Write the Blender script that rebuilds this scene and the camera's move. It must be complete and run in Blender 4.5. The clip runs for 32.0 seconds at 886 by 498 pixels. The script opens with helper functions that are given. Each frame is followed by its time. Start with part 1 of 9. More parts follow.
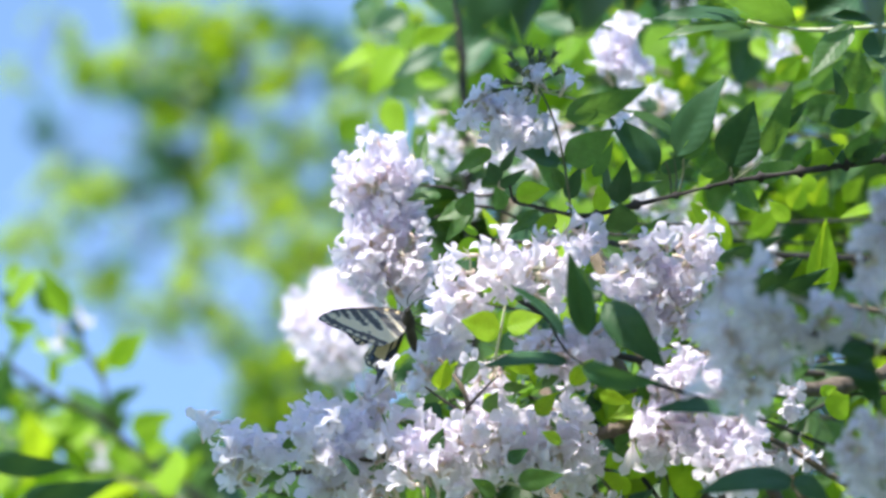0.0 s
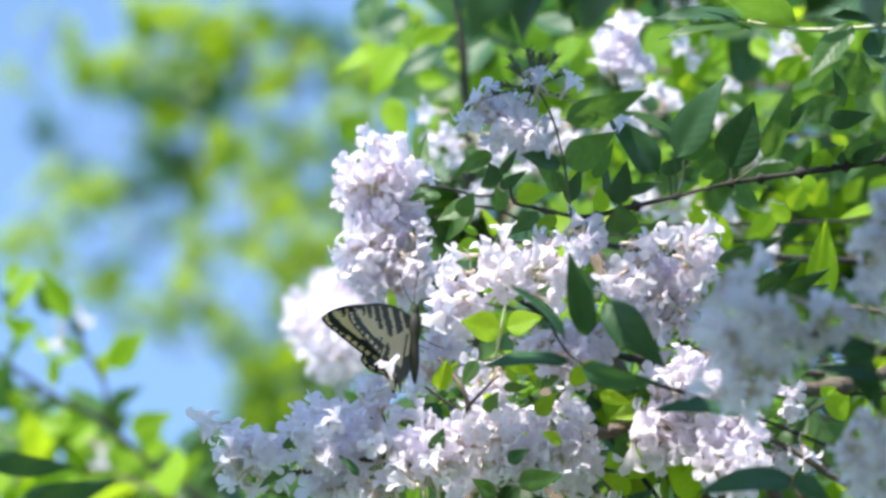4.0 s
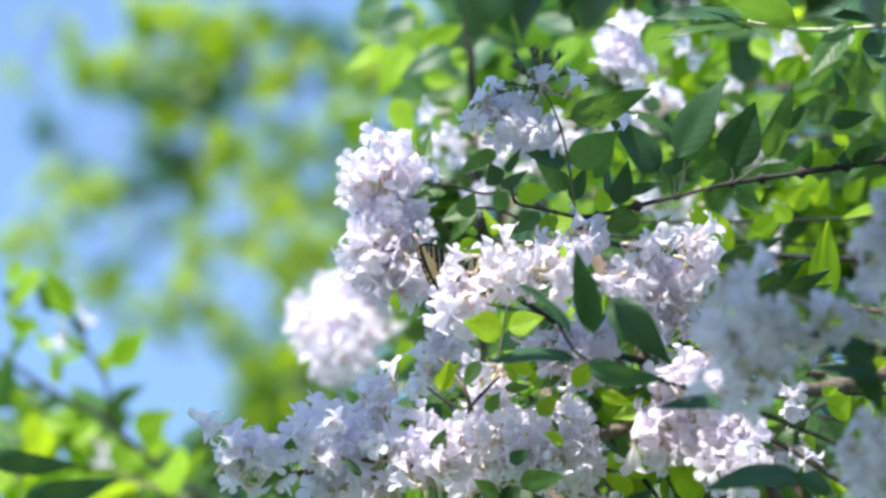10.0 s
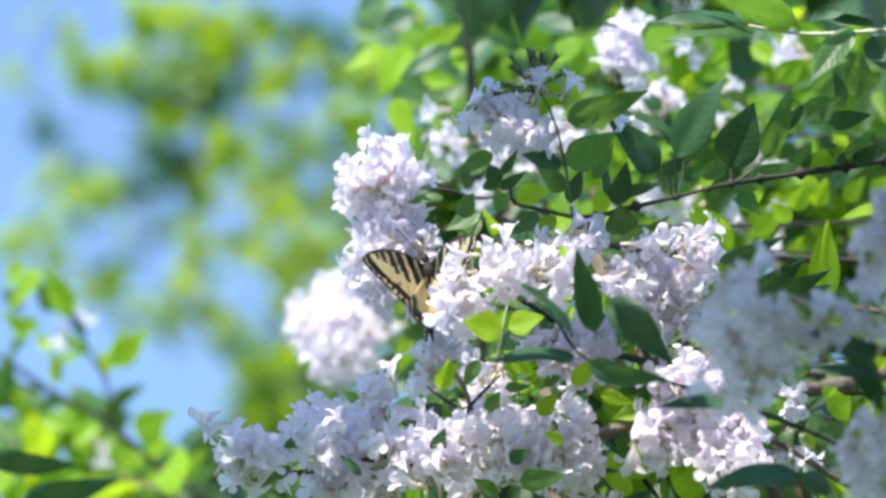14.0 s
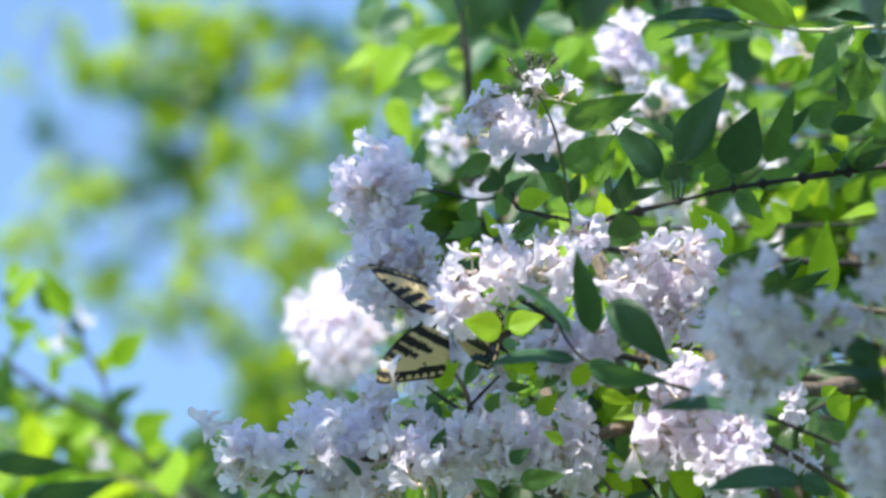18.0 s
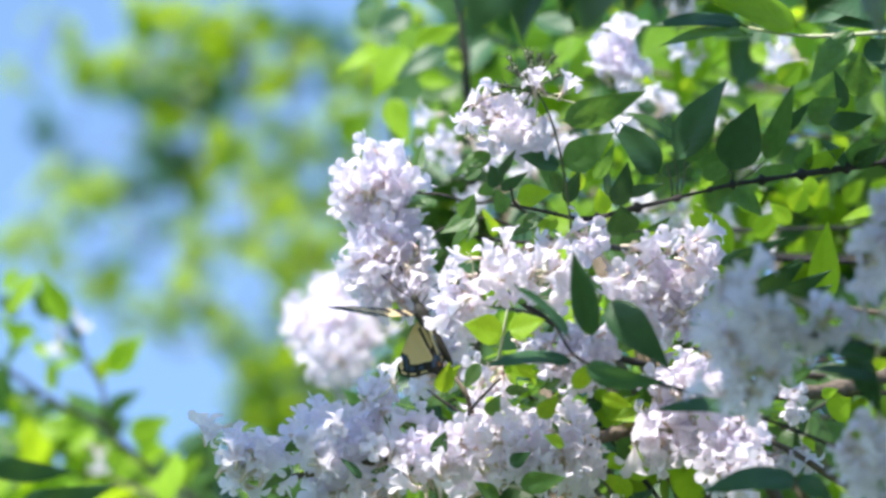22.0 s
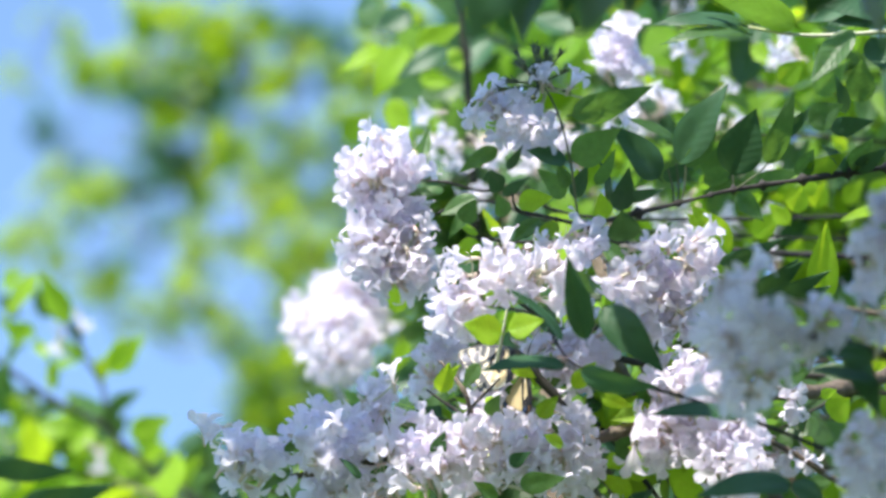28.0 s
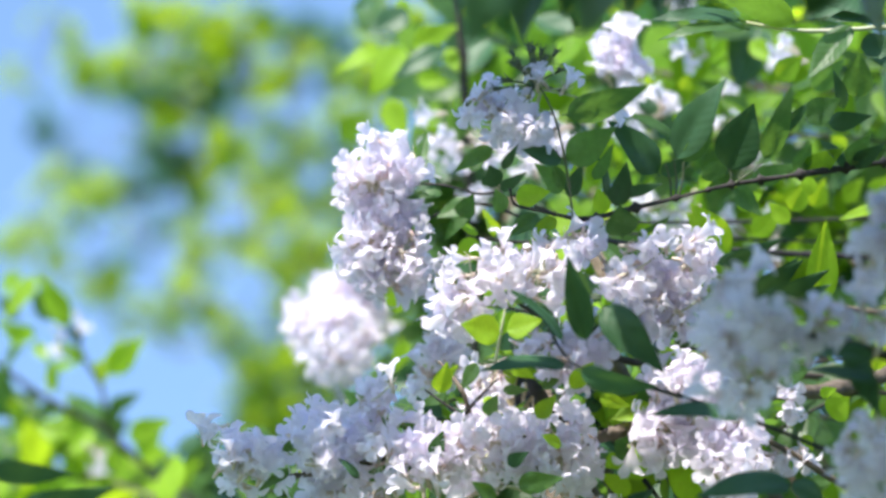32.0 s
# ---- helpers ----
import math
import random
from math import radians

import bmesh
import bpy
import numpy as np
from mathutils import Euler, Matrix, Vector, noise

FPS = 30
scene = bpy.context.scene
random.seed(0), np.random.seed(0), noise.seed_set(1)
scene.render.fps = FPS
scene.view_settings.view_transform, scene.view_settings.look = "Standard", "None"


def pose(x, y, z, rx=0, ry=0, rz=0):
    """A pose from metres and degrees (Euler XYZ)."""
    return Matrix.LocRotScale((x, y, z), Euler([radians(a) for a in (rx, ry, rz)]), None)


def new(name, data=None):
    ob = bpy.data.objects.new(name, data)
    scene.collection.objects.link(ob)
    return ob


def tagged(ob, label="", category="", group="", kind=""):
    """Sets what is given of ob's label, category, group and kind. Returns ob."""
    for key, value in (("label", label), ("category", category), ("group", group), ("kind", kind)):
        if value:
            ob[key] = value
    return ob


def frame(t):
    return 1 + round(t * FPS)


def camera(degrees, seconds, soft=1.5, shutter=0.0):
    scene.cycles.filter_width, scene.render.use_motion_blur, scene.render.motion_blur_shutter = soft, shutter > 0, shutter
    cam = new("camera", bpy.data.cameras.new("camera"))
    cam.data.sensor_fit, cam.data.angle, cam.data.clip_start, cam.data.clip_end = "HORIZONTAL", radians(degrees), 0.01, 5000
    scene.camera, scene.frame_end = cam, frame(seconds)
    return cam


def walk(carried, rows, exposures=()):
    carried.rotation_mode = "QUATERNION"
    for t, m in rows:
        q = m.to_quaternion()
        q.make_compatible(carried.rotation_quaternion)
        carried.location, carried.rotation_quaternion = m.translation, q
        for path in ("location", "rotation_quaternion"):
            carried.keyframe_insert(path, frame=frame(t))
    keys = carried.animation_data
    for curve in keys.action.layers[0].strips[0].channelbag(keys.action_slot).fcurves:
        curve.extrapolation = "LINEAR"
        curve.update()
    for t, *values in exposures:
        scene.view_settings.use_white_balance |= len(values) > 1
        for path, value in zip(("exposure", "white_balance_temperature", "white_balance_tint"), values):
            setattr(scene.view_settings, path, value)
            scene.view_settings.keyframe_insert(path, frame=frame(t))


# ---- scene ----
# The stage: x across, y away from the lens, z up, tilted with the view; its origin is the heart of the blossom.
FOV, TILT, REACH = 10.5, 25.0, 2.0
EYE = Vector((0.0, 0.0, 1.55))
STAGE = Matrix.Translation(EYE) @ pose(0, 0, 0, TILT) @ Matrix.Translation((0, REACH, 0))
cam = camera(FOV, 32.0, soft=2.9, shutter=0.5)
cam.data.dof.use_dof = True
cam.data.dof.focus_distance = REACH
cam.data.dof.aperture_fstop = 8.4
VIEW = Matrix.Translation(EYE) @ pose(0, 0, 0, 90 + TILT)
walk(cam, [(0.0, VIEW), (32.0, VIEW)], [(0.0, 0.88, 6700, 8.6), (32.0, 0.88, 6700, 8.6)])

# ---- light ----
SUN_TO = Vector((-0.30, -0.60, 0.74)).normalized()
world = bpy.data.worlds.new("world")
scene.world = world
world.use_nodes = True
wn = world.node_tree
sky = wn.nodes.new("ShaderNodeTexSky")
sky.sky_type = "NISHITA"
sky.sun_disc = False
sky.sun_elevation = math.asin(SUN_TO.z)
sky.sun_rotation = math.atan2(SUN_TO.x, SUN_TO.y)
sky.air_density, sky.dust_density, sky.ozone_density = 1.0, 0.1, 5.0
wn.nodes["Background"].inputs["Strength"].default_value = 0.172
wn.links.new(sky.outputs[0], wn.nodes["Background"].inputs["Color"])
sun = new("sun", bpy.data.lights.new("sun", "SUN"))
sun.data.energy, sun.data.angle, sun.data.color = 5.0, radians(0.53), (1.0, 0.96, 0.90)
sun.matrix_world = Matrix.Translation((0, 0, 12)) @ SUN_TO.to_track_quat("Z", "Y").to_matrix().to_4x4()


# ---- materials ----
def material(name):
    m = bpy.data.materials.new(name)
    m.use_nodes = True
    m.node_tree.nodes.clear()
    return m, m.node_tree.nodes, m.node_tree.links


def nd(nodes, kind, **values):
    n = nodes.new("ShaderNode" + kind)
    for k, v in values.items():
        n.inputs[k.replace("_", " ")].default_value = v
    return n


def ramp(nodes, *stops):
    r = nodes.new("ShaderNodeValToRGB")
    while len(r.color_ramp.elements) < len(stops):
        r.color_ramp.elements.new(0.5)
    for e, (p, c) in zip(r.color_ramp.elements, stops):
        e.position, e.color = p, (*c, 1)
    return r


def thin(name, front, back, through_share, rough, vary=0.25, grain=300.0, bump=0.1, veins=False, gradient=None, gloss=0.3):
    """A thin sheet that light passes through: petal, leaf or wing."""
    m, n, l = material(name)
    tex = n.new("ShaderNodeTexCoord")
    noise_a = nd(n, "TexNoise", Scale=grain, Detail=3.0)
    noise_b = nd(n, "TexNoise", Scale=grain / 9, Detail=2.0)
    l.new(tex.outputs["Object"], noise_a.inputs["Vector"])
    l.new(tex.outputs["Object"], noise_b.inputs["Vector"])
    info = n.new("ShaderNodeObjectInfo")
    add = n.new("ShaderNodeMath")
    add.operation = "MULTIPLY_ADD"
    l.new(info.outputs["Random"], add.inputs[0])
    add.inputs[1].default_value = 0.6
    l.new(noise_b.outputs["Fac"], add.inputs[2])
    scale = n.new("ShaderNodeMapRange")
    l.new(add.outputs[0], scale.inputs["Value"])
    scale.inputs["From Min"].default_value, scale.inputs["From Max"].default_value = 0.3, 1.3
    scale.inputs["To Min"].default_value, scale.inputs["To Max"].default_value = 1 - vary, 1 + vary

    def tint(colour):
        mix = n.new("ShaderNodeVectorMath")
        mix.operation = "SCALE"
        if gradient:
            sep = n.new("ShaderNodeSeparateXYZ")
            l.new(tex.outputs["Object"], sep.inputs[0])
            rng = n.new("ShaderNodeMapRange")
            l.new(sep.outputs["Z"], rng.inputs["Value"])
            rng.inputs["From Min"].default_value, rng.inputs["From Max"].default_value = gradient[0], gradient[1]
            r = ramp(n, (0.0, gradient[2]), (0.55, gradient[3]), (1.0, colour))
            l.new(rng.outputs[0], r.inputs[0])
            l.new(r.outputs["Color"], mix.inputs[0])
        else:
            mix.inputs[0].default_value = colour
        l.new(scale.outputs[0], mix.inputs["Scale"])
        return mix.outputs[0]

    b = nd(n, "Bump", Strength=bump, Distance=0.0006)
    l.new(noise_a.outputs["Fac"], b.inputs["Height"])
    if veins:
        sep = n.new("ShaderNodeSeparateXYZ")
        l.new(tex.outputs["Object"], sep.inputs[0])
        ab = n.new("ShaderNodeMath")
        ab.operation = "ABSOLUTE"
        l.new(sep.outputs["X"], ab.inputs[0])
        slant = n.new("ShaderNodeMath")
        slant.operation = "MULTIPLY_ADD"
        l.new(ab.outputs[0], slant.inputs[0])
        slant.inputs[1].default_value = -0.8
        l.new(sep.outputs["Y"], slant.inputs[2])
        wave = n.new("ShaderNodeMath")
        wave.operation = "PINGPONG"
        l.new(slant.outputs[0], wave.inputs[0])
        wave.inputs[1].default_value = 0.055
        vb = nd(n, "Bump", Strength=0.16, Distance=0.008)
        l.new(wave.outputs[0], vb.inputs["Height"])
        l.new(b.outputs[0], vb.inputs["Normal"])
        b = vb
    p = nd(n, "BsdfPrincipled", Roughness=rough, Specular_IOR_Level=gloss)
    l.new(tint(front), p.inputs["Base Color"])
    l.new(b.outputs[0], p.inputs["Normal"])
    t = n.new("ShaderNodeBsdfTranslucent")
    l.new(tint(back), t.inputs["Color"])
    l.new(b.outputs[0], t.inputs["Normal"])
    mix = nd(n, "MixShader", Fac=through_share)
    l.new(p.outputs[0], mix.inputs[1])
    l.new(t.outputs[0], mix.inputs[2])
    out = n.new("ShaderNodeOutputMaterial")
    l.new(mix.outputs[0], out.inputs["Surface"])
    return m


def solid(name, a, b, scale, rough, bump=0.4, depth=0.002):
    m, n, l = material(name)
    tex = n.new("ShaderNodeTexCoord")
    f = nd(n, "TexNoise", Scale=scale, Detail=6.0)
    g = nd(n, "TexNoise", Scale=scale / 8, Detail=2.0)
    l.new(tex.outputs["Object"], f.inputs["Vector"])
    l.new(tex.outputs["Object"], g.inputs["Vector"])
    add = n.new("ShaderNodeMath")
    l.new(f.outputs["Fac"], add.inputs[0])
    l.new(g.outputs["Fac"], add.inputs[1])
    half = n.new("ShaderNodeMath")
    half.operation = "MULTIPLY"
    half.inputs[1].default_value = 0.5
    l.new(add.outputs[0], half.inputs[0])
    r = ramp(n, (0.3, a), (0.7, b))
    l.new(half.outputs[0], r.inputs[0])
    bp = nd(n, "Bump", Strength=bump, Distance=depth)
    l.new(f.outputs["Fac"], bp.inputs["Height"])
    p = nd(n, "BsdfPrincipled", Roughness=rough)
    l.new(r.outputs["Color"], p.inputs["Base Color"])
    l.new(bp.outputs[0], p.inputs["Normal"])
    out = n.new("ShaderNodeOutputMaterial")
    l.new(p.outputs[0], out.inputs["Surface"])
    return m


PETAL = thin("petal", (0.89, 0.83, 0.95), (0.93, 0.865, 0.965), 0.66, 0.6, 0.05, 900.0, 0.08,
             gradient=(0.0, 0.0125, (0.90, 0.82, 0.85), (0.89, 0.85, 0.91)))
# Tones of one leaf; the darkest and the lime put shade and sunlight into colour.
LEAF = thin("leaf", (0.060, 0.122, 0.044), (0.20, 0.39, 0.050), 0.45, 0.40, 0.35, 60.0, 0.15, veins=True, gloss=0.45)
LEAF_BRIGHT = thin("bright_leaf", (0.16, 0.32, 0.027), (0.46, 0.66, 0.027), 0.55, 0.45, 0.2, 60.0, 0.15, veins=True)
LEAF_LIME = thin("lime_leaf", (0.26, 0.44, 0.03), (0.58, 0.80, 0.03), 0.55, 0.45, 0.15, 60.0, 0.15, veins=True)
LEAF_DARK = thin("dark_leaf", (0.042, 0.108, 0.048), (0.09, 0.20, 0.04), 0.22, 0.45, 0.2, 60.0, 0.15, veins=True, gloss=0.35)
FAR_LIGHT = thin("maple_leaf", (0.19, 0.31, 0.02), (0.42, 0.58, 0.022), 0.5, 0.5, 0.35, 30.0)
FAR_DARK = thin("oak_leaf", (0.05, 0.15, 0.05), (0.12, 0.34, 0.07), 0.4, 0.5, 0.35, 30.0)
WING = thin("wing_cream", (0.74, 0.61, 0.36), (0.72, 0.58, 0.32), 0.42, 0.6, 0.08, 700.0)
WING_PALE = thin("wing_underside", (0.86, 0.80, 0.66), (0.84, 0.74, 0.52), 0.42, 0.6, 0.08, 700.0)
WING_GREY = thin("wing_underside_dark", (0.10, 0.098, 0.105), (0.03, 0.02, 0.015), 0.12, 0.55, 0.3, 700.0)
WING_DARK = thin("wing_black", (0.018, 0.016, 0.018), (0.03, 0.02, 0.015), 0.15, 0.55, 0.2, 700.0)
WING_BLUE = thin("wing_blue", (0.05, 0.08, 0.17), (0.04, 0.06, 0.12), 0.2, 0.5, 0.1, 700.0)
WING_RUST = thin("wing_rust", (0.40, 0.17, 0.06), (0.3, 0.12, 0.03), 0.3, 0.5, 0.1, 700.0)
BARK = solid("bark", (0.055, 0.042, 0.034), (0.22, 0.17, 0.13), 260.0, 0.85, 0.7, 0.002)
BARK_DARK = solid("dark_bark", (0.016, 0.014, 0.015), (0.058, 0.048, 0.045), 300.0, 0.8, 0.7, 0.002)
STEM = solid("green_stem", (0.055, 0.080, 0.040), (0.13, 0.15, 0.075), 500.0, 0.6, 0.2, 0.0003)
STALK = solid("stalk", (0.42, 0.48, 0.26), (0.56, 0.52, 0.40), 500.0, 0.6, 0.2, 0.0003)
SEPAL = solid("sepal", (0.60, 0.58, 0.44), (0.72, 0.48, 0.46), 700.0, 0.6, 0.2, 0.0003)
FUR = solid("fur", (0.012, 0.011, 0.012), (0.05, 0.045, 0.03), 900.0, 0.7, 0.5, 0.0004)
TRUNK = solid("trunk_bark", (0.06, 0.05, 0.04), (0.24, 0.20, 0.16), 40.0, 0.9, 0.9, 0.02)
GRASS = solid("grass", (0.030, 0.065, 0.016), (0.085, 0.14, 0.035), 9.0, 0.9, 0.8, 0.03)


# ---- building ----
def to_mesh(name, bm, mats, smooth=True):
    me = bpy.data.meshes.new(name)
    bm.to_mesh(me)
    bm.free()
    for m in mats if isinstance(mats, (list, tuple)) else [mats]:
        me.materials.append(m)
    if smooth:
        me.polygons.foreach_set("use_smooth", [True] * len(me.polygons))
    return me


def part(name, data, mats, parent, label=""):
    """Links a bmesh, or a ready mesh, as one mesh object under a thing or a part."""
    me = data if isinstance(data, bpy.types.Mesh) else to_mesh(name, data, mats)
    ob = new(name, me)
    ob.parent = parent
    if label:
        tagged(ob, label)
    return ob


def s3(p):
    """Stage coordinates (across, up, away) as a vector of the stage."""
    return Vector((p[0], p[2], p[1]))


def spline(pts, steps=6):
    """A smooth run of points through those given."""
    out = []
    n = len(pts)
    for i in range(n - 1):
        a, b, c, d = pts[max(i - 1, 0)], pts[i], pts[i + 1], pts[min(i + 2, n - 1)]
        for k in range(steps):
            t = k / steps
            out.append(0.5 * (2 * b + (c - a) * t + (2 * a - 5 * b + 4 * c - d) * t * t + (3 * b - a - 3 * c + d) * t ** 3))
    out.append(pts[-1].copy())
    return out


def tube(bm, pts, r0, r1, segs=7, knob=0.0, every=0, paint=0):
    """A tapered, slightly knobbly stem along the points."""
    rings = []
    n = len(pts)
    side = Vector((0.31, 0.77, 0.55))
    for i, p in enumerate(pts):
        along = (pts[min(i + 1, n - 1)] - pts[max(i - 1, 0)]).normalized()
        x = along.cross(side).normalized()
        y = along.cross(x)
        r = r0 + (r1 - r0) * i / max(n - 1, 1)
        if knob:
            r *= 1 + knob * noise.noise(p * 90.0)
            if every and i % every == 0:
                r *= 1.0 + knob * 1.6
        rings.append([bm.verts.new(p + r * (math.cos(a) * x + math.sin(a) * y)) for a in [2 * math.pi * k / segs for k in range(segs)]])
    for a, b in zip(rings, rings[1:]):
        for k in range(segs):
            bm.faces.new((a[k], a[(k + 1) % segs], b[(k + 1) % segs], b[k])).material_index = paint
    bm.faces.new(rings[0][::-1]).material_index = paint
    bm.faces.new(rings[-1]).material_index = paint


def flower_mesh(seed, openness=1.0):
    """A five-lobed bell, 16 mm across: a narrow tube that widens to a throat, and round, deeply parted lobes. Its base is at the origin."""
    rnd = random.Random(seed)
    bm = bmesh.new()
    per, lobes = 6, 5
    total = per * lobes
    prof = [(0.0, 0.0006), (0.002, 0.0008), (0.004, 0.0014), (0.0062, 0.0026), (0.0082, 0.0034), (0.0092, 0.0036)]
    squash = rnd.uniform(0.82, 1.0)
    rings = []
    for z, r in prof:
        rings.append([bm.verts.new((r * math.cos(2 * math.pi * k / total), r * squash * math.sin(2 * math.pi * k / total), z)) for k in range(total)])
    for a, b in zip(rings, rings[1:]):
        for k in range(total):
            bm.faces.new((a[k], a[(k + 1) % total], b[(k + 1) % total], b[k]))
    bm.faces.new(rings[0][::-1])
    rim = rings[-1]
    for lobe in range(lobes):
        mid = 2 * math.pi * (lobe + 0.5) / lobes + rnd.uniform(-0.1, 0.1)
        out, side = Vector((math.cos(mid), math.sin(mid), 0)), Vector((-math.sin(mid), math.cos(mid), 0))
        upper = lobe < 2
        reach = rnd.uniform(0.0056, 0.0070) * (0.95 if upper else 1.05)
        wide = rnd.uniform(0.0025, 0.0030) * (1.1 if upper else 1.0)
        start = rnd.uniform(0.95, 1.25) if upper else rnd.uniform(0.7, 1.05)
        curl = (rnd.uniform(0.2, 0.9) if upper else rnd.uniform(0.8, 1.7)) * openness
        twist = rnd.uniform(-0.45, 0.45)
        cols = [rim[(lobe * per + k) % total] for k in range(per + 1)]
        centre = (cols[0].co + cols[-1].co) / 2 * 0.35 + cols[per // 2].co * 0.65
        spine = Vector((0, 0, 0))
        last = cols
        steps = 7
        for j in range(1, steps + 1):
            t = j / steps
            ang = start - 1.25 * t * curl
            spine = spine + (out * math.cos(ang) + Vector((0, 0, math.sin(ang)))) * (reach / steps)
            half = wide * (0.72 + 0.95 * t - 0.62 * t * t) * (max(0.0, 1 - t ** 4.0) ** 0.5) + 0.00012
            row = []
            for k in range(per + 1):
                f = 2 * k / per - 1
                cup = 0.40 * half * f * f * (1 - 1.3 * t) + twist * half * f * t
                flat = centre + spine + side * (f * half) + Vector((0, 0, cup))
                near = cols[k].co + spine
                row.append(bm.verts.new(near.lerp(flat, min(1.0, t * 3.2)) + Vector((0, 0, 0.0004 * t * math.sin(5 * f + seed + 2 * lobe)))))
            for k in range(per):
                bm.faces.new((last[k], last[k + 1], row[k + 1], row[k]))
            last = row
    return to_mesh("flower", bm, PETAL)


FLOWERS = [flower_mesh(i, o) for i, o in enumerate((1.0, 1.15, 0.85, 1.05, 0.7, 1.25, 0.95, 1.1))]


def leaf_mesh(seed, bend, fold, mat, wide=0.23, tip=1.6):
    """A pointed oval leaf of unit length along y, with a petiole, a folded blade and a raised midrib."""
    rnd = random.Random(seed)
    bm = bmesh.new()
    rows, cols = 16, 8
    grid = []
    ph = rnd.uniform(0, 6)
    for i in range(rows + 1):
        t = i / rows
        y = 0.07 + 0.93 * t
        half = wide * (math.sin(math.pi * min(1, t ** 0.78)) ** 0.85) * (1 - 0.45 * t ** tip) * 1.22 + 0.002
        lift = bend * t * t
        row = []
        for j in range(cols + 1):
            f = 2 * j / cols - 1
            x = f * half
            z = lift + fold * abs(x) - 0.25 * abs(f) ** 3 * half * 0.5 + 0.018 * math.sin(9 * t + ph + 2.0 * f) * abs(f)
            z += 0.006 if j == cols // 2 else 0.0
            row.append(bm.verts.new((x, y - abs(f) * half * 0.05, z)))
        grid.append(row)
    for a, b in zip(grid, grid[1:]):
        for j in range(cols):
            bm.faces.new((a[j], a[j + 1], b[j + 1], b[j]))
    tube(bm, [Vector((0, 0, -0.004)), Vector((0, 0.04, -0.006)), Vector((0, 0.10, -0.002)), Vector((0, 0.45, bend * 0.15 - 0.006))], 0.011, 0.004, 5)
    return to_mesh("leaf", bm, mat)


SHAPES = [(-0.22, 0.25), (0.05, 0.35), (-0.35, 0.15), (0.18, 0.45), (-0.1, 0.6)]
LEAVES = {m.name: [leaf_mesh(i, b, f, m) for i, (b, f) in enumerate(SHAPES)] for m in (LEAF, LEAF_BRIGHT, LEAF_LIME, LEAF_DARK)}


def frame_of(y, roll, toward=Vector((0, -1, 0.25))):
    """A turn whose y axis follows y and whose z axis leans towards the given way, rolled by degrees."""
    y = y.normalized()
    z = toward - toward.dot(y) * y
    if z.length < 1e-3:
        z = Vector((1, 0, 0))
    z.normalize()
    z = Matrix.Rotation(radians(roll), 3, y) @ z
    x = y.cross(z)
    m = Matrix((x, y, z)).transposed()
    return m.to_4x4()


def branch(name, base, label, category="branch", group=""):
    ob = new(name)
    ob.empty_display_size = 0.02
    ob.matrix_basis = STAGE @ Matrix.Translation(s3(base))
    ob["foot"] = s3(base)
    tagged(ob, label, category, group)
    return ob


def foot(br):
    return Vector(br["foot"])


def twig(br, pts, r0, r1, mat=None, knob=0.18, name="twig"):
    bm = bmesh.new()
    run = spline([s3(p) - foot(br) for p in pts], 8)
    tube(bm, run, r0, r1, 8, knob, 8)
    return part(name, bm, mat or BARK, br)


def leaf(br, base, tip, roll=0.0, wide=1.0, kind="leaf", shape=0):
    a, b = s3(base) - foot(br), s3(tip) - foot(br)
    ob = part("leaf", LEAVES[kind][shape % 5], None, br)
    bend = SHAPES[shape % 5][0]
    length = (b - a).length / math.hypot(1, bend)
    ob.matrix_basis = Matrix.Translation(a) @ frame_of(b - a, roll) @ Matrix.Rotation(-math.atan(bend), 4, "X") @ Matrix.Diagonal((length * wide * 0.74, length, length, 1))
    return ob


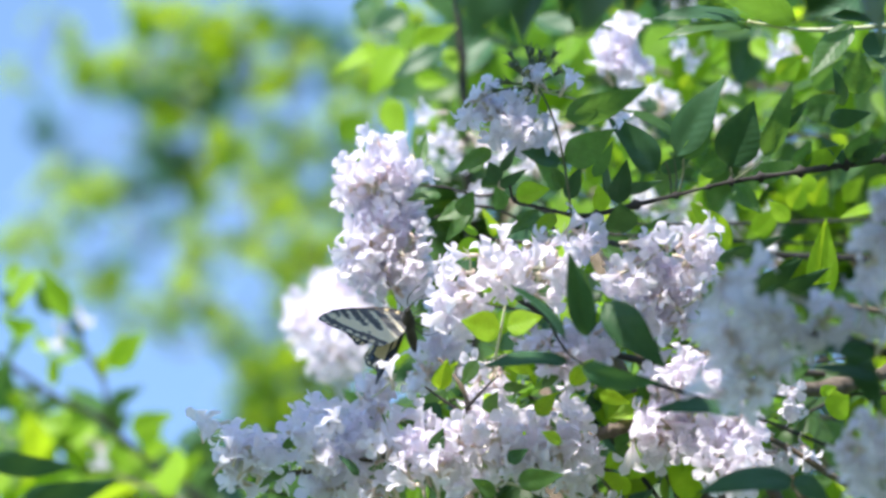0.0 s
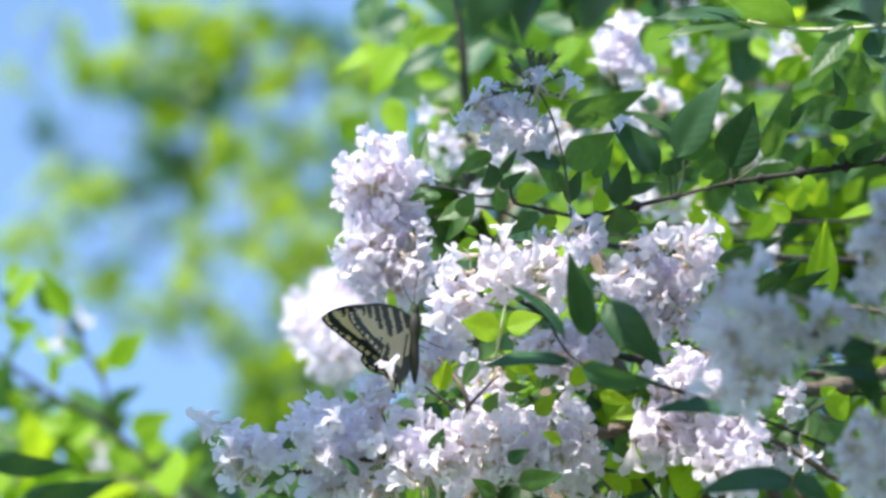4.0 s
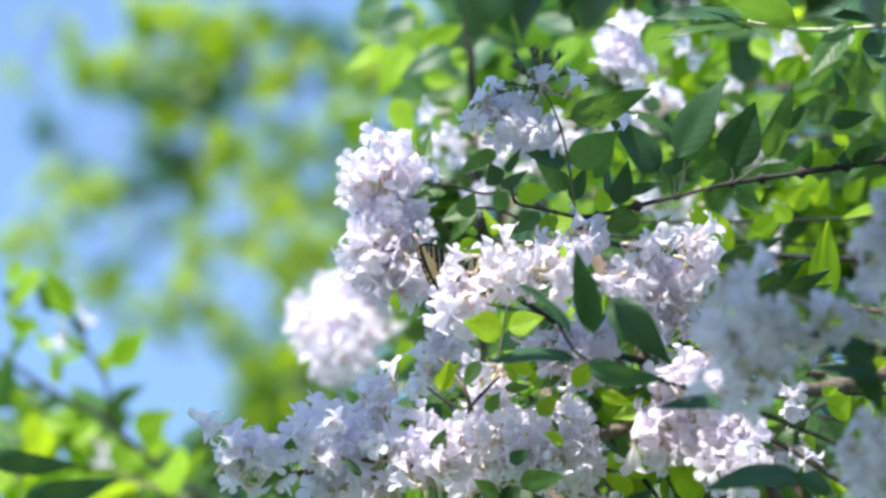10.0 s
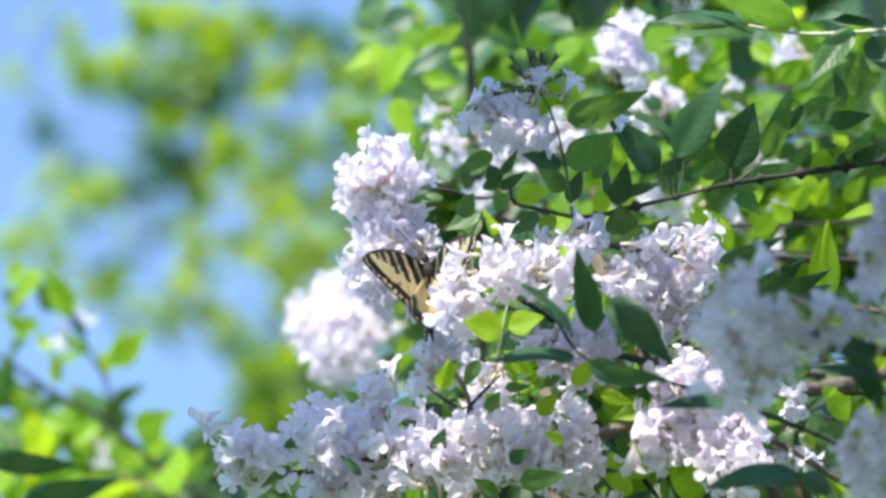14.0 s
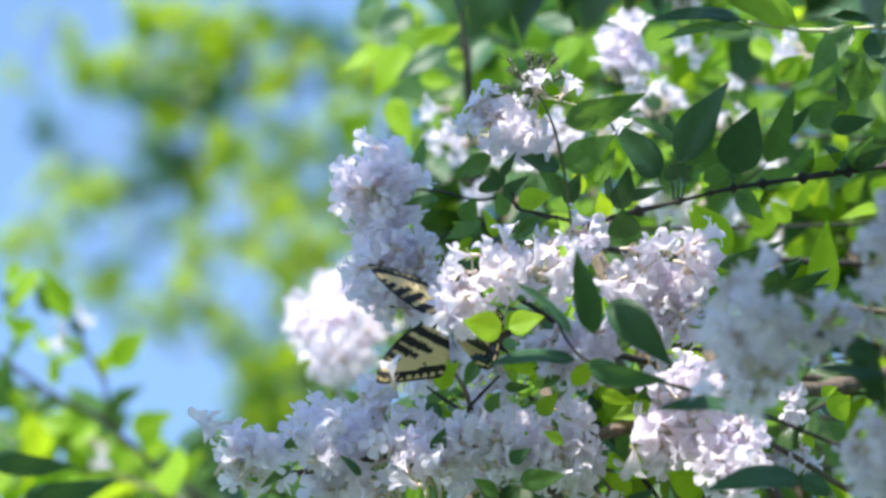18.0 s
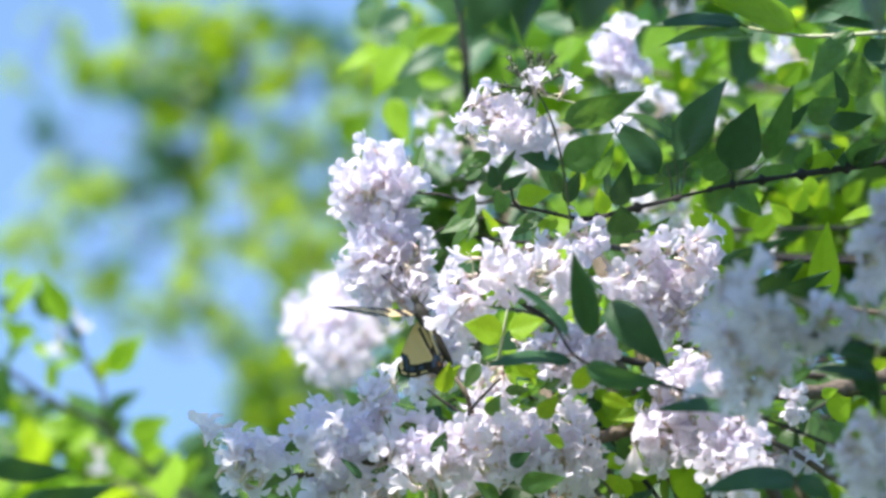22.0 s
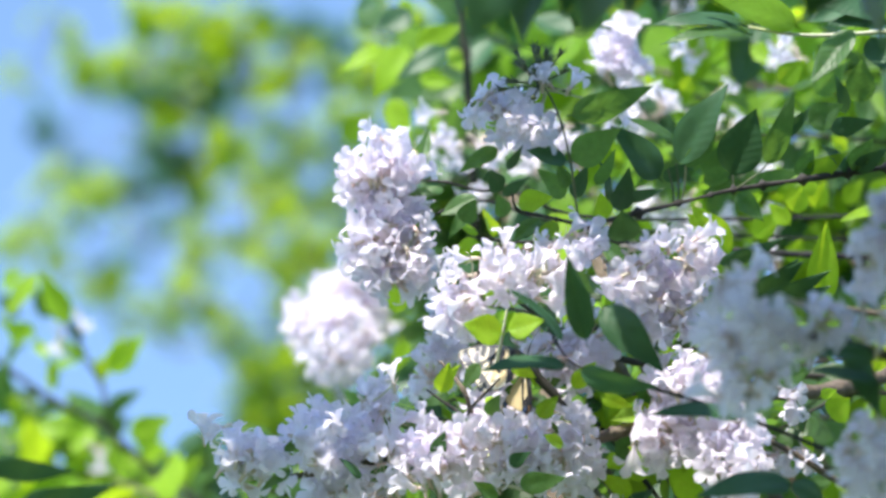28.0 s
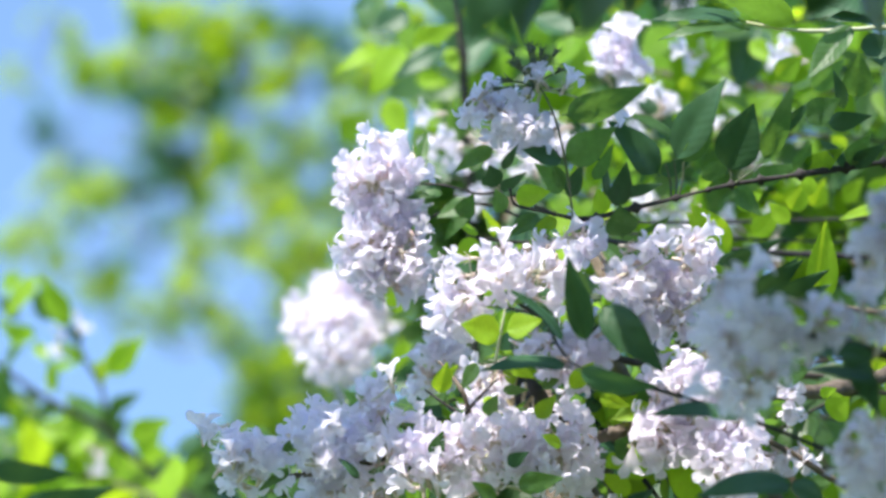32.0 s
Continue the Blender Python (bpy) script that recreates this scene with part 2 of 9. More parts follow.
def cluster(br, heart, radii, count, seed, lean=(0, 0.1, -0.6), extra=(), root=None, size=0.75, bare=0, turned=0.65):
    """A corymb: thin stalks with hairy calyces, and flowers that face outwards from its heart."""
    rnd = random.Random(seed)
    count = round(count * 1.8)
    h = s3(heart) - foot(br)
    lean_v = s3(lean)
    rad = s3(radii)
    hubs, spots, lies = [], [], []
    room = Vector([max(r - 0.010, 0.0015) for r in rad])
    for _ in range(max(1, round(count / 8))):
        best = max((Vector((rnd.uniform(-1, 1) * room.x, rnd.uniform(-1, 1) * room.y, rnd.uniform(-1, 1) * room.z)) for _ in range(6)),
                   key=lambda c: min([(c - h2).length for h2 in hubs] or [0]))
        hubs.append(best)
        lies.append(Vector((rnd.gauss(0, 0.7), rnd.uniform(-0.4, 0.1), rnd.gauss(-0.15, 0.6))))
    tries = 0
    while len(spots) < count and tries < count * 60:
        tries += 1
        q = hubs[tries % len(hubs)]
        d = Vector((rnd.gauss(0, 1), rnd.gauss(0, 1), rnd.gauss(0, 1))).normalized()
        way = (0.9 * d + lies[tries % len(hubs)] + 0.4 * lean_v + 14.0 * q).normalized()
        if way.y > 0.55 or (way.y < -0.62 and rnd.random() < turned):
            continue
        k = rnd.uniform(0.84, 1.28) * size
        base = q + way * rnd.uniform(0.0, min(0.009, max(0.003, rad.x * 0.35)))
        side = Vector((rnd.gauss(0, 0.0045), -rnd.uniform(0, 0.010), rnd.gauss(0, 0.0045)))
        base += side - way * 0.6 * max(0.0, side.dot(way))
        mouth = base + way * 0.014 * k
        if any((mouth - m).length < 0.0092 * size for *_, m in spots):
            continue
        spots.append((base, way, k, mouth))
    for place, way in extra:
        w = s3(way).normalized()
        m = s3(place) - foot(br) - h
        spots.append((m - w * 0.0125 * size, w, 1.02 * size, m))
    bm = bmesh.new()
    start = (s3(root) - foot(br) - h) if root else Vector((0, rad.y * 0.4, 0))
    for q in hubs:
        tube(bm, spline([start, (start + q) / 2 + Vector((0, 0, 0.002)), q], 3), 0.0009, 0.0006, 5)
    for base, way, k, _ in spots:
        q = min(hubs, key=lambda c: (c - base).length)
        tube(bm, spline([q, (q + base) / 2 - way * 0.001, base], 3), 0.0005, 0.0004, 4)
        tube(bm, [base - way * 0.004, base - way * 0.002, base + way * 0.0004], 0.0007, 0.0010, 5, paint=1)
        for c in range(5):
            a = 2 * math.pi * c / 5
            x = way.orthogonal().normalized()
            o = math.cos(a) * x + math.sin(a) * way.cross(x)
            tube(bm, [base + o * 0.0008, base + o * 0.0020 + way * 0.0012, base + o * 0.0030 + way * 0.0028], 0.0002, 0.0001, 3, paint=1)
    for _ in range(bare):
        q = rnd.choice(hubs)
        way = Vector((rnd.uniform(-1, 1), rnd.uniform(-1, 0.2), rnd.uniform(-0.2, 1))).normalized()
        tip = q + way * rnd.uniform(0.010, 0.018)
        tube(bm, spline([q, (q + tip) / 2 + Vector((0, 0, 0.001)), tip], 3), 0.0004, 0.0004, 4, paint=2)
        tube(bm, [tip, tip + way * 0.0012, tip + way * 0.003], 0.0006, 0.0012, 6, paint=2)
        for c in range(5):
            x = way.orthogonal().normalized()
            o = math.cos(1.257 * c) * x + math.sin(1.257 * c) * way.cross(x)
            tube(bm, [tip + way * 0.003 + o * 0.001, tip + way * 0.005 + o * 0.0025], 0.0003, 0.0001, 3, paint=2)
    stalk = part("stalk", to_mesh("stalk", bm, [STALK, SEPAL, STEM]), None, br)
    stalk.matrix_basis = Matrix.Translation(h)
    for base, way, k, _ in spots:
        f = part("flower", FLOWERS[rnd.randrange(len(FLOWERS))], None, stalk)
        spin = Matrix.Rotation(rnd.uniform(0, 6.28), 4, "Z")
        f.matrix_basis = Matrix.Translation(base) @ way.to_track_quat("Z", "Y").to_matrix().to_4x4() @ spin @ Matrix.Diagonal((k, k, k, 1))
    return stalk


def shoot(br, pts, pairs, length, seed, kind="leaf", droop=-0.25, r=0.0012, spread=0.9, mat=None, wide=1.0, mixed=0.25):
    """A twig with opposite leaves along it."""
    rnd = random.Random(seed)
    run = spline([s3(p) - foot(br) for p in pts], 10)
    bm = bmesh.new()
    tube(bm, run, r, r * 0.5, 6, 0.2, 5)
    part("twig", bm, mat or BARK, br)
    n = len(run)
    for i in range(pairs):
        f = (i + 0.6) / pairs
        k = min(n - 2, int(f * (n - 1)))
        p = run[k]
        along = (run[k + 1] - run[max(k - 1, 0)]).normalized()
        side = along.cross(Vector((0, 1, 0))).normalized()
        side = Matrix.Rotation(rnd.uniform(-0.9, 0.9) + (1.57 if i % 2 else 0) * 0.7, 3, along) @ side
        for sgn in (1, -1):
            if rnd.random() < 0.08:
                continue
            way = (along * rnd.uniform(0.35, 0.8) + side * sgn * spread + Vector((0, 0, droop + rnd.uniform(-0.25, 0.25)))).normalized()
            ln = length * rnd.uniform(0.7, 1.15) * (1.0 - 0.25 * f)
            which = kind if rnd.random() > mixed else rnd.choice(("leaf", "bright_leaf", "dark_leaf"))
            ob = part("leaf", LEAVES[which][rnd.randrange(5)], None, br)
            ob.matrix_basis = Matrix.Translation(p) @ frame_of(way, rnd.uniform(-50, 50), Vector((0, -0.45, 1))) @ Matrix.Diagonal((ln * wide * 0.82, ln, ln, 1))


# ---- ground ----
def ground():
    bm = bmesh.new()
    n, size = 60, 1500.0
    rows = []
    for i in range(n + 1):
        row = []
        for j in range(n + 1):
            f, g = 2 * i / n - 1, 2 * j / n - 1
            x, y = math.copysign(abs(f) ** 2.6, f) * size, math.copysign(abs(g) ** 2.6, g) * size
            row.append(bm.verts.new((x, y, 0.05 * noise.noise(Vector((x * 0.2, y * 0.2, 3.0))) - 0.02)))
        rows.append(row)
    for a, b in zip(rows, rows[1:]):
        for j in range(n):
            bm.faces.new((a[j], b[j], b[j + 1], a[j + 1]))
    tagged(new("ground", to_mesh("ground", bm, GRASS)), "mown green lawn under the shrub and trees", "lawn", kind="structure")


ground()

BR = {}

# ---- the flowering shrub, branch by branch ----
SPRAY = "shrub branch with pale pink-white bell flowers"

# the low main spray
b = BR["low"] = branch("flowering_branch", (0.2142, -0.0504, 0.160), SPRAY + " and small green leaves", group="flowering sprays")
twig(b, [(0.2142, -0.0504, 0.160), (0.1729, -0.0619, 0.120), (0.1252, -0.0628, 0.070), (0.0871, -0.0723, 0.030), (0.0713, -0.0774, 0.020), (0.0559, -0.0814, 0.020), (0.0276, -0.0854, 0.030), (-0.0057, -0.0854, 0.030), (-0.0438, -0.0926, 0.030), (-0.0723, -0.0973, 0.030)], 0.0040, 0.0012)
twig(b, [(0.0181, -0.0854, 0.030), (0.0120, -0.0694, 0.015), (0.0085, -0.0587, 0.010), (-0.0009, -0.0471, 0.020)], 0.0016, 0.0006)
twig(b, [(0.0085, -0.0693, 0.012), (0.0014, -0.0646, 0.012), (-0.0068, -0.0587, 0.012)], 0.0009, 0.0004, BARK_DARK)
twig(b, [(0.0085, -0.0700, 0.012), (0.0155, -0.0622, 0.010), (0.0238, -0.0540, 0.012)], 0.0009, 0.0004, BARK_DARK)
cluster(b, (-0.0814, -0.0862, 0.020), (0.0176, 0.0176, 0.03), 17, 1, (-0.3, 0.1, -0.4))
cluster(b, (-0.0507, -0.0826, 0.020), (0.0199, 0.0176, 0.035), 24, 2, (-0.2, 0.3, -0.5), [((-0.0445, -0.0655, -0.010), (-0.1, 0.8, -0.4)), ((-0.0456, -0.0742, -0.015), (0.1, -0.1, -0.9))])
cluster(b, (-0.0222, -0.0848, 0.015), (0.0188, 0.0152, 0.03), 18, 3, (0.0, 0.2, -0.6), [((-0.0276, -0.0810, -0.020), (0.1, 0.1, -1.0))])
cluster(b, (-0.0307, -0.0645, 0.030), (0.0105, 0.0059, 0.015), 7, 4, (-0.5, -0.2, -0.4), [((-0.0217, -0.0459, -0.030), (-0.15, 0.95, -0.1))])
cluster(b, (0.0136, -0.0797, -0.005), (0.0190, 0.0105, 0.014), 6, 121, (0.0, 1.3, -0.8), turned=0.4)
cluster(b, (0.0299, -0.0770, -0.004), (0.0130, 0.0110, 0.014), 4, 122, (0.1, 1.2, -0.8), turned=0.4)
cluster(b, (0.0026, -0.0927, -0.008), (0.0190, 0.0100, 0.014), 6, 123, (-0.1, 1.2, -0.8), turned=0.4)
cluster(b, (0.0459, -0.0840, -0.004), (0.0150, 0.0105, 0.014), 4, 124, (0.2, 1.0, -0.8), turned=0.4)
cluster(b, (0.0547, -0.0688, -0.004), (0.0100, 0.0100, 0.010), 0, 125, (0.2, 1.0, -0.8), [((0.0546, -0.0655, -0.010), (0.1, 0.9, -0.4)), ((0.0602, -0.0735, -0.010), (0.6, 0.2, -0.7)), ((0.0527, -0.0778, -0.012), (0.0, -0.3, -0.9))])
cluster(b, (0.0155, -0.0834, 0.010), (0.0270, 0.0130, 0.03), 11, 5, (0.0, 0.3, -0.5))
cluster(b, (0.0474, -0.0846, 0.010), (0.0199, 0.0129, 0.025), 15, 6, (0.5, 0.1, -0.4), [((0.0575, -0.0687, -0.005), (0.1, 0.6, -0.6)), ((0.0645, -0.0839, -0.005), (0.9, -0.1, -0.3))])
cluster(b, (-0.0152, -0.1004, 0.020), (0.0352, 0.0094, 0.03), 10, 7, (-0.1, 0.2, -0.6))
cluster(b, (0.0347, -0.1021, 0.030), (0.0352, 0.0082, 0.03), 9, 8, (0.1, 0.1, -0.6))
for q in [((0.0304, -0.0968, -0.020), (0.0504, -0.0936, -0.028), 20, 1.2, "leaf", 0), ((-0.0037, -0.0861, -0.020), (0.0009, -0.0742, -0.028), 10, 1.2, "dark_leaf", 1),
          ((0.0234, -0.1028, -0.020), (0.0120, -0.0950, -0.028), 10, 1.1, "leaf", 1), ((0.0387, -0.0702, -0.010), (0.0474, -0.0602, -0.018), 10, 1.3, "bright_leaf", 1),
          ((0.0182, -0.0693, -0.010), (0.0232, -0.0597, -0.018), 10, 1.3, "leaf", 1), ((0.0269, -0.0883, -0.022), (0.0360, -0.0829, -0.030), 15, 1.3, "dark_leaf", 0),
          ((0.0501, -0.0810, -0.020), (0.0407, -0.0760, -0.028), 15, 1.2, "lime_leaf", 1), ((-0.0045, -0.0585, 0.005), (0.0073, -0.0478, 0.000), 20, 1.0, "lime_leaf", 1),
          ((-0.0186, -0.0740, 0.010), (-0.0056, -0.0729, 0.000), 60, 0.9, "leaf", 1), ((-0.0224, -0.0759, 0.030), (-0.0390, -0.0652, 0.030), 10, 0.9, "leaf", 0)]:
    leaf(b, *q)
for q in [((0.0284, -0.0924, 0.000), (0.0527, -0.0954, -0.010), 30, 0.8, "leaf", 3), ((-0.0150, -0.0842, 0.000), (-0.0244, -0.0935, 0.000), 0, 1.0, "dark_leaf", 2),
          ((-0.0619, -0.0912, 0.000), (-0.0759, -0.1006, 0.000), 10, 0.8, "leaf", 0), ((0.0038, -0.0616, 0.030), (-0.0105, -0.0664, 0.030), 0, 1.0, "leaf", 2),
          ((0.0251, -0.0590, 0.020), (0.0369, -0.0590, 0.020), 20, 1.1, "leaf", 0), ((0.0179, -0.0610, 0.010), (0.0237, -0.0689, 0.000), 0, 0.9, "lime_leaf", 1),
          ((0.0419, -0.0592, 0.030), (0.0514, -0.0521, 0.030), 0, 1.1, "leaf", 3), ((-0.0056, -0.0839, -0.005), (-0.0149, -0.0942, -0.010), 20, 0.9, "dark_leaf", 0),
          ((-0.0666, -0.0842, 0.000), (-0.0560, -0.0771, 0.000), 20, 0.9, "leaf", 1), ((-0.0336, -0.0954, -0.010), (-0.0429, -0.0861, -0.010), 30, 1.0, "dark_leaf", 2)]:
    leaf(b, *q)
for q in [((0.0271, -0.0907, -0.010), (0.0177, -0.0977, -0.010), 30, 1.0, "leaf", 2), ((0.0506, -0.0771, 0.000), (0.0389, -0.0713, 0.000), 30, 0.9, "leaf", 1),
          ((0.0037, -0.0977, -0.010), (-0.0033, -0.0884, -0.010), 10, 1.0, "leaf", 1), ((0.0324, -0.0664, 0.030), (0.0419, -0.0759, 0.030), 0, 1.0, "leaf", 1),
          ((0.0108, -0.0704, 0.010), (0.0038, -0.0775, 0.010), 0, 0.9, "leaf", 2)]:
    leaf(b, *q)

# the middle spray
b = BR["mid"] = branch("flowering_branch", (0.2241, -0.0739, 0.260), SPRAY + " hanging in front of leaves", group="flowering sprays")
twig(b, [(0.2241, -0.0739, 0.260), (0.1559, -0.0630, 0.160), (0.0815, -0.0483, 0.070), (0.0567, -0.0382, 0.050), (0.0347, -0.0236, 0.030), (0.0180, -0.0140, 0.020), (0.0014, -0.0092, 0.020)], 0.0016, 0.0008, BARK_DARK)
twig(b, [(0.0226, -0.0469, 0.010), (0.0248, -0.0349, 0.000), (0.0272, -0.0209, 0.000)], 0.0007, 0.0005, STALK)
cluster(b, (0.0104, -0.0212, -0.025), (0.0105, 0.0129, 0.018), 9, 11, (-0.3, -0.1, -0.5), [((0.0025, -0.0039, -0.030), (-1.0, 0.0, -0.15)), ((0.0009, -0.0245, -0.045), (-0.8, -0.35, -0.35))])
cluster(b, (-0.0010, -0.0400, 0.080), (0.0094, 0.0105, 0.012), 6, 12, (-0.5, -0.3, -0.4))
cluster(b, (0.0234, -0.0079, -0.020), (0.0105, 0.0094, 0.025), 7, 13, (0.0, 0.3, -0.5), [((0.0256, 0.0090, -0.030), (0.05, 1.0, -0.15))])
cluster(b, (0.0422, -0.0091, -0.010), (0.0105, 0.0094, 0.025), 7, 14, (0.1, 0.3, -0.5))
cluster(b, (0.0526, 0.0026, 0.030), (0.0105, 0.0070, 0.02), 5, 15, (0.0, 0.4, -0.4))
cluster(b, (0.0421, -0.0380, 0.040), (0.0117, 0.0094, 0.02), 6, 16, (0.1, 0.0, -0.5))
cluster(b, (0.0591, -0.0430, 0.050), (0.0105, 0.0105, 0.02), 7, 17, (0.1, 0.0, -0.5))
cluster(b, (0.0253, -0.0524, 0.040), (0.0141, 0.0059, 0.02), 4, 18, (0.0, 0.3, -0.5))
cluster(b, (-0.0046, -0.0537, 0.075), (0.0105, 0.0070, 0.015), 7, 19, (-0.5, 0.2, -0.5), turned=0.7)
cluster(b, (0.0490, -0.0473, 0.030), (0.0141, 0.0082, 0.02), 6, 20, (0.0, 0.2, -0.6), turned=0.7)
cluster(b, (0.0183, -0.0622, 0.050), (0.0117, 0.0070, 0.02), 3, 24, (0.0, 0.2, -0.6), turned=0.7)
for q in [((0.0251, -0.0345, -0.050), (0.0078, -0.0303, -0.055), 5, 1.9, "lime_leaf", 1), ((0.0254, -0.0331, -0.050), (0.0410, -0.0285, -0.055), -10, 1.7, "lime_leaf", 1),
          ((0.0527, -0.0581, -0.010), (0.0632, -0.0464, -0.010), 10, 1.3, "lime_leaf", 1), ((0.0717, -0.0420, 0.000), (0.0834, -0.0338, 0.000), 10, 1.3, "leaf", 0),
          ((0.0272, -0.0466, 0.000), (0.0389, -0.0537, 0.000), 20, 1.3, "lime_leaf", 1), ((-0.0009, -0.0604, -0.010), (0.0026, -0.0463, -0.015), 10, 1.4, "lime_leaf", 1),
          ((0.0506, -0.0068, 0.000), (0.0624, -0.0185, 0.000), 10, 1.2, "leaf", 1), ((0.0342, -0.0232, 0.000), (0.0272, -0.0138, 0.000), 10, 1.3, "leaf", 0),
          ((0.0647, -0.0607, 0.000), (0.0788, -0.0654, 0.000), 20, 1.2, "lime_leaf", 0), ((0.0156, -0.0471, 0.020), (0.0085, -0.0590, 0.020), 10, 1.3, "leaf", 1)]:
    leaf(b, *q)
for q in [((0.0156, -0.0092, 0.020), (0.0038, -0.0069, 0.020), 0, 1.2, "dark_leaf", 2), ((0.0471, -0.0286, 0.050), (0.0327, -0.0358, 0.050), 20, 1.1, "leaf", 3)]:
    leaf(b, *q)

# the two hanging sprays that the wind moves most
b = BR["tall"] = branch("flowering_branch", (0.2241, 0.0162, 0.260), SPRAY + ", nodding on a thin stem", group="flowering sprays")
twig(b, [(0.2241, 0.0162, 0.260), (0.1330, 0.0132, 0.200), (0.0611, 0.0139, 0.120), (0.0296, 0.0247, 0.090), (0.0161, 0.0246, 0.080), (0.0015, 0.0281, 0.070), (-0.0107, 0.0294, 0.070), (-0.0228, 0.0342, 0.070)], 0.0008, 0.0005, BARK_DARK)
cluster(b, (-0.0272, 0.0294, 0.070), (0.0169, 0.0122, 0.022), 30, 21, (-0.3, -0.1, -0.3), turned=0.8, extra=[((-0.0334, 0.0512, 0.050), (-0.7, 0.5, -0.5)), ((-0.0238, 0.0430, 0.050), (0, 0.5, -0.8)), ((-0.0094, 0.0363, 0.050), (0.6, 0.4, -0.5)), ((-0.0430, 0.0291, 0.050), (-0.6, -0.3, -0.5)), ((-0.0420, 0.0389, 0.060), (-0.5, 0.4, -0.5)), ((-0.0415, 0.0167, 0.060), (-0.6, -0.6, -0.3))])
for q in [((0.0014, 0.0244, 0.060), (-0.0155, 0.0220, 0.060), 30, 1.0, "leaf", 2), ((0.0112, 0.0342, 0.070), (0.0209, 0.0420, 0.070), 0, 1.2, "leaf", 1), ((-0.0095, 0.0366, 0.070), (-0.0059, 0.0519, 0.080), 0, 0.8, "leaf", 3),
          ((0.0209, 0.0269, 0.070), (0.0208, 0.0340, 0.060), 0, 1.6, "dark_leaf", 1), ((0.0257, 0.0233, 0.070), (0.0378, 0.0306, 0.070), 0, 1.0, "dark_leaf", 2)]:
    leaf(b, *q)
b = BR["tall_low"] = branch("flowering_branch", (0.2241, 0.0029, 0.260), SPRAY + ", drooping in the wind", group="flowering sprays")
twig(b, [(0.2241, 0.0029, 0.260), (0.1330, 0.0054, 0.200), (0.0537, 0.0102, 0.120), (0.0211, 0.0198, 0.090), (0.0039, 0.0173, 0.080), (-0.0082, 0.0099, 0.070), (-0.0155, 0.0002, 0.070)], 0.0007, 0.0005, BARK_DARK)
cluster(b, (-0.0215, 0.0027, 0.062), (0.0173, 0.0122, 0.022), 34, 22, (-0.1, -0.3, -0.3), turned=0.8, extra=[((-0.0226, 0.0159, 0.050), (-0.1, 0.7, -0.6)), ((-0.0058, 0.0111, 0.050), (0.4, 0.5, -0.6)), ((-0.0384, 0.0099, 0.060), (-0.7, 0.3, -0.4)), ((-0.0420, -0.0034, 0.060), (-0.7, -0.4, -0.4))])
cluster(b, (-0.0166, -0.0130, 0.055), (0.0094, 0.0070, 0.015), 5, 23, (0.0, -0.5, -0.3), turned=0.8)
for q in [((0.0160, 0.0221, 0.070), (-0.0010, 0.0136, 0.070), 20, 1.3, "leaf", 1), ((0.0161, 0.0197, 0.080), (0.0027, 0.0039, 0.080), 20, 1.1, "leaf", 0)]:
    leaf(b, *q)

# the upper corymb with its bare faded stalks
b = BR["crown"] = branch("flowering_branch", (0.2181, -0.0049, 0.200), "upright flower stem with a pale corymb, some blooms fallen", group="flowering sprays")
twig(b, [(0.2181, -0.0049, 0.200), (0.1300, -0.0010, 0.150), (0.0763, 0.0027, 0.060), (0.0572, 0.0104, 0.020)], 0.0016, 0.0009, BARK_DARK)
twig(b, [(0.0568, 0.0107, 0.020), (0.0547, 0.0262, 0.012), (0.0528, 0.0379, 0.010), (0.0494, 0.0520, 0.008), (0.0451, 0.0625, 0.006), (0.0407, 0.0694, 0.006)], 0.0006, 0.0004, STEM)
cluster(b, (0.0246, 0.0583, 0.022), (0.0125, 0.0110, 0.016), 7, 31, (-0.3, 0.2, -0.5), [((0.0184, 0.0591, 0.010), (-0.8, 0.2, -0.5)), ((0.0257, 0.0638, 0.010), (-0.1, 0.7, -0.6)), ((0.0272, 0.0513, 0.000), (-0.2, -0.3, -0.8)), ((0.0226, 0.0449, 0.008), (-0.3, -0.8, -0.4)), ((0.0331, 0.0553, 0.000), (0.2, 0.3, -0.8))], root=(0.0391, 0.0651, 0.012))
cluster(b, (0.0398, 0.0495, 0.020), (0.0100, 0.0104, 0.012), 2, 33, (0.1, -0.5, -0.5), [((0.0344, 0.0422, 0.010), (-0.1, -0.8, -0.5)), ((0.0417, 0.0471, 0.000), (0.3, -0.4, -0.8)), ((0.0449, 0.0508, 0.008), (0.7, -0.1, -0.5)), ((0.0366, 0.0506, 0.000), (-0.2, 0.1, -0.9))], root=(0.0427, 0.0651, 0.012))
cluster(b, (0.0416, 0.0675, 0.015), (0.0100, 0.0080, 0.012), 0, 32, (0.0, 0.5, -0.4), [((0.0427, 0.0762, 0.000), (0.1, 0.8, -0.5)), ((0.0395, 0.0745, 0.004), (-0.5, 0.6, -0.6)), ((0.0570, 0.0738, 0.000), (0.45, 0.75, -0.5)), ((0.0782, 0.0539, 0.010), (0.75, -0.6, -0.2))], root=(0.0409, 0.0689, 0.006), bare=22)
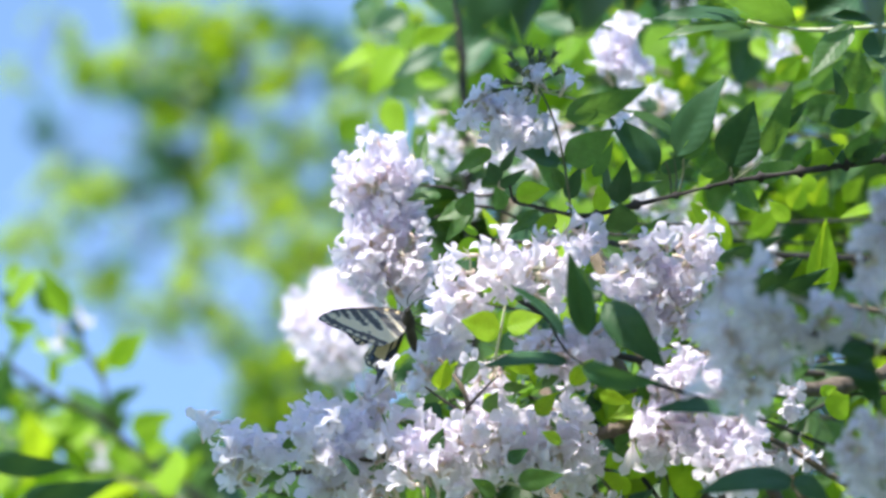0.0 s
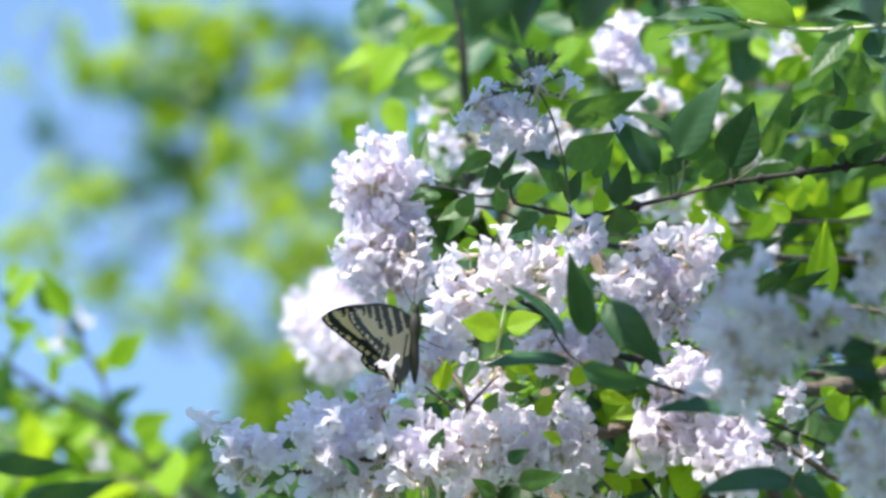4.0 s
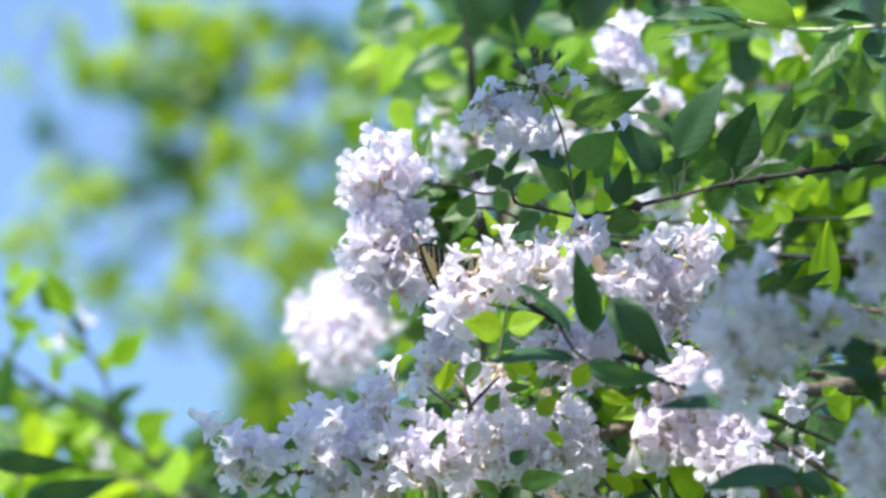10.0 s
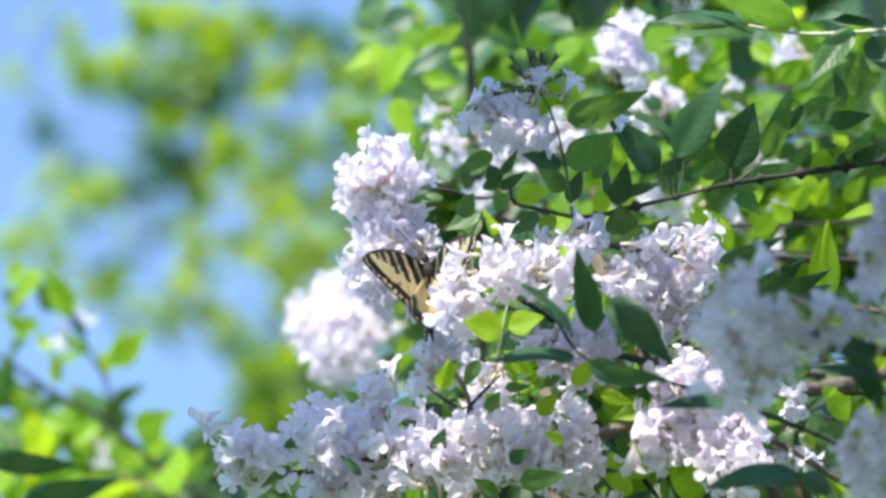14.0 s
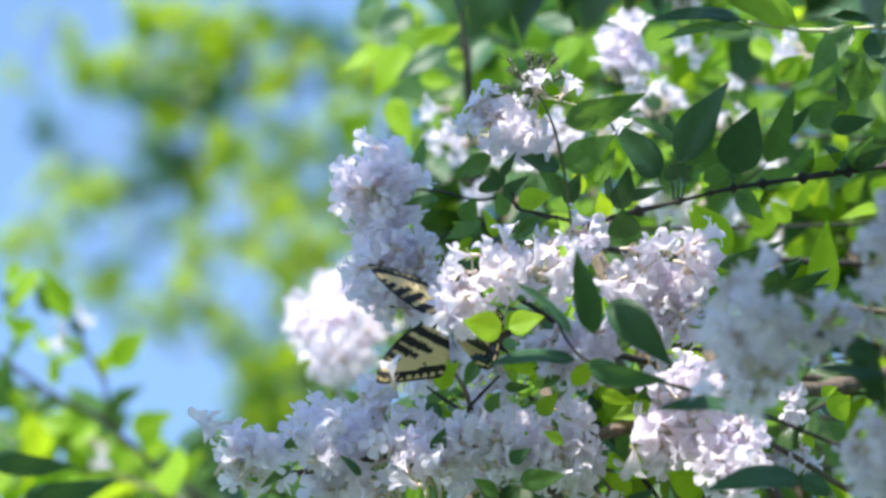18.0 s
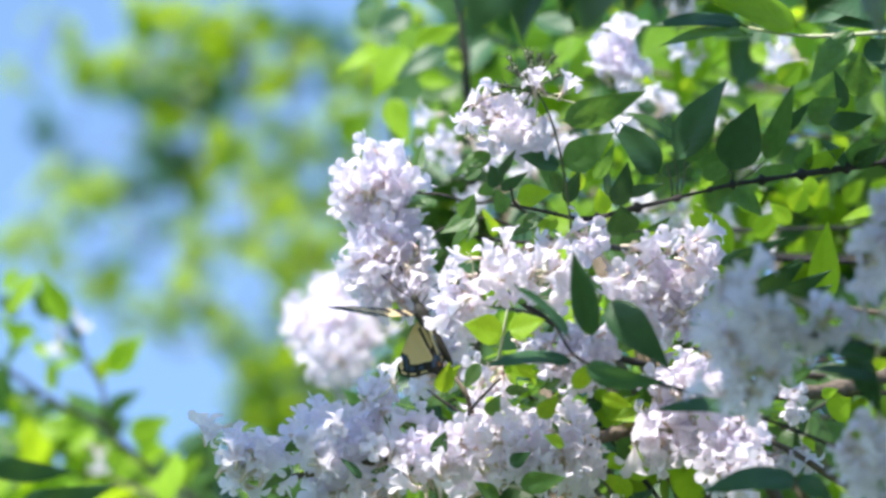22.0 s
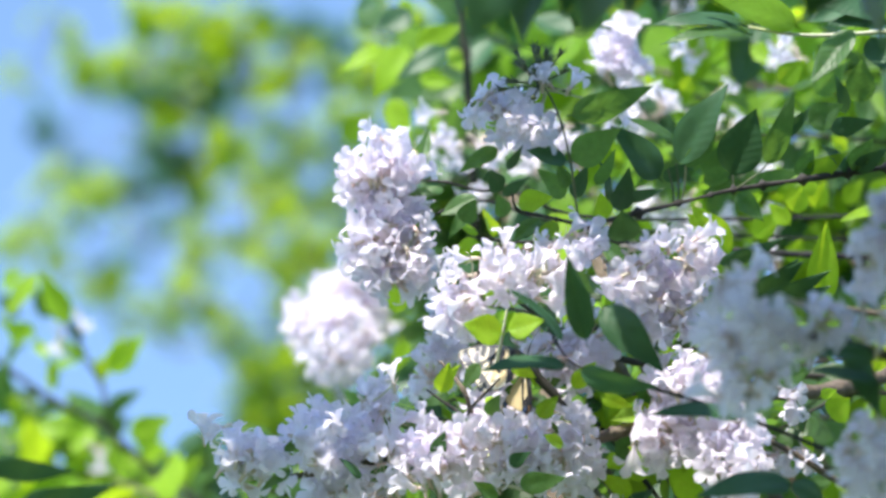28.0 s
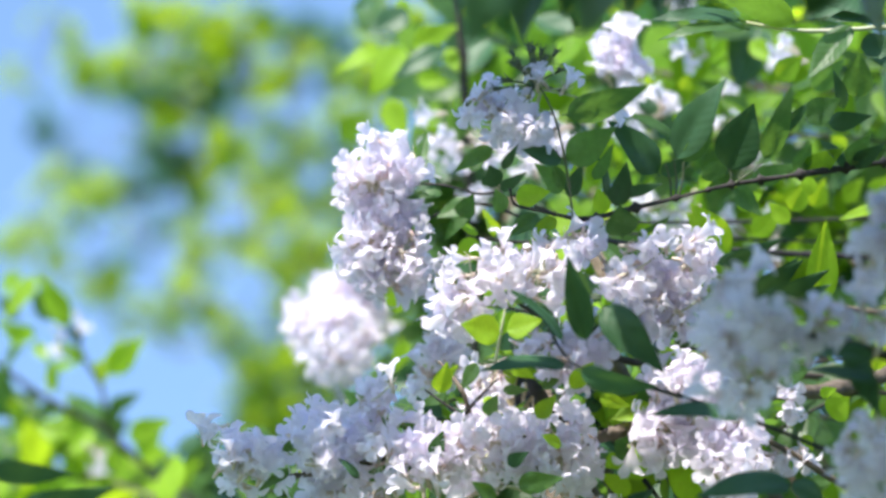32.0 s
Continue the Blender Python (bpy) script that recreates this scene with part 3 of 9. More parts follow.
for q in [((0.0513, 0.0551, 0.000), (0.0873, 0.0675, -0.008), 35, 1.00, "leaf", 2), ((0.0528, 0.0361, 0.012), (0.0742, 0.0505, 0.004), 15, 1.45, "leaf", 0),
          ((0.0528, 0.0365, 0.012), (0.0343, 0.0411, 0.004), 20, 1.30, "dark_leaf", 1), ((0.0264, 0.0328, 0.012), (0.0334, 0.0435, 0.004), 20, 0.80, "dark_leaf", 2),
          ((0.0239, 0.0424, 0.020), (0.0066, 0.0318, 0.012), 10, 1.00, "leaf", 0), ((0.0530, 0.0251, 0.020), (0.0474, 0.0356, 0.012), 10, 1.20, "leaf", 1),
          ((0.0545, 0.0205, 0.030), (0.0607, 0.0358, 0.022), 10, 1.00, "dark_leaf", 1)]:
    leaf(b, *q)

# the dark twig
b = BR["dark"] = branch("leafy_twig", (0.1970, 0.0354, 0.060), "thin dark knobbly twig with glossy green leaves", group="leafy twigs")
twig(b, [(0.1970, 0.0354, 0.060), (0.1884, 0.0346, 0.050), (0.1720, 0.0324, 0.050), (0.1521, 0.0294, 0.040), (0.1353, 0.0270, 0.040), (0.1226, 0.0250, 0.035), (0.1128, 0.0228, 0.030), (0.0990, 0.0193, 0.030), (0.0819, 0.0152, 0.020), (0.0653, 0.0111, 0.020), (0.0563, 0.0104, 0.020)], 0.0013, 0.0008, BARK_DARK, 0.8)
twig(b, [(0.0728, 0.0059, 0.030), (0.0563, 0.0104, 0.020), (0.0476, 0.0125, 0.020), (0.0393, 0.0144, 0.020), (0.0310, 0.0166, 0.020), (0.0290, 0.0226, 0.010)], 0.0009, 0.0005, BARK_DARK, 0.3)
twig(b, [(0.0990, 0.0193, 0.030), (0.0992, 0.0276, 0.030), (0.0980, 0.0359, 0.030)], 0.0005, 0.0004, STEM)
twig(b, [(0.0971, 0.0190, 0.030), (0.0966, 0.0263, 0.030), (0.0947, 0.0335, 0.030)], 0.0005, 0.0004, STEM)
twig(b, [(0.1002, 0.0197, 0.030), (0.1019, 0.0272, 0.030), (0.1023, 0.0347, 0.030)], 0.0005, 0.0004, STEM)
twig(b, [(0.1226, 0.0250, 0.035), (0.1226, 0.0293, 0.035), (0.1212, 0.0336, 0.035)], 0.0005, 0.0004, STEM)
twig(b, [(0.1235, 0.0253, 0.035), (0.1302, 0.0297, 0.035), (0.1355, 0.0341, 0.035)], 0.0005, 0.0004, STEM)
for q in [((0.0925, 0.0284, 0.035), (0.0703, 0.0520, 0.027), 20, 1.35, "dark_leaf", 0), ((0.0990, 0.0440, 0.030), (0.0763, 0.0552, 0.022), 30, 0.70, "leaf", 2),
          ((0.0975, 0.0339, 0.020), (0.1193, 0.0691, 0.012), -15, 1.10, "dark_leaf", 0), ((0.1009, 0.0334, 0.020), (0.1146, 0.0493, 0.012), 25, 1.00, "leaf", 1),
          ((0.1201, 0.0292, 0.025), (0.1310, 0.0589, 0.017), 5, 1.55, "dark_leaf", 1), ((0.1347, 0.0339, 0.020), (0.1467, 0.0667, 0.012), 20, 0.85, "leaf", 2),
          ((0.1425, 0.0466, 0.040), (0.1558, 0.0603, 0.032), 20, 0.80, "dark_leaf", 0), ((0.1532, 0.0521, 0.030), (0.1678, 0.0609, 0.022), 5, 1.70, "leaf", 1),
          ((0.1631, 0.0509, 0.040), (0.1819, 0.0541, 0.032), 25, 1.20, "dark_leaf", 2), ((0.1768, 0.0608, 0.050), (0.1776, 0.0811, 0.042), 0, 1.60, "leaf", 1)]:
    leaf(b, *q)
for q in [((0.1711, 0.0567, 0.050), (0.1661, 0.0740, 0.042), 20, 1.00, "dark_leaf", 2), ((0.0755, 0.0021, 0.000), (0.0738, 0.0161, -0.008), 5, 2.30, "dark_leaf", 1),
          ((0.0729, 0.0149, 0.020), (0.0778, 0.0342, 0.012), 20, 1.30, "dark_leaf", 0), ((0.0753, 0.0211, 0.020), (0.0929, 0.0252, 0.012), 30, 0.80, "dark_leaf", 2),
          ((0.0241, 0.0234, 0.020), (0.0198, 0.0332, 0.012), 10, 1.70, "dark_leaf", 1), ((0.0241, 0.0225, 0.020), (0.0363, 0.0302, 0.012), 25, 0.90, "dark_leaf", 2),
          ((0.0305, 0.0188, 0.030), (0.0460, 0.0220, 0.022), 5, 1.50, "lime_leaf", 1), ((0.0519, 0.0212, 0.030), (0.0393, 0.0339, 0.022), 10, 1.30, "leaf", 0),
          ((0.0266, 0.0126, 0.030), (0.0227, 0.0232, 0.022), 10, 1.50, "leaf", 1), ((0.0081, 0.0103, 0.040), (0.0138, 0.0212, 0.032), 10, 1.60, "leaf", 1)]:
    leaf(b, *q)
for q in [((0.0581, 0.0214, 0.050), (0.0565, 0.0342, 0.042), 10, 1.20, "lime_leaf", 1), ((0.0692, 0.0118, 0.050), (0.0665, 0.0242, 0.042), 10, 1.50, "lime_leaf", 1),
          ((0.0638, 0.0264, 0.030), (0.0725, 0.0424, 0.022), 30, 0.90, "leaf", 2), ((0.0703, 0.0194, 0.040), (0.0657, 0.0379, 0.032), 40, 0.80, "dark_leaf", 2),
          ((0.0861, 0.0050, 0.030), (0.0967, -0.0036, 0.022), 15, 0.90, "lime_leaf", 0), ((0.0827, 0.0002, 0.040), (0.0967, 0.0117, 0.032), 25, 0.90, "leaf", 2),
          ((0.1096, 0.0279, 0.050), (0.1283, 0.0381, 0.042), 30, 1.00, "leaf", 0), ((0.0927, 0.0296, 0.050), (0.1079, 0.0371, 0.042), 30, 1.00, "dark_leaf", 0),
          ((0.1318, 0.0268, 0.060), (0.1530, 0.0339, 0.052), 20, 1.10, "leaf", 2), ((0.1509, 0.0296, 0.050), (0.1570, 0.0428, 0.042), 10, 1.30, "leaf", 1)]:
    leaf(b, *q)
for q in [((0.1528, 0.0300, 0.050), (0.1714, 0.0409, 0.042), 25, 1.20, "bright_leaf", 0), ((0.1720, 0.0329, 0.050), (0.1824, 0.0471, 0.042), 10, 1.20, "leaf", 1),
          ((0.1744, 0.0329, 0.050), (0.1886, 0.0428, 0.042), 20, 1.10, "dark_leaf", 0), ((0.1730, 0.0324, 0.050), (0.1599, 0.0443, 0.042), 20, 1.00, "dark_leaf", 2),
          ((0.1246, 0.0249, 0.060), (0.1366, 0.0118, 0.052), 10, 1.20, "leaf", 1), ((0.0660, 0.0108, 0.040), (0.0538, 0.0002, 0.032), 20, 1.00, "leaf", 0),
          ((0.0421, 0.0136, 0.040), (0.0288, 0.0026, 0.032), 20, 1.20, "leaf", 1), ((0.0493, 0.0117, 0.040), (0.0372, -0.0010, 0.032), 20, 1.10, "bright_leaf", 0)]:
    leaf(b, *q)

# the dark leaves before the blossom
b = BR["front"] = branch("leafy_twig", (0.1798, -0.0901, -0.120), "leafy twig with large dark green leaves in shade", group="leafy twigs")
twig(b, [(0.1798, -0.0901, -0.120), (0.1512, -0.0791, -0.120), (0.1225, -0.0676, -0.120), (0.0917, -0.0571, -0.120), (0.0656, -0.0503, -0.110), (0.0501, -0.0441, -0.110), (0.0412, -0.0308, -0.110)], 0.0009, 0.0005, BARK_DARK)
# the darkest leaf tone adds to the shade on these
for q in [((0.0567, -0.0385, -0.110), (0.0483, -0.0020, -0.120), 0, 0.75, "dark_leaf", 1), ((0.0611, -0.0208, -0.110), (0.0862, -0.0483, -0.120), 10, 1.06, "dark_leaf", 0), ((0.0501, -0.0463, -0.110), (0.0134, -0.0478, -0.120), 45, 0.88, "dark_leaf", 2),
          ((0.0478, -0.0374, -0.110), (0.0256, -0.0156, -0.120), 50, 0.75, "dark_leaf", 0), ((0.0523, -0.0474, -0.110), (0.0835, -0.0535, -0.130), 50, 0.88, "dark_leaf", 0), ((0.1181, -0.0663, -0.120), (0.0791, -0.0644, -0.130), 42, 0.81, "dark_leaf", 2),
          ((0.1365, -0.0913, -0.140), (0.0967, -0.0952, -0.150), 40, 1.12, "dark_leaf", 2), ((0.1343, -0.0892, -0.140), (0.1487, -0.0995, -0.150), 0, 1.12, "dark_leaf", 0)]:
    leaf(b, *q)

# spray at the right, in half shade
b = BR["right"] = branch("flowering_branch", (0.2181, -0.0565, 0.200), SPRAY + " beside dark leaves", group="flowering sprays")
twig(b, [(0.2181, -0.0565, 0.200), (0.1531, -0.0544, 0.120), (0.1125, -0.0287, 0.060), (0.0951, -0.0142, 0.050)], 0.0020, 0.0008)
cluster(b, (0.0795, -0.0092, 0.020), (0.0141, 0.0105, 0.025), 13, 41, (-0.2, 0.4, -0.5), [((0.0924, 0.0061, 0.000), (-0.1, 0.5, -0.6))])
cluster(b, (0.0935, -0.0249, 0.040), (0.0176, 0.0176, 0.03), 25, 42, (0.0, 0.0, -0.6))
cluster(b, (0.1061, -0.0069, 0.030), (0.0105, 0.0094, 0.02), 9, 43, (0.2, 0.4, -0.4))
for q in [((0.1130, -0.0062, 0.005), (0.1428, 0.0050, 0.000), 35, 0.62, "dark_leaf", 2)]:
    leaf(b, *q)

# lower right spray
b = BR["corner"] = branch("flowering_branch", (0.2082, -0.1130, 0.100), SPRAY + " above broad leaves", group="flowering sprays")
twig(b, [(0.2082, -0.1130, 0.100), (0.1720, -0.1007, 0.050), (0.1473, -0.0858, 0.040), (0.1186, -0.0715, 0.040), (0.0918, -0.0569, 0.030)], 0.0018, 0.0007)
cluster(b, (0.0985, -0.0590, 0.020), (0.0188, 0.0082, 0.025), 12, 51, (-0.2, 0.3, -0.5))
cluster(b, (0.0968, -0.0780, 0.010), (0.0150, 0.0100, 0.014), 8, 126, (-0.3, 1.2, -0.8), turned=0.4)
cluster(b, (0.1140, -0.0747, 0.010), (0.0150, 0.0100, 0.014), 8, 127, (0.0, 1.2, -0.8), turned=0.4)
cluster(b, (0.0980, -0.0582, 0.010), (0.0150, 0.0095, 0.014), 6, 128, (0.0, 1.2, -0.8), turned=0.4)
cluster(b, (0.1061, -0.0759, 0.030), (0.0211, 0.0105, 0.025), 14, 52, (-0.1, 0.2, -0.5))
cluster(b, (0.1177, -0.0909, 0.004), (0.0170, 0.0115, 0.02), 13, 53, (-0.1, 1.2, -0.8), turned=0.4)
cluster(b, (0.1430, -0.0854, 0.040), (0.0130, 0.0105, 0.02), 5, 55, (0.0, 0.2, -0.5))
cluster(b, (0.1480, -0.0628, 0.030), (0.0100, 0.0120, 0.02), 0, 54, (0.0, -0.5, -0.4), [((0.1446, -0.0568, 0.010), (-0.3, 0.4, -0.6)), ((0.1479, -0.0610, 0.010), (0.3, -0.2, -0.8)), ((0.1456, -0.0693, 0.010), (-0.1, -0.8, -0.4)), ((0.1483, -0.0734, 0.015), (0.3, -0.9, -0.2))])

# shaded spray near the lens
b = BR["near"] = branch("flowering_branch", (0.1721, -0.0420, -0.200), "shaded lilac-white flower spray hanging close by", group="flowering sprays")
twig(b, [(0.1721, -0.0420, -0.200), (0.1511, -0.0357, -0.200), (0.1300, -0.0314, -0.200), (0.1110, -0.0251, -0.200)], 0.0022, 0.0008, BARK_DARK)
cluster(b, (0.1062, -0.0139, -0.230), (0.0115, 0.0100, 0.022), 4, 61, (-0.1, 0.2, -0.6))
cluster(b, (0.1095, -0.0313, -0.230), (0.0150, 0.0130, 0.03), 13, 62, (-0.1, -0.2, -0.6))
cluster(b, (0.1137, -0.0471, -0.230), (0.0130, 0.0130, 0.03), 8, 66, (-0.1, -0.3, -0.6))
cluster(b, (0.1274, -0.0276, -0.230), (0.0130, 0.0100, 0.018), 3, 63, (0.0, 0.0, -0.6))
cluster(b, (0.1398, -0.0292, -0.230), (0.0120, 0.0100, 0.018), 3, 67, (0.0, 0.0, -0.6))
cluster(b, (0.1543, -0.0305, -0.230), (0.0120, 0.0100, 0.018), 3, 68, (0.0, 0.0, -0.6))
cluster(b, (0.1593, -0.0044, -0.230), (0.0130, 0.0130, 0.03), 8, 64, (0.0, 0.0, -0.6))
cluster(b, (0.1647, 0.0089, -0.230), (0.0120, 0.0120, 0.03), 5, 69, (0.0, 0.2, -0.6))
cluster(b, (0.1593, -0.0776, -0.230), (0.0150, 0.0180, 0.03), 14, 65, (0.0, 0.0, -0.6))
for q in [((0.1619, -0.0415, -0.220), (0.1285, -0.0373, -0.220), 30, 0.8, "dark_leaf", 0), ((0.1619, -0.0519, -0.220), (0.1342, -0.0451, -0.200), 40, 0.7, "dark_leaf", 2), ((0.1511, -0.0357, -0.200), (0.1619, -0.0624, -0.220), 10, 0.8, "dark_leaf", 1)]:
    leaf(b, *q)

# sunlit sprays behind
b = BR["white"] = branch("flowering_branch", (0.2669, -0.1119, 0.660), "sunlit white flower spray hanging behind the others", group="flowering sprays")
twig(b, [(0.2669, -0.1119, 0.660), (0.0653, -0.0904, 0.580), (-0.0070, -0.0583, 0.500), (-0.0246, -0.0466, 0.500), (-0.0510, -0.0349, 0.500)], 0.0020, 0.0008)
cluster(b, (-0.0458, -0.0219, 0.460), (0.0125, 0.0110, 0.03), 16, 71, (0.0, 1.7, -1.4), turned=0.4)
cluster(b, (-0.0551, -0.0283, 0.460), (0.0130, 0.0125, 0.03), 14, 75, (-0.4, 1.7, -1.4), turned=0.4)
cluster(b, (-0.0651, -0.0397, 0.440), (0.0130, 0.0130, 0.03), 15, 72, (-0.8, 1.5, -1.4), turned=0.4)
cluster(b, (-0.0490, -0.0420, 0.420), (0.0170, 0.0150, 0.03), 20, 76, (-0.1, 1.5, -1.4), turned=0.4)
cluster(b, (-0.0516, -0.0544, 0.400), (0.0150, 0.0120, 0.03), 20, 73, (-0.3, 1.0, -1.4), turned=0.4)
cluster(b, (-0.0391, -0.0309, 0.460), (0.0110, 0.0120, 0.03), 10, 77, (0.3, 1.5, -1.4), turned=0.4)
cluster(b, (-0.0371, -0.0340, 0.500), (0.0094, 0.0105, 0.03), 10, 74, (0.2, 0.1, -0.5), turned=0.4)
for q in [((-0.0275, -0.0349, 0.500), (-0.0114, -0.0260, 0.492), 0, 1.6, "leaf", 1), ((-0.0248, -0.0470, 0.520), (-0.0056, -0.0395, 0.512), 5, 1.5, "leaf", 0),
          ((-0.0202, -0.0583, 0.500), (-0.0245, -0.0435, 0.492), 0, 1.6, "bright_leaf", 1), ((-0.0070, -0.0583, 0.500), (-0.0172, -0.0464, 0.492), 0, 1.6, "leaf", 1),
          ((-0.0280, -0.0253, 0.300), (-0.0167, -0.0132, 0.292), 0, 1.3, "lime_leaf", 1), ((-0.0070, -0.0349, 0.500), (-0.0143, -0.0231, 0.492), 0, 1.6, "leaf", 1),
          ((-0.0275, -0.0583, 0.500), (-0.0129, -0.0610, 0.492), 0, 1.5, "lime_leaf", 1), ((-0.0393, -0.0730, 0.500), (-0.0245, -0.0640, 0.492), 0, 1.5, "lime_leaf", 0),
          ((-0.0231, -0.0114, 0.500), (-0.0099, -0.0172, 0.492), 0, 1.6, "leaf", 1), ((-0.0366, -0.0351, 0.520), (-0.0189, -0.0174, 0.520), 0, 1.3, "lime_leaf", 0)]:
    leaf(b, *q)
for q in [((-0.0307, -0.0381, 0.520), (-0.0159, -0.0351, 0.520), 0, 1.3, "lime_leaf", 1), ((-0.0213, -0.0301, 0.160), (-0.0192, -0.0119, 0.160), 0, 1.5, "lime_leaf", 1),
          ((-0.0173, -0.0429, 0.300), (-0.0226, -0.0590, 0.300), 0, 1.4, "lime_leaf", 1), ((-0.0038, -0.0509, 0.300), (-0.0132, -0.0402, 0.300), 0, 1.5, "leaf", 0)]:
    leaf(b, *q)
b = BR["back"] = branch("flowering_branch", (0.2358, 0.0774, 0.450), "sunlit white flower spray deep in the shrub", group="flowering sprays")
twig(b, [(0.2358, 0.0774, 0.450), (0.1488, 0.0839, 0.460), (0.1142, 0.0897, 0.460), (0.0911, 0.0969, 0.460)], 0.0020, 0.0008)
cluster(b, (0.0822, 0.0908, 0.220), (0.0110, 0.0095, 0.012), 6, 181, (-0.3, 1.2, -0.8), turned=0.3)
cluster(b, (0.0812, 0.0794, 0.220), (0.0110, 0.0095, 0.012), 6, 182, (-0.2, 0.8, -0.8), turned=0.3)
cluster(b, (0.1074, 0.1152, 0.280), (0.0140, 0.0080, 0.014), 3, 184, (-0.1, 0.5, -0.6), turned=0.3)
cluster(b, (0.1219, 0.0981, 0.280), (0.0090, 0.0080, 0.014), 1, 185, (-0.1, 0.5, -0.6), turned=0.3)
cluster(b, (0.1374, 0.0654, 0.280), (0.0090, 0.0090, 0.014), 1, 186, (-0.1, 0.5, -0.6), turned=0.3)
cluster(b, (0.1678, 0.0917, 0.280), (0.0090, 0.0100, 0.014), 2, 187, (-0.1, 0.5, -0.6), turned=0.3)
cluster(b, (0.1314, 0.0575, 0.280), (0.0080, 0.0080, 0.014), 1, 188, (-0.1, 0.5, -0.6), turned=0.3)
cluster(b, (0.1026, 0.0670, 0.280), (0.0120, 0.0120, 0.014), 3, 189, (-0.1, 0.5, -0.6), turned=0.3)
cluster(b, (0.0032, 0.0542, 0.280), (0.0100, 0.0090, 0.014), 2, 190, (-0.1, 0.5, -0.6), turned=0.3)
cluster(b, (0.0171, 0.0478, 0.280), (0.0090, 0.0130, 0.014), 3, 191, (-0.1, 0.5, -0.6), turned=0.3)
cluster(b, (0.0198, 0.0276, 0.280), (0.0090, 0.0110, 0.014), 2, 192, (-0.1, 0.5, -0.6), turned=0.3)
cluster(b, (0.0411, 0.0377, 0.280), (0.0110, 0.0100, 0.014), 3, 193, (-0.1, 0.5, -0.6), turned=0.3)
cluster(b, (0.0578, 0.0548, 0.280), (0.0090, 0.0090, 0.014), 2, 194, (-0.1, 0.5, -0.6), turned=0.3)
cluster(b, (0.0690, 0.0585, 0.280), (0.0090, 0.0090, 0.014), 1, 195, (-0.1, 0.5, -0.6), turned=0.3)
cluster(b, (0.1406, 0.0339, 0.280), (0.0090, 0.0090, 0.014), 1, 196, (-0.1, 0.5, -0.6), turned=0.3)
cluster(b, (0.1063, 0.0243, 0.280), (0.0100, 0.0090, 0.014), 2, 197, (-0.1, 0.5, -0.6), turned=0.3)
cluster(b, (0.1178, 0.0177, 0.280), (0.0100, 0.0090, 0.014), 2, 198, (-0.1, 0.5, -0.6), turned=0.3)
cluster(b, (0.1604, 0.0104, 0.280), (0.0080, 0.0080, 0.014), 1, 199, (-0.1, 0.5, -0.6), turned=0.3)
cluster(b, (0.1390, 0.0046, 0.280), (0.0090, 0.0080, 0.014), 1, 200, (-0.1, 0.5, -0.6), turned=0.3)

# the bright leaf pair and its twig
b = BR["bright"] = branch("leafy_twig", (0.2028, -0.0296, 0.120), "twig with bright yellow-green leaves, coloured as if sunlit from behind", group="leafy twigs")
twig(b, [(0.2028, -0.0296, 0.120), (0.1729, -0.0258, 0.120), (0.1474, -0.0195, 0.110), (0.1276, -0.0072, 0.110), (0.1152, 0.0027, 0.110)], 0.0014, 0.0007)
# the lime tone carries the glow of sun through these leaves
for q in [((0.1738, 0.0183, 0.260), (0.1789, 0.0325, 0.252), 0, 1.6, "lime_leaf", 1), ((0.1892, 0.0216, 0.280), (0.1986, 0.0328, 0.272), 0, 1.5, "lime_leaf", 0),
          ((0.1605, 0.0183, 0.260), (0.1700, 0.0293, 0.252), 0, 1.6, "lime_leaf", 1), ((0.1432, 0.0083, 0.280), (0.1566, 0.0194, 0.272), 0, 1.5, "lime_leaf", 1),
          ((0.2020, 0.0243, 0.280), (0.2120, 0.0343, 0.272), 0, 1.5, "lime_leaf", 0), ((0.1913, 0.0029, 0.280), (0.1986, 0.0109, 0.272), 0, 1.5, "bright_leaf", 1),
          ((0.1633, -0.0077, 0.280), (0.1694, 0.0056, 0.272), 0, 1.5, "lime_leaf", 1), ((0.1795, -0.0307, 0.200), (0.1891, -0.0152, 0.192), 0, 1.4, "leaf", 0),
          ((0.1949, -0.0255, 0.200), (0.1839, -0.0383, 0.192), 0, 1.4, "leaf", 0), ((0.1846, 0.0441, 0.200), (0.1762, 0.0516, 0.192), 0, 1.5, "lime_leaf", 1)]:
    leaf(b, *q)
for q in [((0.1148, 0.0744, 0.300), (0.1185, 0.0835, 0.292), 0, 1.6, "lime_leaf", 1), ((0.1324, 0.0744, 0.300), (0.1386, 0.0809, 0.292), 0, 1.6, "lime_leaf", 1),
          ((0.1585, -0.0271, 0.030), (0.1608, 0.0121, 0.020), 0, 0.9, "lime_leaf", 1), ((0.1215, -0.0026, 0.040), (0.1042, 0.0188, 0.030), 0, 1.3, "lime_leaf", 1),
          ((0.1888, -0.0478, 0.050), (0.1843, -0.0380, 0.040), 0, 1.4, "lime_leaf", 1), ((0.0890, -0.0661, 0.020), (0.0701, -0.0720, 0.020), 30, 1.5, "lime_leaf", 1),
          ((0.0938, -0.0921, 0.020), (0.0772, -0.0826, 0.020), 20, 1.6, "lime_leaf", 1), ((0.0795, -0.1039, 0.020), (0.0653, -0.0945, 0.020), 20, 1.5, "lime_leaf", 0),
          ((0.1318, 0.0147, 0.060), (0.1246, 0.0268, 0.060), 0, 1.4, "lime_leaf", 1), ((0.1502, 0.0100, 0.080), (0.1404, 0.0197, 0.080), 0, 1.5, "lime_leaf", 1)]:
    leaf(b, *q)
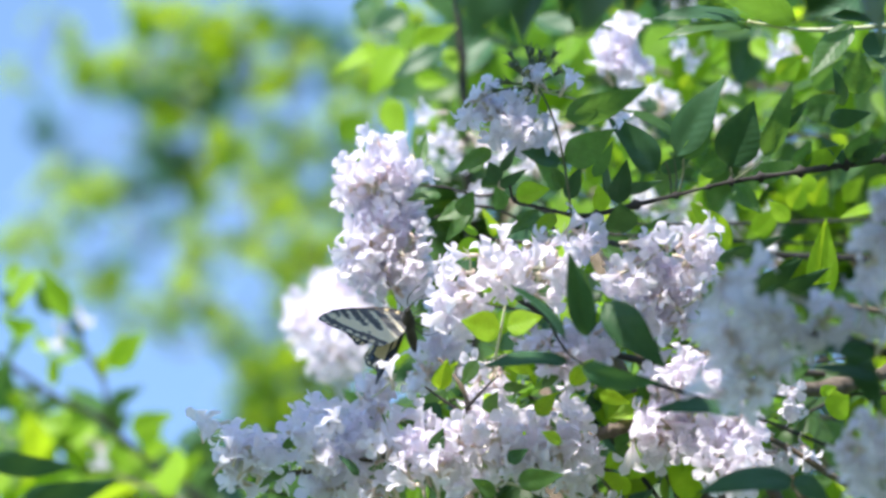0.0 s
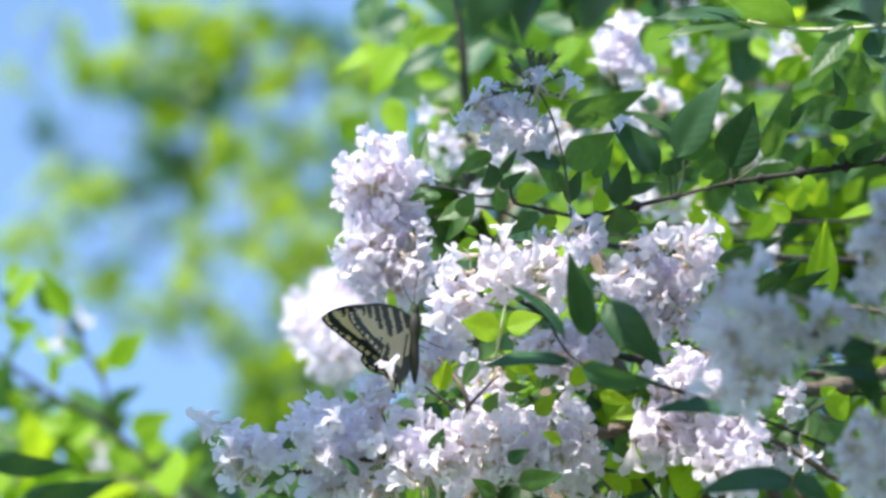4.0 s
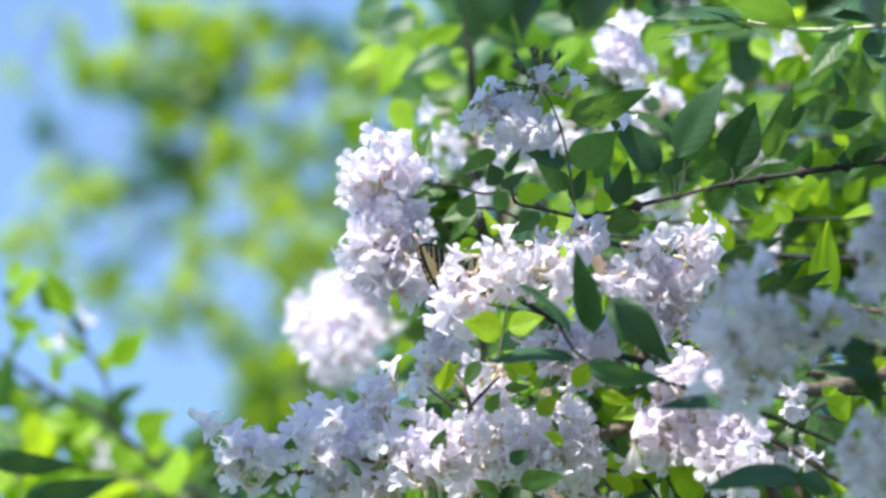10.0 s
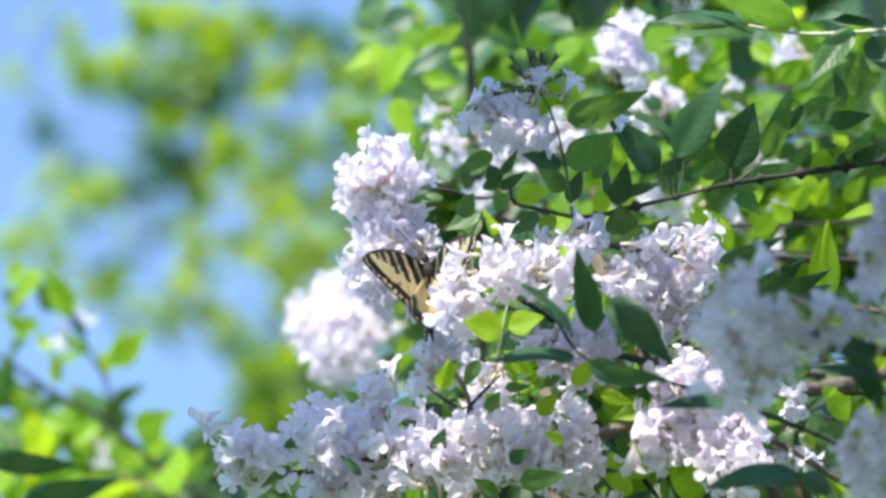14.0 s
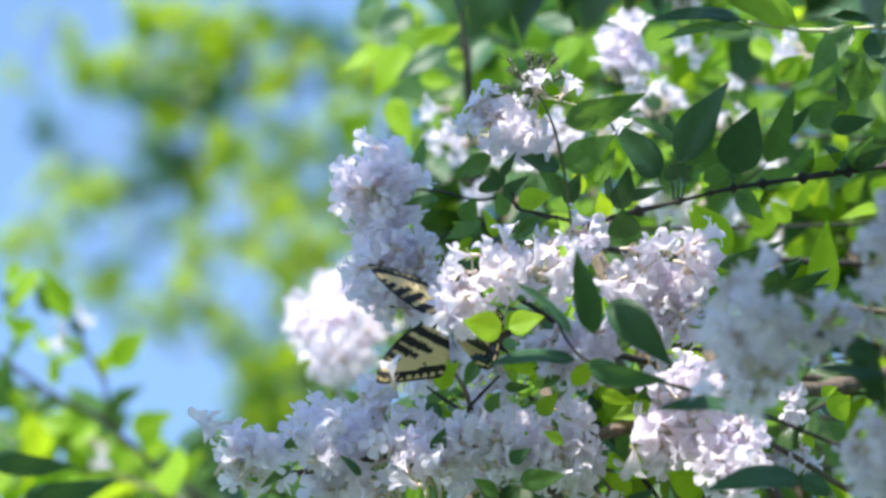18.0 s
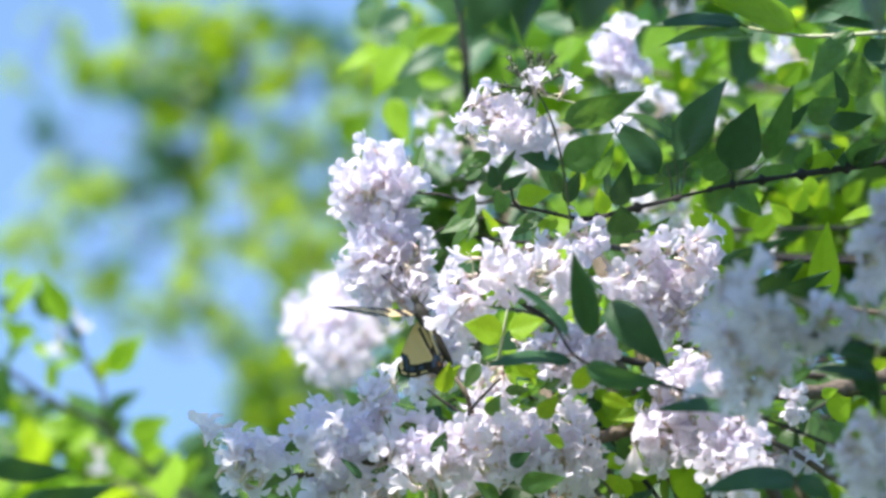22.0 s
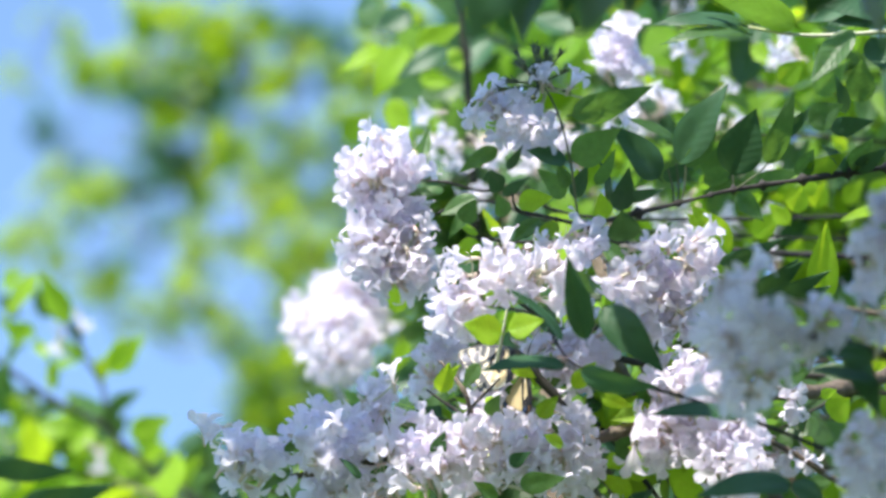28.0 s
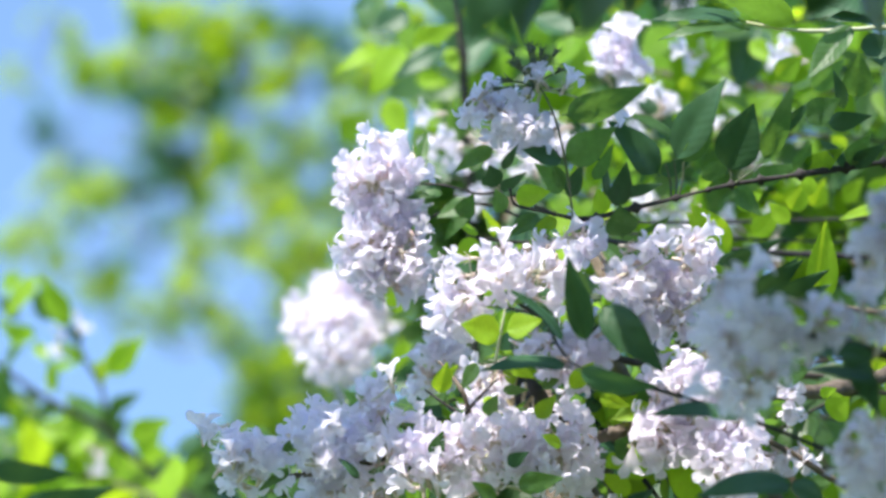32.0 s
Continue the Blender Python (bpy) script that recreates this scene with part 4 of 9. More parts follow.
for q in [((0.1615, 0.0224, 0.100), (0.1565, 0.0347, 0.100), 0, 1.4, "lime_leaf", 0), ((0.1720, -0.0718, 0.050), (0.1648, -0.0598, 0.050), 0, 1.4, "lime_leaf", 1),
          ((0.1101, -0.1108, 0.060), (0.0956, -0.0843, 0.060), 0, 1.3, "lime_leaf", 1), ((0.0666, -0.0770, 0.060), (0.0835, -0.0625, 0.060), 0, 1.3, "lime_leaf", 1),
          ((0.1281, -0.0187, 0.020), (0.1479, -0.0040, 0.000), 45, 0.8, "dark_leaf", 0), ((0.1264, -0.0204, 0.005), (0.1498, -0.0047, -0.003), 35, 1.05, "dark_leaf", 2),
          ((0.1299, -0.0232, 0.000), (0.1602, -0.0089, -0.008), 35, 0.80, "dark_leaf", 2), ((0.1425, -0.0223, 0.000), (0.1606, -0.0152, -0.008), 30, 0.90, "dark_leaf", 0),
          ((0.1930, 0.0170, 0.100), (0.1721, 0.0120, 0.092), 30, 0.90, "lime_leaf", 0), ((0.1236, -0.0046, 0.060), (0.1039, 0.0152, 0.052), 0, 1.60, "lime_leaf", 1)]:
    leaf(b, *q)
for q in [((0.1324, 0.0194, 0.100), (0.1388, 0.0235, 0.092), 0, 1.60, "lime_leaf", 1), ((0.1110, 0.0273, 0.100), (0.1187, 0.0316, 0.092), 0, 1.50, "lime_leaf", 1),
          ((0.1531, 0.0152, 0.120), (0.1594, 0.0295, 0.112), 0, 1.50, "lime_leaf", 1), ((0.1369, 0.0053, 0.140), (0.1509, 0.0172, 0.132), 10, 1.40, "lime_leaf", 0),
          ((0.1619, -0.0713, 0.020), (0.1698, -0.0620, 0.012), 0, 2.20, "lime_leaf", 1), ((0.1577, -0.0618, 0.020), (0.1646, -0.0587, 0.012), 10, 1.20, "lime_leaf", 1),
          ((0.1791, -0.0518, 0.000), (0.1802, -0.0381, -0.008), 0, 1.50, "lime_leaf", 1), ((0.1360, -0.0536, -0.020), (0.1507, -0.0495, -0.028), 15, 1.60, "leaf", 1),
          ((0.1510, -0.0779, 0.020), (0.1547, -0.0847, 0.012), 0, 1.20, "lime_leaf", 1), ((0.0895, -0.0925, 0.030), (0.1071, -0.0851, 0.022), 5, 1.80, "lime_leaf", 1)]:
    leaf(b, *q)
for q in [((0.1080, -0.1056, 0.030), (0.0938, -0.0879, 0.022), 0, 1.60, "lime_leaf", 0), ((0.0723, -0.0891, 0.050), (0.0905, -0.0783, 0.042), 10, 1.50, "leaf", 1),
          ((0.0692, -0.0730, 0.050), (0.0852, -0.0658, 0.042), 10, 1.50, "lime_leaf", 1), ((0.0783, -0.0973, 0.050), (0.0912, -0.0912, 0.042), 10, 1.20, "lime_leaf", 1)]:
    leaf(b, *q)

# upper right twig
b = BR["upper"] = branch("leafy_twig", (0.2009, 0.0910, 0.050), "straight pale twig with long green leaves", group="leafy twigs")
twig(b, [(0.2009, 0.0910, 0.050), (0.1884, 0.0923, 0.050), (0.1744, 0.0915, 0.050), (0.1576, 0.0908, 0.050), (0.1432, 0.0920, 0.050), (0.1300, 0.0944, 0.050)], 0.0011, 0.0006, STALK)
for q in [((0.1523, 0.0935, 0.050), (0.1087, 0.1089, 0.042), 15, 1.00, "bright_leaf", 2), ((0.1313, 0.0913, 0.045), (0.0917, 0.0862, 0.037), 45, 0.75, "leaf", 2),
          ((0.1293, 0.0949, 0.050), (0.0871, 0.0945, 0.042), 40, 0.80, "dark_leaf", 2), ((0.1742, 0.0940, 0.030), (0.1531, 0.0685, 0.022), 20, 1.00, "leaf", 1),
          ((0.1466, 0.0979, 0.300), (0.1601, 0.0862, 0.292), 5, 1.30, "lime_leaf", 1), ((0.1655, 0.1011, 0.300), (0.1590, 0.0873, 0.292), 5, 1.20, "lime_leaf", 1),
          ((0.1910, 0.1012, 0.060), (0.1597, 0.1032, 0.052), 20, 1.30, "dark_leaf", 2), ((0.1910, 0.0968, 0.060), (0.1631, 0.0955, 0.052), 25, 1.00, "dark_leaf", 0),
          ((0.1825, 0.0915, 0.060), (0.1895, 0.0748, 0.052), 5, 1.60, "dark_leaf", 1), ((0.1762, 0.1066, 0.100), (0.1584, 0.0983, 0.092), 20, 1.30, "dark_leaf", 1)]:
    leaf(b, *q)
for q in [((0.1940, 0.1075, 0.080), (0.1739, 0.1090, 0.072), 0, 1.80, "dark_leaf", 1), ((0.1661, 0.1116, 0.160), (0.1856, 0.1037, 0.152), 10, 1.60, "dark_leaf", 0),
          ((0.1468, 0.0723, 0.120), (0.1587, 0.0829, 0.112), 10, 1.60, "bright_leaf", 1), ((0.1645, 0.0680, 0.140), (0.1789, 0.0827, 0.132), 20, 1.30, "leaf", 0)]:
    leaf(b, *q)

# the blurred twig at the far side
b = BR["left"] = branch("leafy_twig", (-0.1095, -0.1575, 0.640), "slender leafy shoot with sunlit green leaves", group="leafy twigs")
twig(b, [(-0.1095, -0.1575, 0.640), (-0.1374, -0.1364, 0.640), (-0.1559, -0.1235, 0.640), (-0.1745, -0.1080, 0.640), (-0.1884, -0.0950, 0.640), (-0.2024, -0.0885, 0.640), (-0.2178, -0.0801, 0.640), (-0.2302, -0.0715, 0.640), (-0.2457, -0.0600, 0.640)], 0.0017, 0.0012, BARK_DARK)
twig(b, [(-0.1807, -0.1024, 0.640), (-0.1847, -0.0848, 0.640), (-0.1869, -0.0739, 0.640), (-0.1931, -0.0640, 0.640), (-0.1993, -0.0517, 0.640), (-0.2101, -0.0322, 0.640), (-0.2215, -0.0127, 0.640)], 0.0013, 0.0006, BARK_DARK)
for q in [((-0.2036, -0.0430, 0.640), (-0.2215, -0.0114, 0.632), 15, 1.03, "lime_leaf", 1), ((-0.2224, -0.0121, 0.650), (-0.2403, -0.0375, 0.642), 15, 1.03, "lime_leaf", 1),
          ((-0.2157, -0.0390, 0.660), (-0.2257, -0.0202, 0.652), 6, 1.33, "leaf", 1), ((-0.1971, -0.0511, 0.640), (-0.2067, -0.0392, 0.632), 15, 1.10, "dark_leaf", 1),
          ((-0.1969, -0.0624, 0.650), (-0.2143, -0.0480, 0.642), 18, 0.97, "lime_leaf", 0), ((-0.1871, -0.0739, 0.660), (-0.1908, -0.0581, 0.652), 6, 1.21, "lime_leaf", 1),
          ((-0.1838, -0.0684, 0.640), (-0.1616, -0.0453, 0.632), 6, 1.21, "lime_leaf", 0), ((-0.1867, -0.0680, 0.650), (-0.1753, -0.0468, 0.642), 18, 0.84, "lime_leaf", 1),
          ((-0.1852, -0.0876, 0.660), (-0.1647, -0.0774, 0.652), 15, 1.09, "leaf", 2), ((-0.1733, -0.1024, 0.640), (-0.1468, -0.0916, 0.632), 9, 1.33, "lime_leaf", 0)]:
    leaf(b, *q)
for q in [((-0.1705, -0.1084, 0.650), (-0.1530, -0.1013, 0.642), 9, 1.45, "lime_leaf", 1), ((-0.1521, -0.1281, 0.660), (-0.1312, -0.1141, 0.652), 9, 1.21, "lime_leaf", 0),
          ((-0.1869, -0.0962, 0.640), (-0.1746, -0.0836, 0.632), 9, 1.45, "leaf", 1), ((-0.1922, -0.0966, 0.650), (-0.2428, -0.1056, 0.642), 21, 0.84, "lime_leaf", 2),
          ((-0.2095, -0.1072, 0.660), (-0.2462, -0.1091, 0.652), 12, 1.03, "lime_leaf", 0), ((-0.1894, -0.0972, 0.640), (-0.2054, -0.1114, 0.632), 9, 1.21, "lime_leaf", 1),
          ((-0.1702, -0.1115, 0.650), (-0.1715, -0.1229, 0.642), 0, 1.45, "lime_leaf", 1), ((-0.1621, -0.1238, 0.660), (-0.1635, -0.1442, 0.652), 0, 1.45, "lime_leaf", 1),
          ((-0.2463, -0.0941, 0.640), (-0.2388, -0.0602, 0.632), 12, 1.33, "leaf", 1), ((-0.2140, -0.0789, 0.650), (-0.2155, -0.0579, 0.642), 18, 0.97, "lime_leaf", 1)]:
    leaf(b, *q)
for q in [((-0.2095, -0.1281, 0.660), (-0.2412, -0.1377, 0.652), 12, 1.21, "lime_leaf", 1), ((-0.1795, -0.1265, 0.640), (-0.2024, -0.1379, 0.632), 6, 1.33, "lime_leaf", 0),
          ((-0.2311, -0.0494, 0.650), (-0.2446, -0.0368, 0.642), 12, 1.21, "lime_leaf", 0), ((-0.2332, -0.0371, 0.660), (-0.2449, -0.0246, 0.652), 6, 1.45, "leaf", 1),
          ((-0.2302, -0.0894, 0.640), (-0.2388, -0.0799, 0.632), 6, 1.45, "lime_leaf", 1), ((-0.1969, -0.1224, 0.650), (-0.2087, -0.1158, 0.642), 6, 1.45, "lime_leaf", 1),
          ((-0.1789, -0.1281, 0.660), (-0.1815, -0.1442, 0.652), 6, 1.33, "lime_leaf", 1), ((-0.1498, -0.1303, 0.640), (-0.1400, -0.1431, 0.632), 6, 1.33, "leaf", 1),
          ((-0.2249, -0.0494, 0.650), (-0.2143, -0.0616, 0.642), 6, 1.21, "lime_leaf", 1), ((-0.2186, -0.1007, 0.280), (-0.1731, -0.1046, 0.272), 40, 0.85, "dark_leaf", 2)]:
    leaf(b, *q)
for q in [((-0.2025, -0.1216, 0.280), (-0.1534, -0.1108, 0.272), 35, 0.85, "dark_leaf", 2), ((-0.2274, -0.0421, 0.680), (-0.2382, -0.0527, 0.660), -5, 1.29, "lime_leaf", 2),
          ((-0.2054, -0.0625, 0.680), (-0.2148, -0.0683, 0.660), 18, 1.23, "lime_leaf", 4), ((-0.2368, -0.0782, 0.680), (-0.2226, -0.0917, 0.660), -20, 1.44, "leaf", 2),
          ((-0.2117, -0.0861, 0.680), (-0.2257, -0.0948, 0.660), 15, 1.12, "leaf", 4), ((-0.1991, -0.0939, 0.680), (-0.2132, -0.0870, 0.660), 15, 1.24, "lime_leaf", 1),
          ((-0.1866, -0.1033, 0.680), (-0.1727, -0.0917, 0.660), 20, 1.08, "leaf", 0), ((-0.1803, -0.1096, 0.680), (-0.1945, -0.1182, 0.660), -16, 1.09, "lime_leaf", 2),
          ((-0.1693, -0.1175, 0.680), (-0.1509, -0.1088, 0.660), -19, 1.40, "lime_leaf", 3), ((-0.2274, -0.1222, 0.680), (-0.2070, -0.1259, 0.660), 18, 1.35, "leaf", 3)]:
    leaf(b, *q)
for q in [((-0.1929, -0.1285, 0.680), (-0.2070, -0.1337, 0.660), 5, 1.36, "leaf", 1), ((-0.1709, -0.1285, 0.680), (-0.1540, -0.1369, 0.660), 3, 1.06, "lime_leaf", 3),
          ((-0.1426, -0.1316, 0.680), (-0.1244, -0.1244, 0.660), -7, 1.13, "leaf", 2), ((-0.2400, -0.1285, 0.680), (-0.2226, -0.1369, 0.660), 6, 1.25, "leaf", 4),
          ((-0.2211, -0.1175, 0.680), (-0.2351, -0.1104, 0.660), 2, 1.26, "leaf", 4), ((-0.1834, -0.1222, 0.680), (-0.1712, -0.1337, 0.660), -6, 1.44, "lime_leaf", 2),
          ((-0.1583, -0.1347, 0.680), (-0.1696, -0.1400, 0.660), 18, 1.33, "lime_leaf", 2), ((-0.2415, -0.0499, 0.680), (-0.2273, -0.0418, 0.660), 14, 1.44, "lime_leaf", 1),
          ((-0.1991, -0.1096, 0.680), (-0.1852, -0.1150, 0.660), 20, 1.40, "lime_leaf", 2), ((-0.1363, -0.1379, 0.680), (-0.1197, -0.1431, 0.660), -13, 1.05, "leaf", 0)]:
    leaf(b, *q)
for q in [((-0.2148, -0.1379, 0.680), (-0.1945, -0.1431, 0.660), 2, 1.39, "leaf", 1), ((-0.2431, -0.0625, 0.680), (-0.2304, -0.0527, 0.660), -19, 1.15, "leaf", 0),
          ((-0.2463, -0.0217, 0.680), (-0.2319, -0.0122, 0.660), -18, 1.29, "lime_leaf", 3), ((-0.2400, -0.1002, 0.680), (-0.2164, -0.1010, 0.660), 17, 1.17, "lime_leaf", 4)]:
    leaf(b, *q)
cluster(b, (-0.2123, -0.0446, 0.640), (0.0100, 0.0100, 0.012), 1, 190, (0.0, 0.5, -0.4))
cluster(b, (-0.1894, -0.1111, 0.640), (0.0100, 0.0100, 0.012), 1, 191, (0.0, 0.5, -0.4))
shoot(b, [(-0.1120, -0.1547, 0.700), (-0.1532, -0.1405, 0.700), (-0.2006, -0.1342, 0.700), (-0.2544, -0.1294, 0.700)], 10, 0.042, 310, "lime_leaf", wide=1.35, mixed=0.2, mat=BARK_DARK)
shoot(b, [(-0.1152, -0.1611, 0.700), (-0.1468, -0.1452, 0.700), (-0.1848, -0.1389, 0.700), (-0.2291, -0.1421, 0.700)], 9, 0.042, 311, "leaf", wide=1.35, mixed=0.2, mat=BARK_DARK)
shoot(b, [(-0.1437, -0.1396, 0.700), (-0.1690, -0.1294, 0.700), (-0.2006, -0.1231, 0.700), (-0.2354, -0.1199, 0.700)], 8, 0.042, 312, "lime_leaf", wide=1.35, mixed=0.2, mat=BARK_DARK)
shoot(b, [(-0.1785, -0.1104, 0.700), (-0.2006, -0.1104, 0.700), (-0.2228, -0.1136, 0.700), (-0.2481, -0.1231, 0.700)], 7, 0.042, 313, "lime_leaf", wide=1.35, mixed=0.2, mat=BARK_DARK)
shoot(b, [(-0.1120, -0.1642, 0.700), (-0.1247, -0.1421, 0.700), (-0.1405, -0.1294, 0.700), (-0.1532, -0.1136, 0.700)], 6, 0.042, 314, "leaf", wide=1.35, mixed=0.2, mat=BARK_DARK)
shoot(b, [(-0.2070, -0.0905, 0.700), (-0.2228, -0.0962, 0.700), (-0.2386, -0.0946, 0.700), (-0.2544, -0.0883, 0.700)], 5, 0.042, 315, "leaf", wide=1.35, mixed=0.2, mat=BARK_DARK)
shoot(b, [(-0.1309, -0.1323, 0.460), (-0.1807, -0.1266, 0.640), (-0.2240, -0.1204, 0.640), (-0.2519, -0.1111, 0.640)], 7, 0.05, 301, "lime_leaf", mixed=0.2)

# the upright cane and the leafy shoots within the shrub
b = BR["cane"] = branch("leafy_cane", (0.0187, -0.1302, 0.420), "upright brown cane with broad sunlit leaves", group="leafy twigs")
twig(b, [(0.0187, -0.1302, 0.420), (0.0172, -0.0166, 0.400), (0.0134, 0.0589, 0.380), (0.0114, 0.0951, 0.380), (0.0086, 0.1398, 0.380)], 0.0030, 0.0020, BARK_DARK)
for q in [((0.0038, 0.0979, 0.340), (-0.0230, 0.0817, 0.332), 15, 1.05, "dark_leaf", 0), ((-0.0281, 0.1004, 0.400), (-0.0527, 0.0866, 0.392), 20, 0.90, "lime_leaf", 0),
          ((-0.0145, 0.0996, 0.380), (0.0100, 0.1098, 0.372), 5, 1.30, "lime_leaf", 0), ((0.0028, 0.0996, 0.380), (0.0095, 0.0870, 0.372), 5, 1.40, "lime_leaf", 1),
          ((-0.0260, 0.0755, 0.360), (-0.0165, 0.0493, 0.352), 5, 1.15, "lime_leaf", 1), ((-0.0176, 0.1064, 0.500), (-0.0356, 0.0786, 0.492), 5, 1.50, "lime_leaf", 0),
          ((-0.0138, 0.1190, 0.400), (-0.0359, 0.1068, 0.392), 10, 1.50, "dark_leaf", 1), ((-0.0332, 0.1261, 0.440), (-0.0450, 0.1200, 0.432), 10, 1.40, "dark_leaf", 1),
          ((-0.0221, 0.1262, 0.420), (-0.0130, 0.1122, 0.412), 10, 1.20, "lime_leaf", 1), ((-0.0132, 0.0872, 0.440), (0.0063, 0.0829, 0.432), 10, 1.20, "lime_leaf", 1)]:
    leaf(b, *q)
for q in [((0.0097, 0.0520, 0.300), (0.0113, 0.0696, 0.292), 5, 1.30, "leaf", 1), ((0.0119, 0.1137, 0.420), (-0.0110, 0.1281, 0.412), 20, 1.30, "leaf", 0),
          ((0.0130, 0.1166, 0.420), (0.0328, 0.1247, 0.412), 20, 1.30, "leaf", 0), ((0.0138, 0.0897, 0.460), (0.0319, 0.1009, 0.452), 20, 1.20, "leaf", 2),
          ((0.0140, 0.0875, 0.480), (-0.0127, 0.0756, 0.472), 10, 1.30, "leaf", 1), ((0.0146, 0.1116, 0.500), (0.0280, 0.0967, 0.492), 10, 1.20, "dark_leaf", 1),
          ((0.0047, 0.0794, 0.500), (-0.0070, 0.0616, 0.492), 10, 1.30, "bright_leaf", 1), ((-0.0071, 0.0594, 0.520), (0.0077, 0.0739, 0.512), 10, 1.30, "lime_leaf", 1),
          ((0.0223, 0.0853, 0.500), (0.0353, 0.0777, 0.492), 10, 1.20, "leaf", 1), ((-0.0582, 0.0604, 0.700), (-0.0391, 0.0760, 0.692), 10, 1.50, "bright_leaf", 1)]:
    leaf(b, *q)
for q in [((-0.0456, 0.0446, 0.700), (-0.0297, 0.0571, 0.692), 10, 1.50, "lime_leaf", 1)]:
    leaf(b, *q)

# Added branches outside the view that block sun and sky from the near spray.
SHADE = [((0.32, 0.16, -0.16), (0.17, 0.23, -0.21), (-0.14, 0.24, -0.21)), ((0.32, 0.16, -0.20), (0.18, 0.24, -0.26), (-0.13, 0.25, -0.27)),
         ((0.33, 0.16, -0.22), (0.19, 0.23, -0.31), (-0.12, 0.24, -0.33)), ((0.32, 0.18, -0.18), (0.20, 0.28, -0.24), (-0.10, 0.30, -0.26)),
         ((0.34, 0.18, -0.20), (0.20, 0.27, -0.29), (-0.10, 0.28, -0.31)), ((0.34, 0.20, -0.16), (0.20, 0.26, -0.235), (-0.12, 0.265, -0.245)),
         ((0.34, 0.15, -0.22), (0.18, 0.20, -0.28), (-0.04, 0.20, -0.29)), ((0.34, 0.15, -0.18), (0.18, 0.20, -0.24), (-0.04, 0.20, -0.245)),
         ((0.36, 0.20, -0.20), (0.22, 0.22, -0.27), (0.02, 0.22, -0.28)), ((0.36, 0.12, -0.22), (0.24, 0.178, -0.27), (0.12, 0.178, -0.28))]
SHADE += [((0.40, 0.20, -0.30), (0.25, 0.10, -0.34), (0.235, -0.14, -0.34)), ((0.40, 0.22, -0.42), (0.25, 0.12, -0.46), (0.23, -0.12, -0.48)), ((0.38, 0.22, -0.50), (0.20, 0.19, -0.44), (0.02, 0.19, -0.42))]
SHADE += [((0.36, 0.165, -0.210), (0.22, 0.135, -0.260), (0.01, 0.125, -0.265)), ((0.36, 0.190, -0.210), (0.22, 0.160, -0.260), (0.01, 0.150, -0.265)),
          ((0.36, 0.165, -0.235), (0.22, 0.135, -0.285), (0.01, 0.125, -0.290)), ((0.36, 0.190, -0.235), (0.22, 0.160, -0.285), (0.01, 0.150, -0.290)),
          ((0.36, 0.165, -0.260), (0.22, 0.135, -0.310), (0.01, 0.125, -0.315)), ((0.36, 0.190, -0.260), (0.22, 0.160, -0.310), (0.01, 0.150, -0.315)),
          ((0.36, 0.165, -0.285), (0.22, 0.135, -0.335), (0.01, 0.125, -0.340)), ((0.36, 0.190, -0.285), (0.22, 0.160, -0.335), (0.01, 0.150, -0.340)),
          ((0.36, 0.165, -0.310), (0.22, 0.135, -0.360), (0.01, 0.125, -0.365)), ((0.36, 0.190, -0.310), (0.22, 0.160, -0.360), (0.01, 0.150, -0.365))]
SHADE += [((0.36, 0.155, -0.350), (0.22, 0.125, -0.400), (0.02, 0.115, -0.410)), ((0.36, 0.195, -0.350), (0.22, 0.165, -0.400), (0.02, 0.155, -0.410)), ((0.36, 0.240, -0.350), (0.22, 0.210, -0.400), (0.02, 0.200, -0.410)),
         ((0.36, 0.155, -0.430), (0.22, 0.125, -0.480), (0.02, 0.115, -0.490)), ((0.36, 0.195, -0.430), (0.22, 0.165, -0.480), (0.02, 0.155, -0.490)), ((0.36, 0.240, -0.430), (0.22, 0.210, -0.480), (0.02, 0.200, -0.490)),
         ((0.36, 0.155, -0.510), (0.22, 0.125, -0.560), (0.02, 0.115, -0.570)), ((0.36, 0.195, -0.510), (0.22, 0.165, -0.560), (0.02, 0.155, -0.570)), ((0.36, 0.240, -0.510), (0.22, 0.210, -0.560), (0.02, 0.200, -0.570)),
         ((0.36, 0.155, -0.590), (0.22, 0.125, -0.640), (0.02, 0.115, -0.650))]
SHADE += [((0.36, 0.195, -0.590), (0.22, 0.165, -0.640), (0.02, 0.155, -0.650)), ((0.36, 0.240, -0.590), (0.22, 0.210, -0.640), (0.02, 0.200, -0.650)), ((0.36, 0.155, -0.670), (0.22, 0.125, -0.720), (0.02, 0.115, -0.730)),
         ((0.36, 0.195, -0.670), (0.22, 0.165, -0.720), (0.02, 0.155, -0.730)), ((0.36, 0.240, -0.670), (0.22, 0.210, -0.720), (0.02, 0.200, -0.730))]
for i, (p0, p1, p2) in enumerate(SHADE):
    b = BR["shade%d" % i] = branch("leafy_branch", p0, "unseen overhanging leafy branch added to shade the near blossom", group="inner branches")
    shoot(b, [p0, p1, p2], 28, 0.062, 400 + i, "dark_leaf", r=0.0018, wide=1.5, mixed=0.1)
# added above the view to shade the upper corymb
b = BR["veil"] = branch("leafy_branch", (0.42, 0.24, -0.02), "unseen thin leafy branch added to shade the upper corymb at times", group="inner branches")
twig(b, [(0.42, 0.24, -0.02), (0.15, 0.20, 0.0), (0.02, 0.16, 0.01)], 0.002, 0.001)
shoot(b, [(0.04, 0.165, 0.008), (0.0, 0.165, 0.008), (-0.03, 0.165, 0.006)], 13, 0.036, 511, "dark_leaf", r=0.001, wide=2.0, mixed=0)
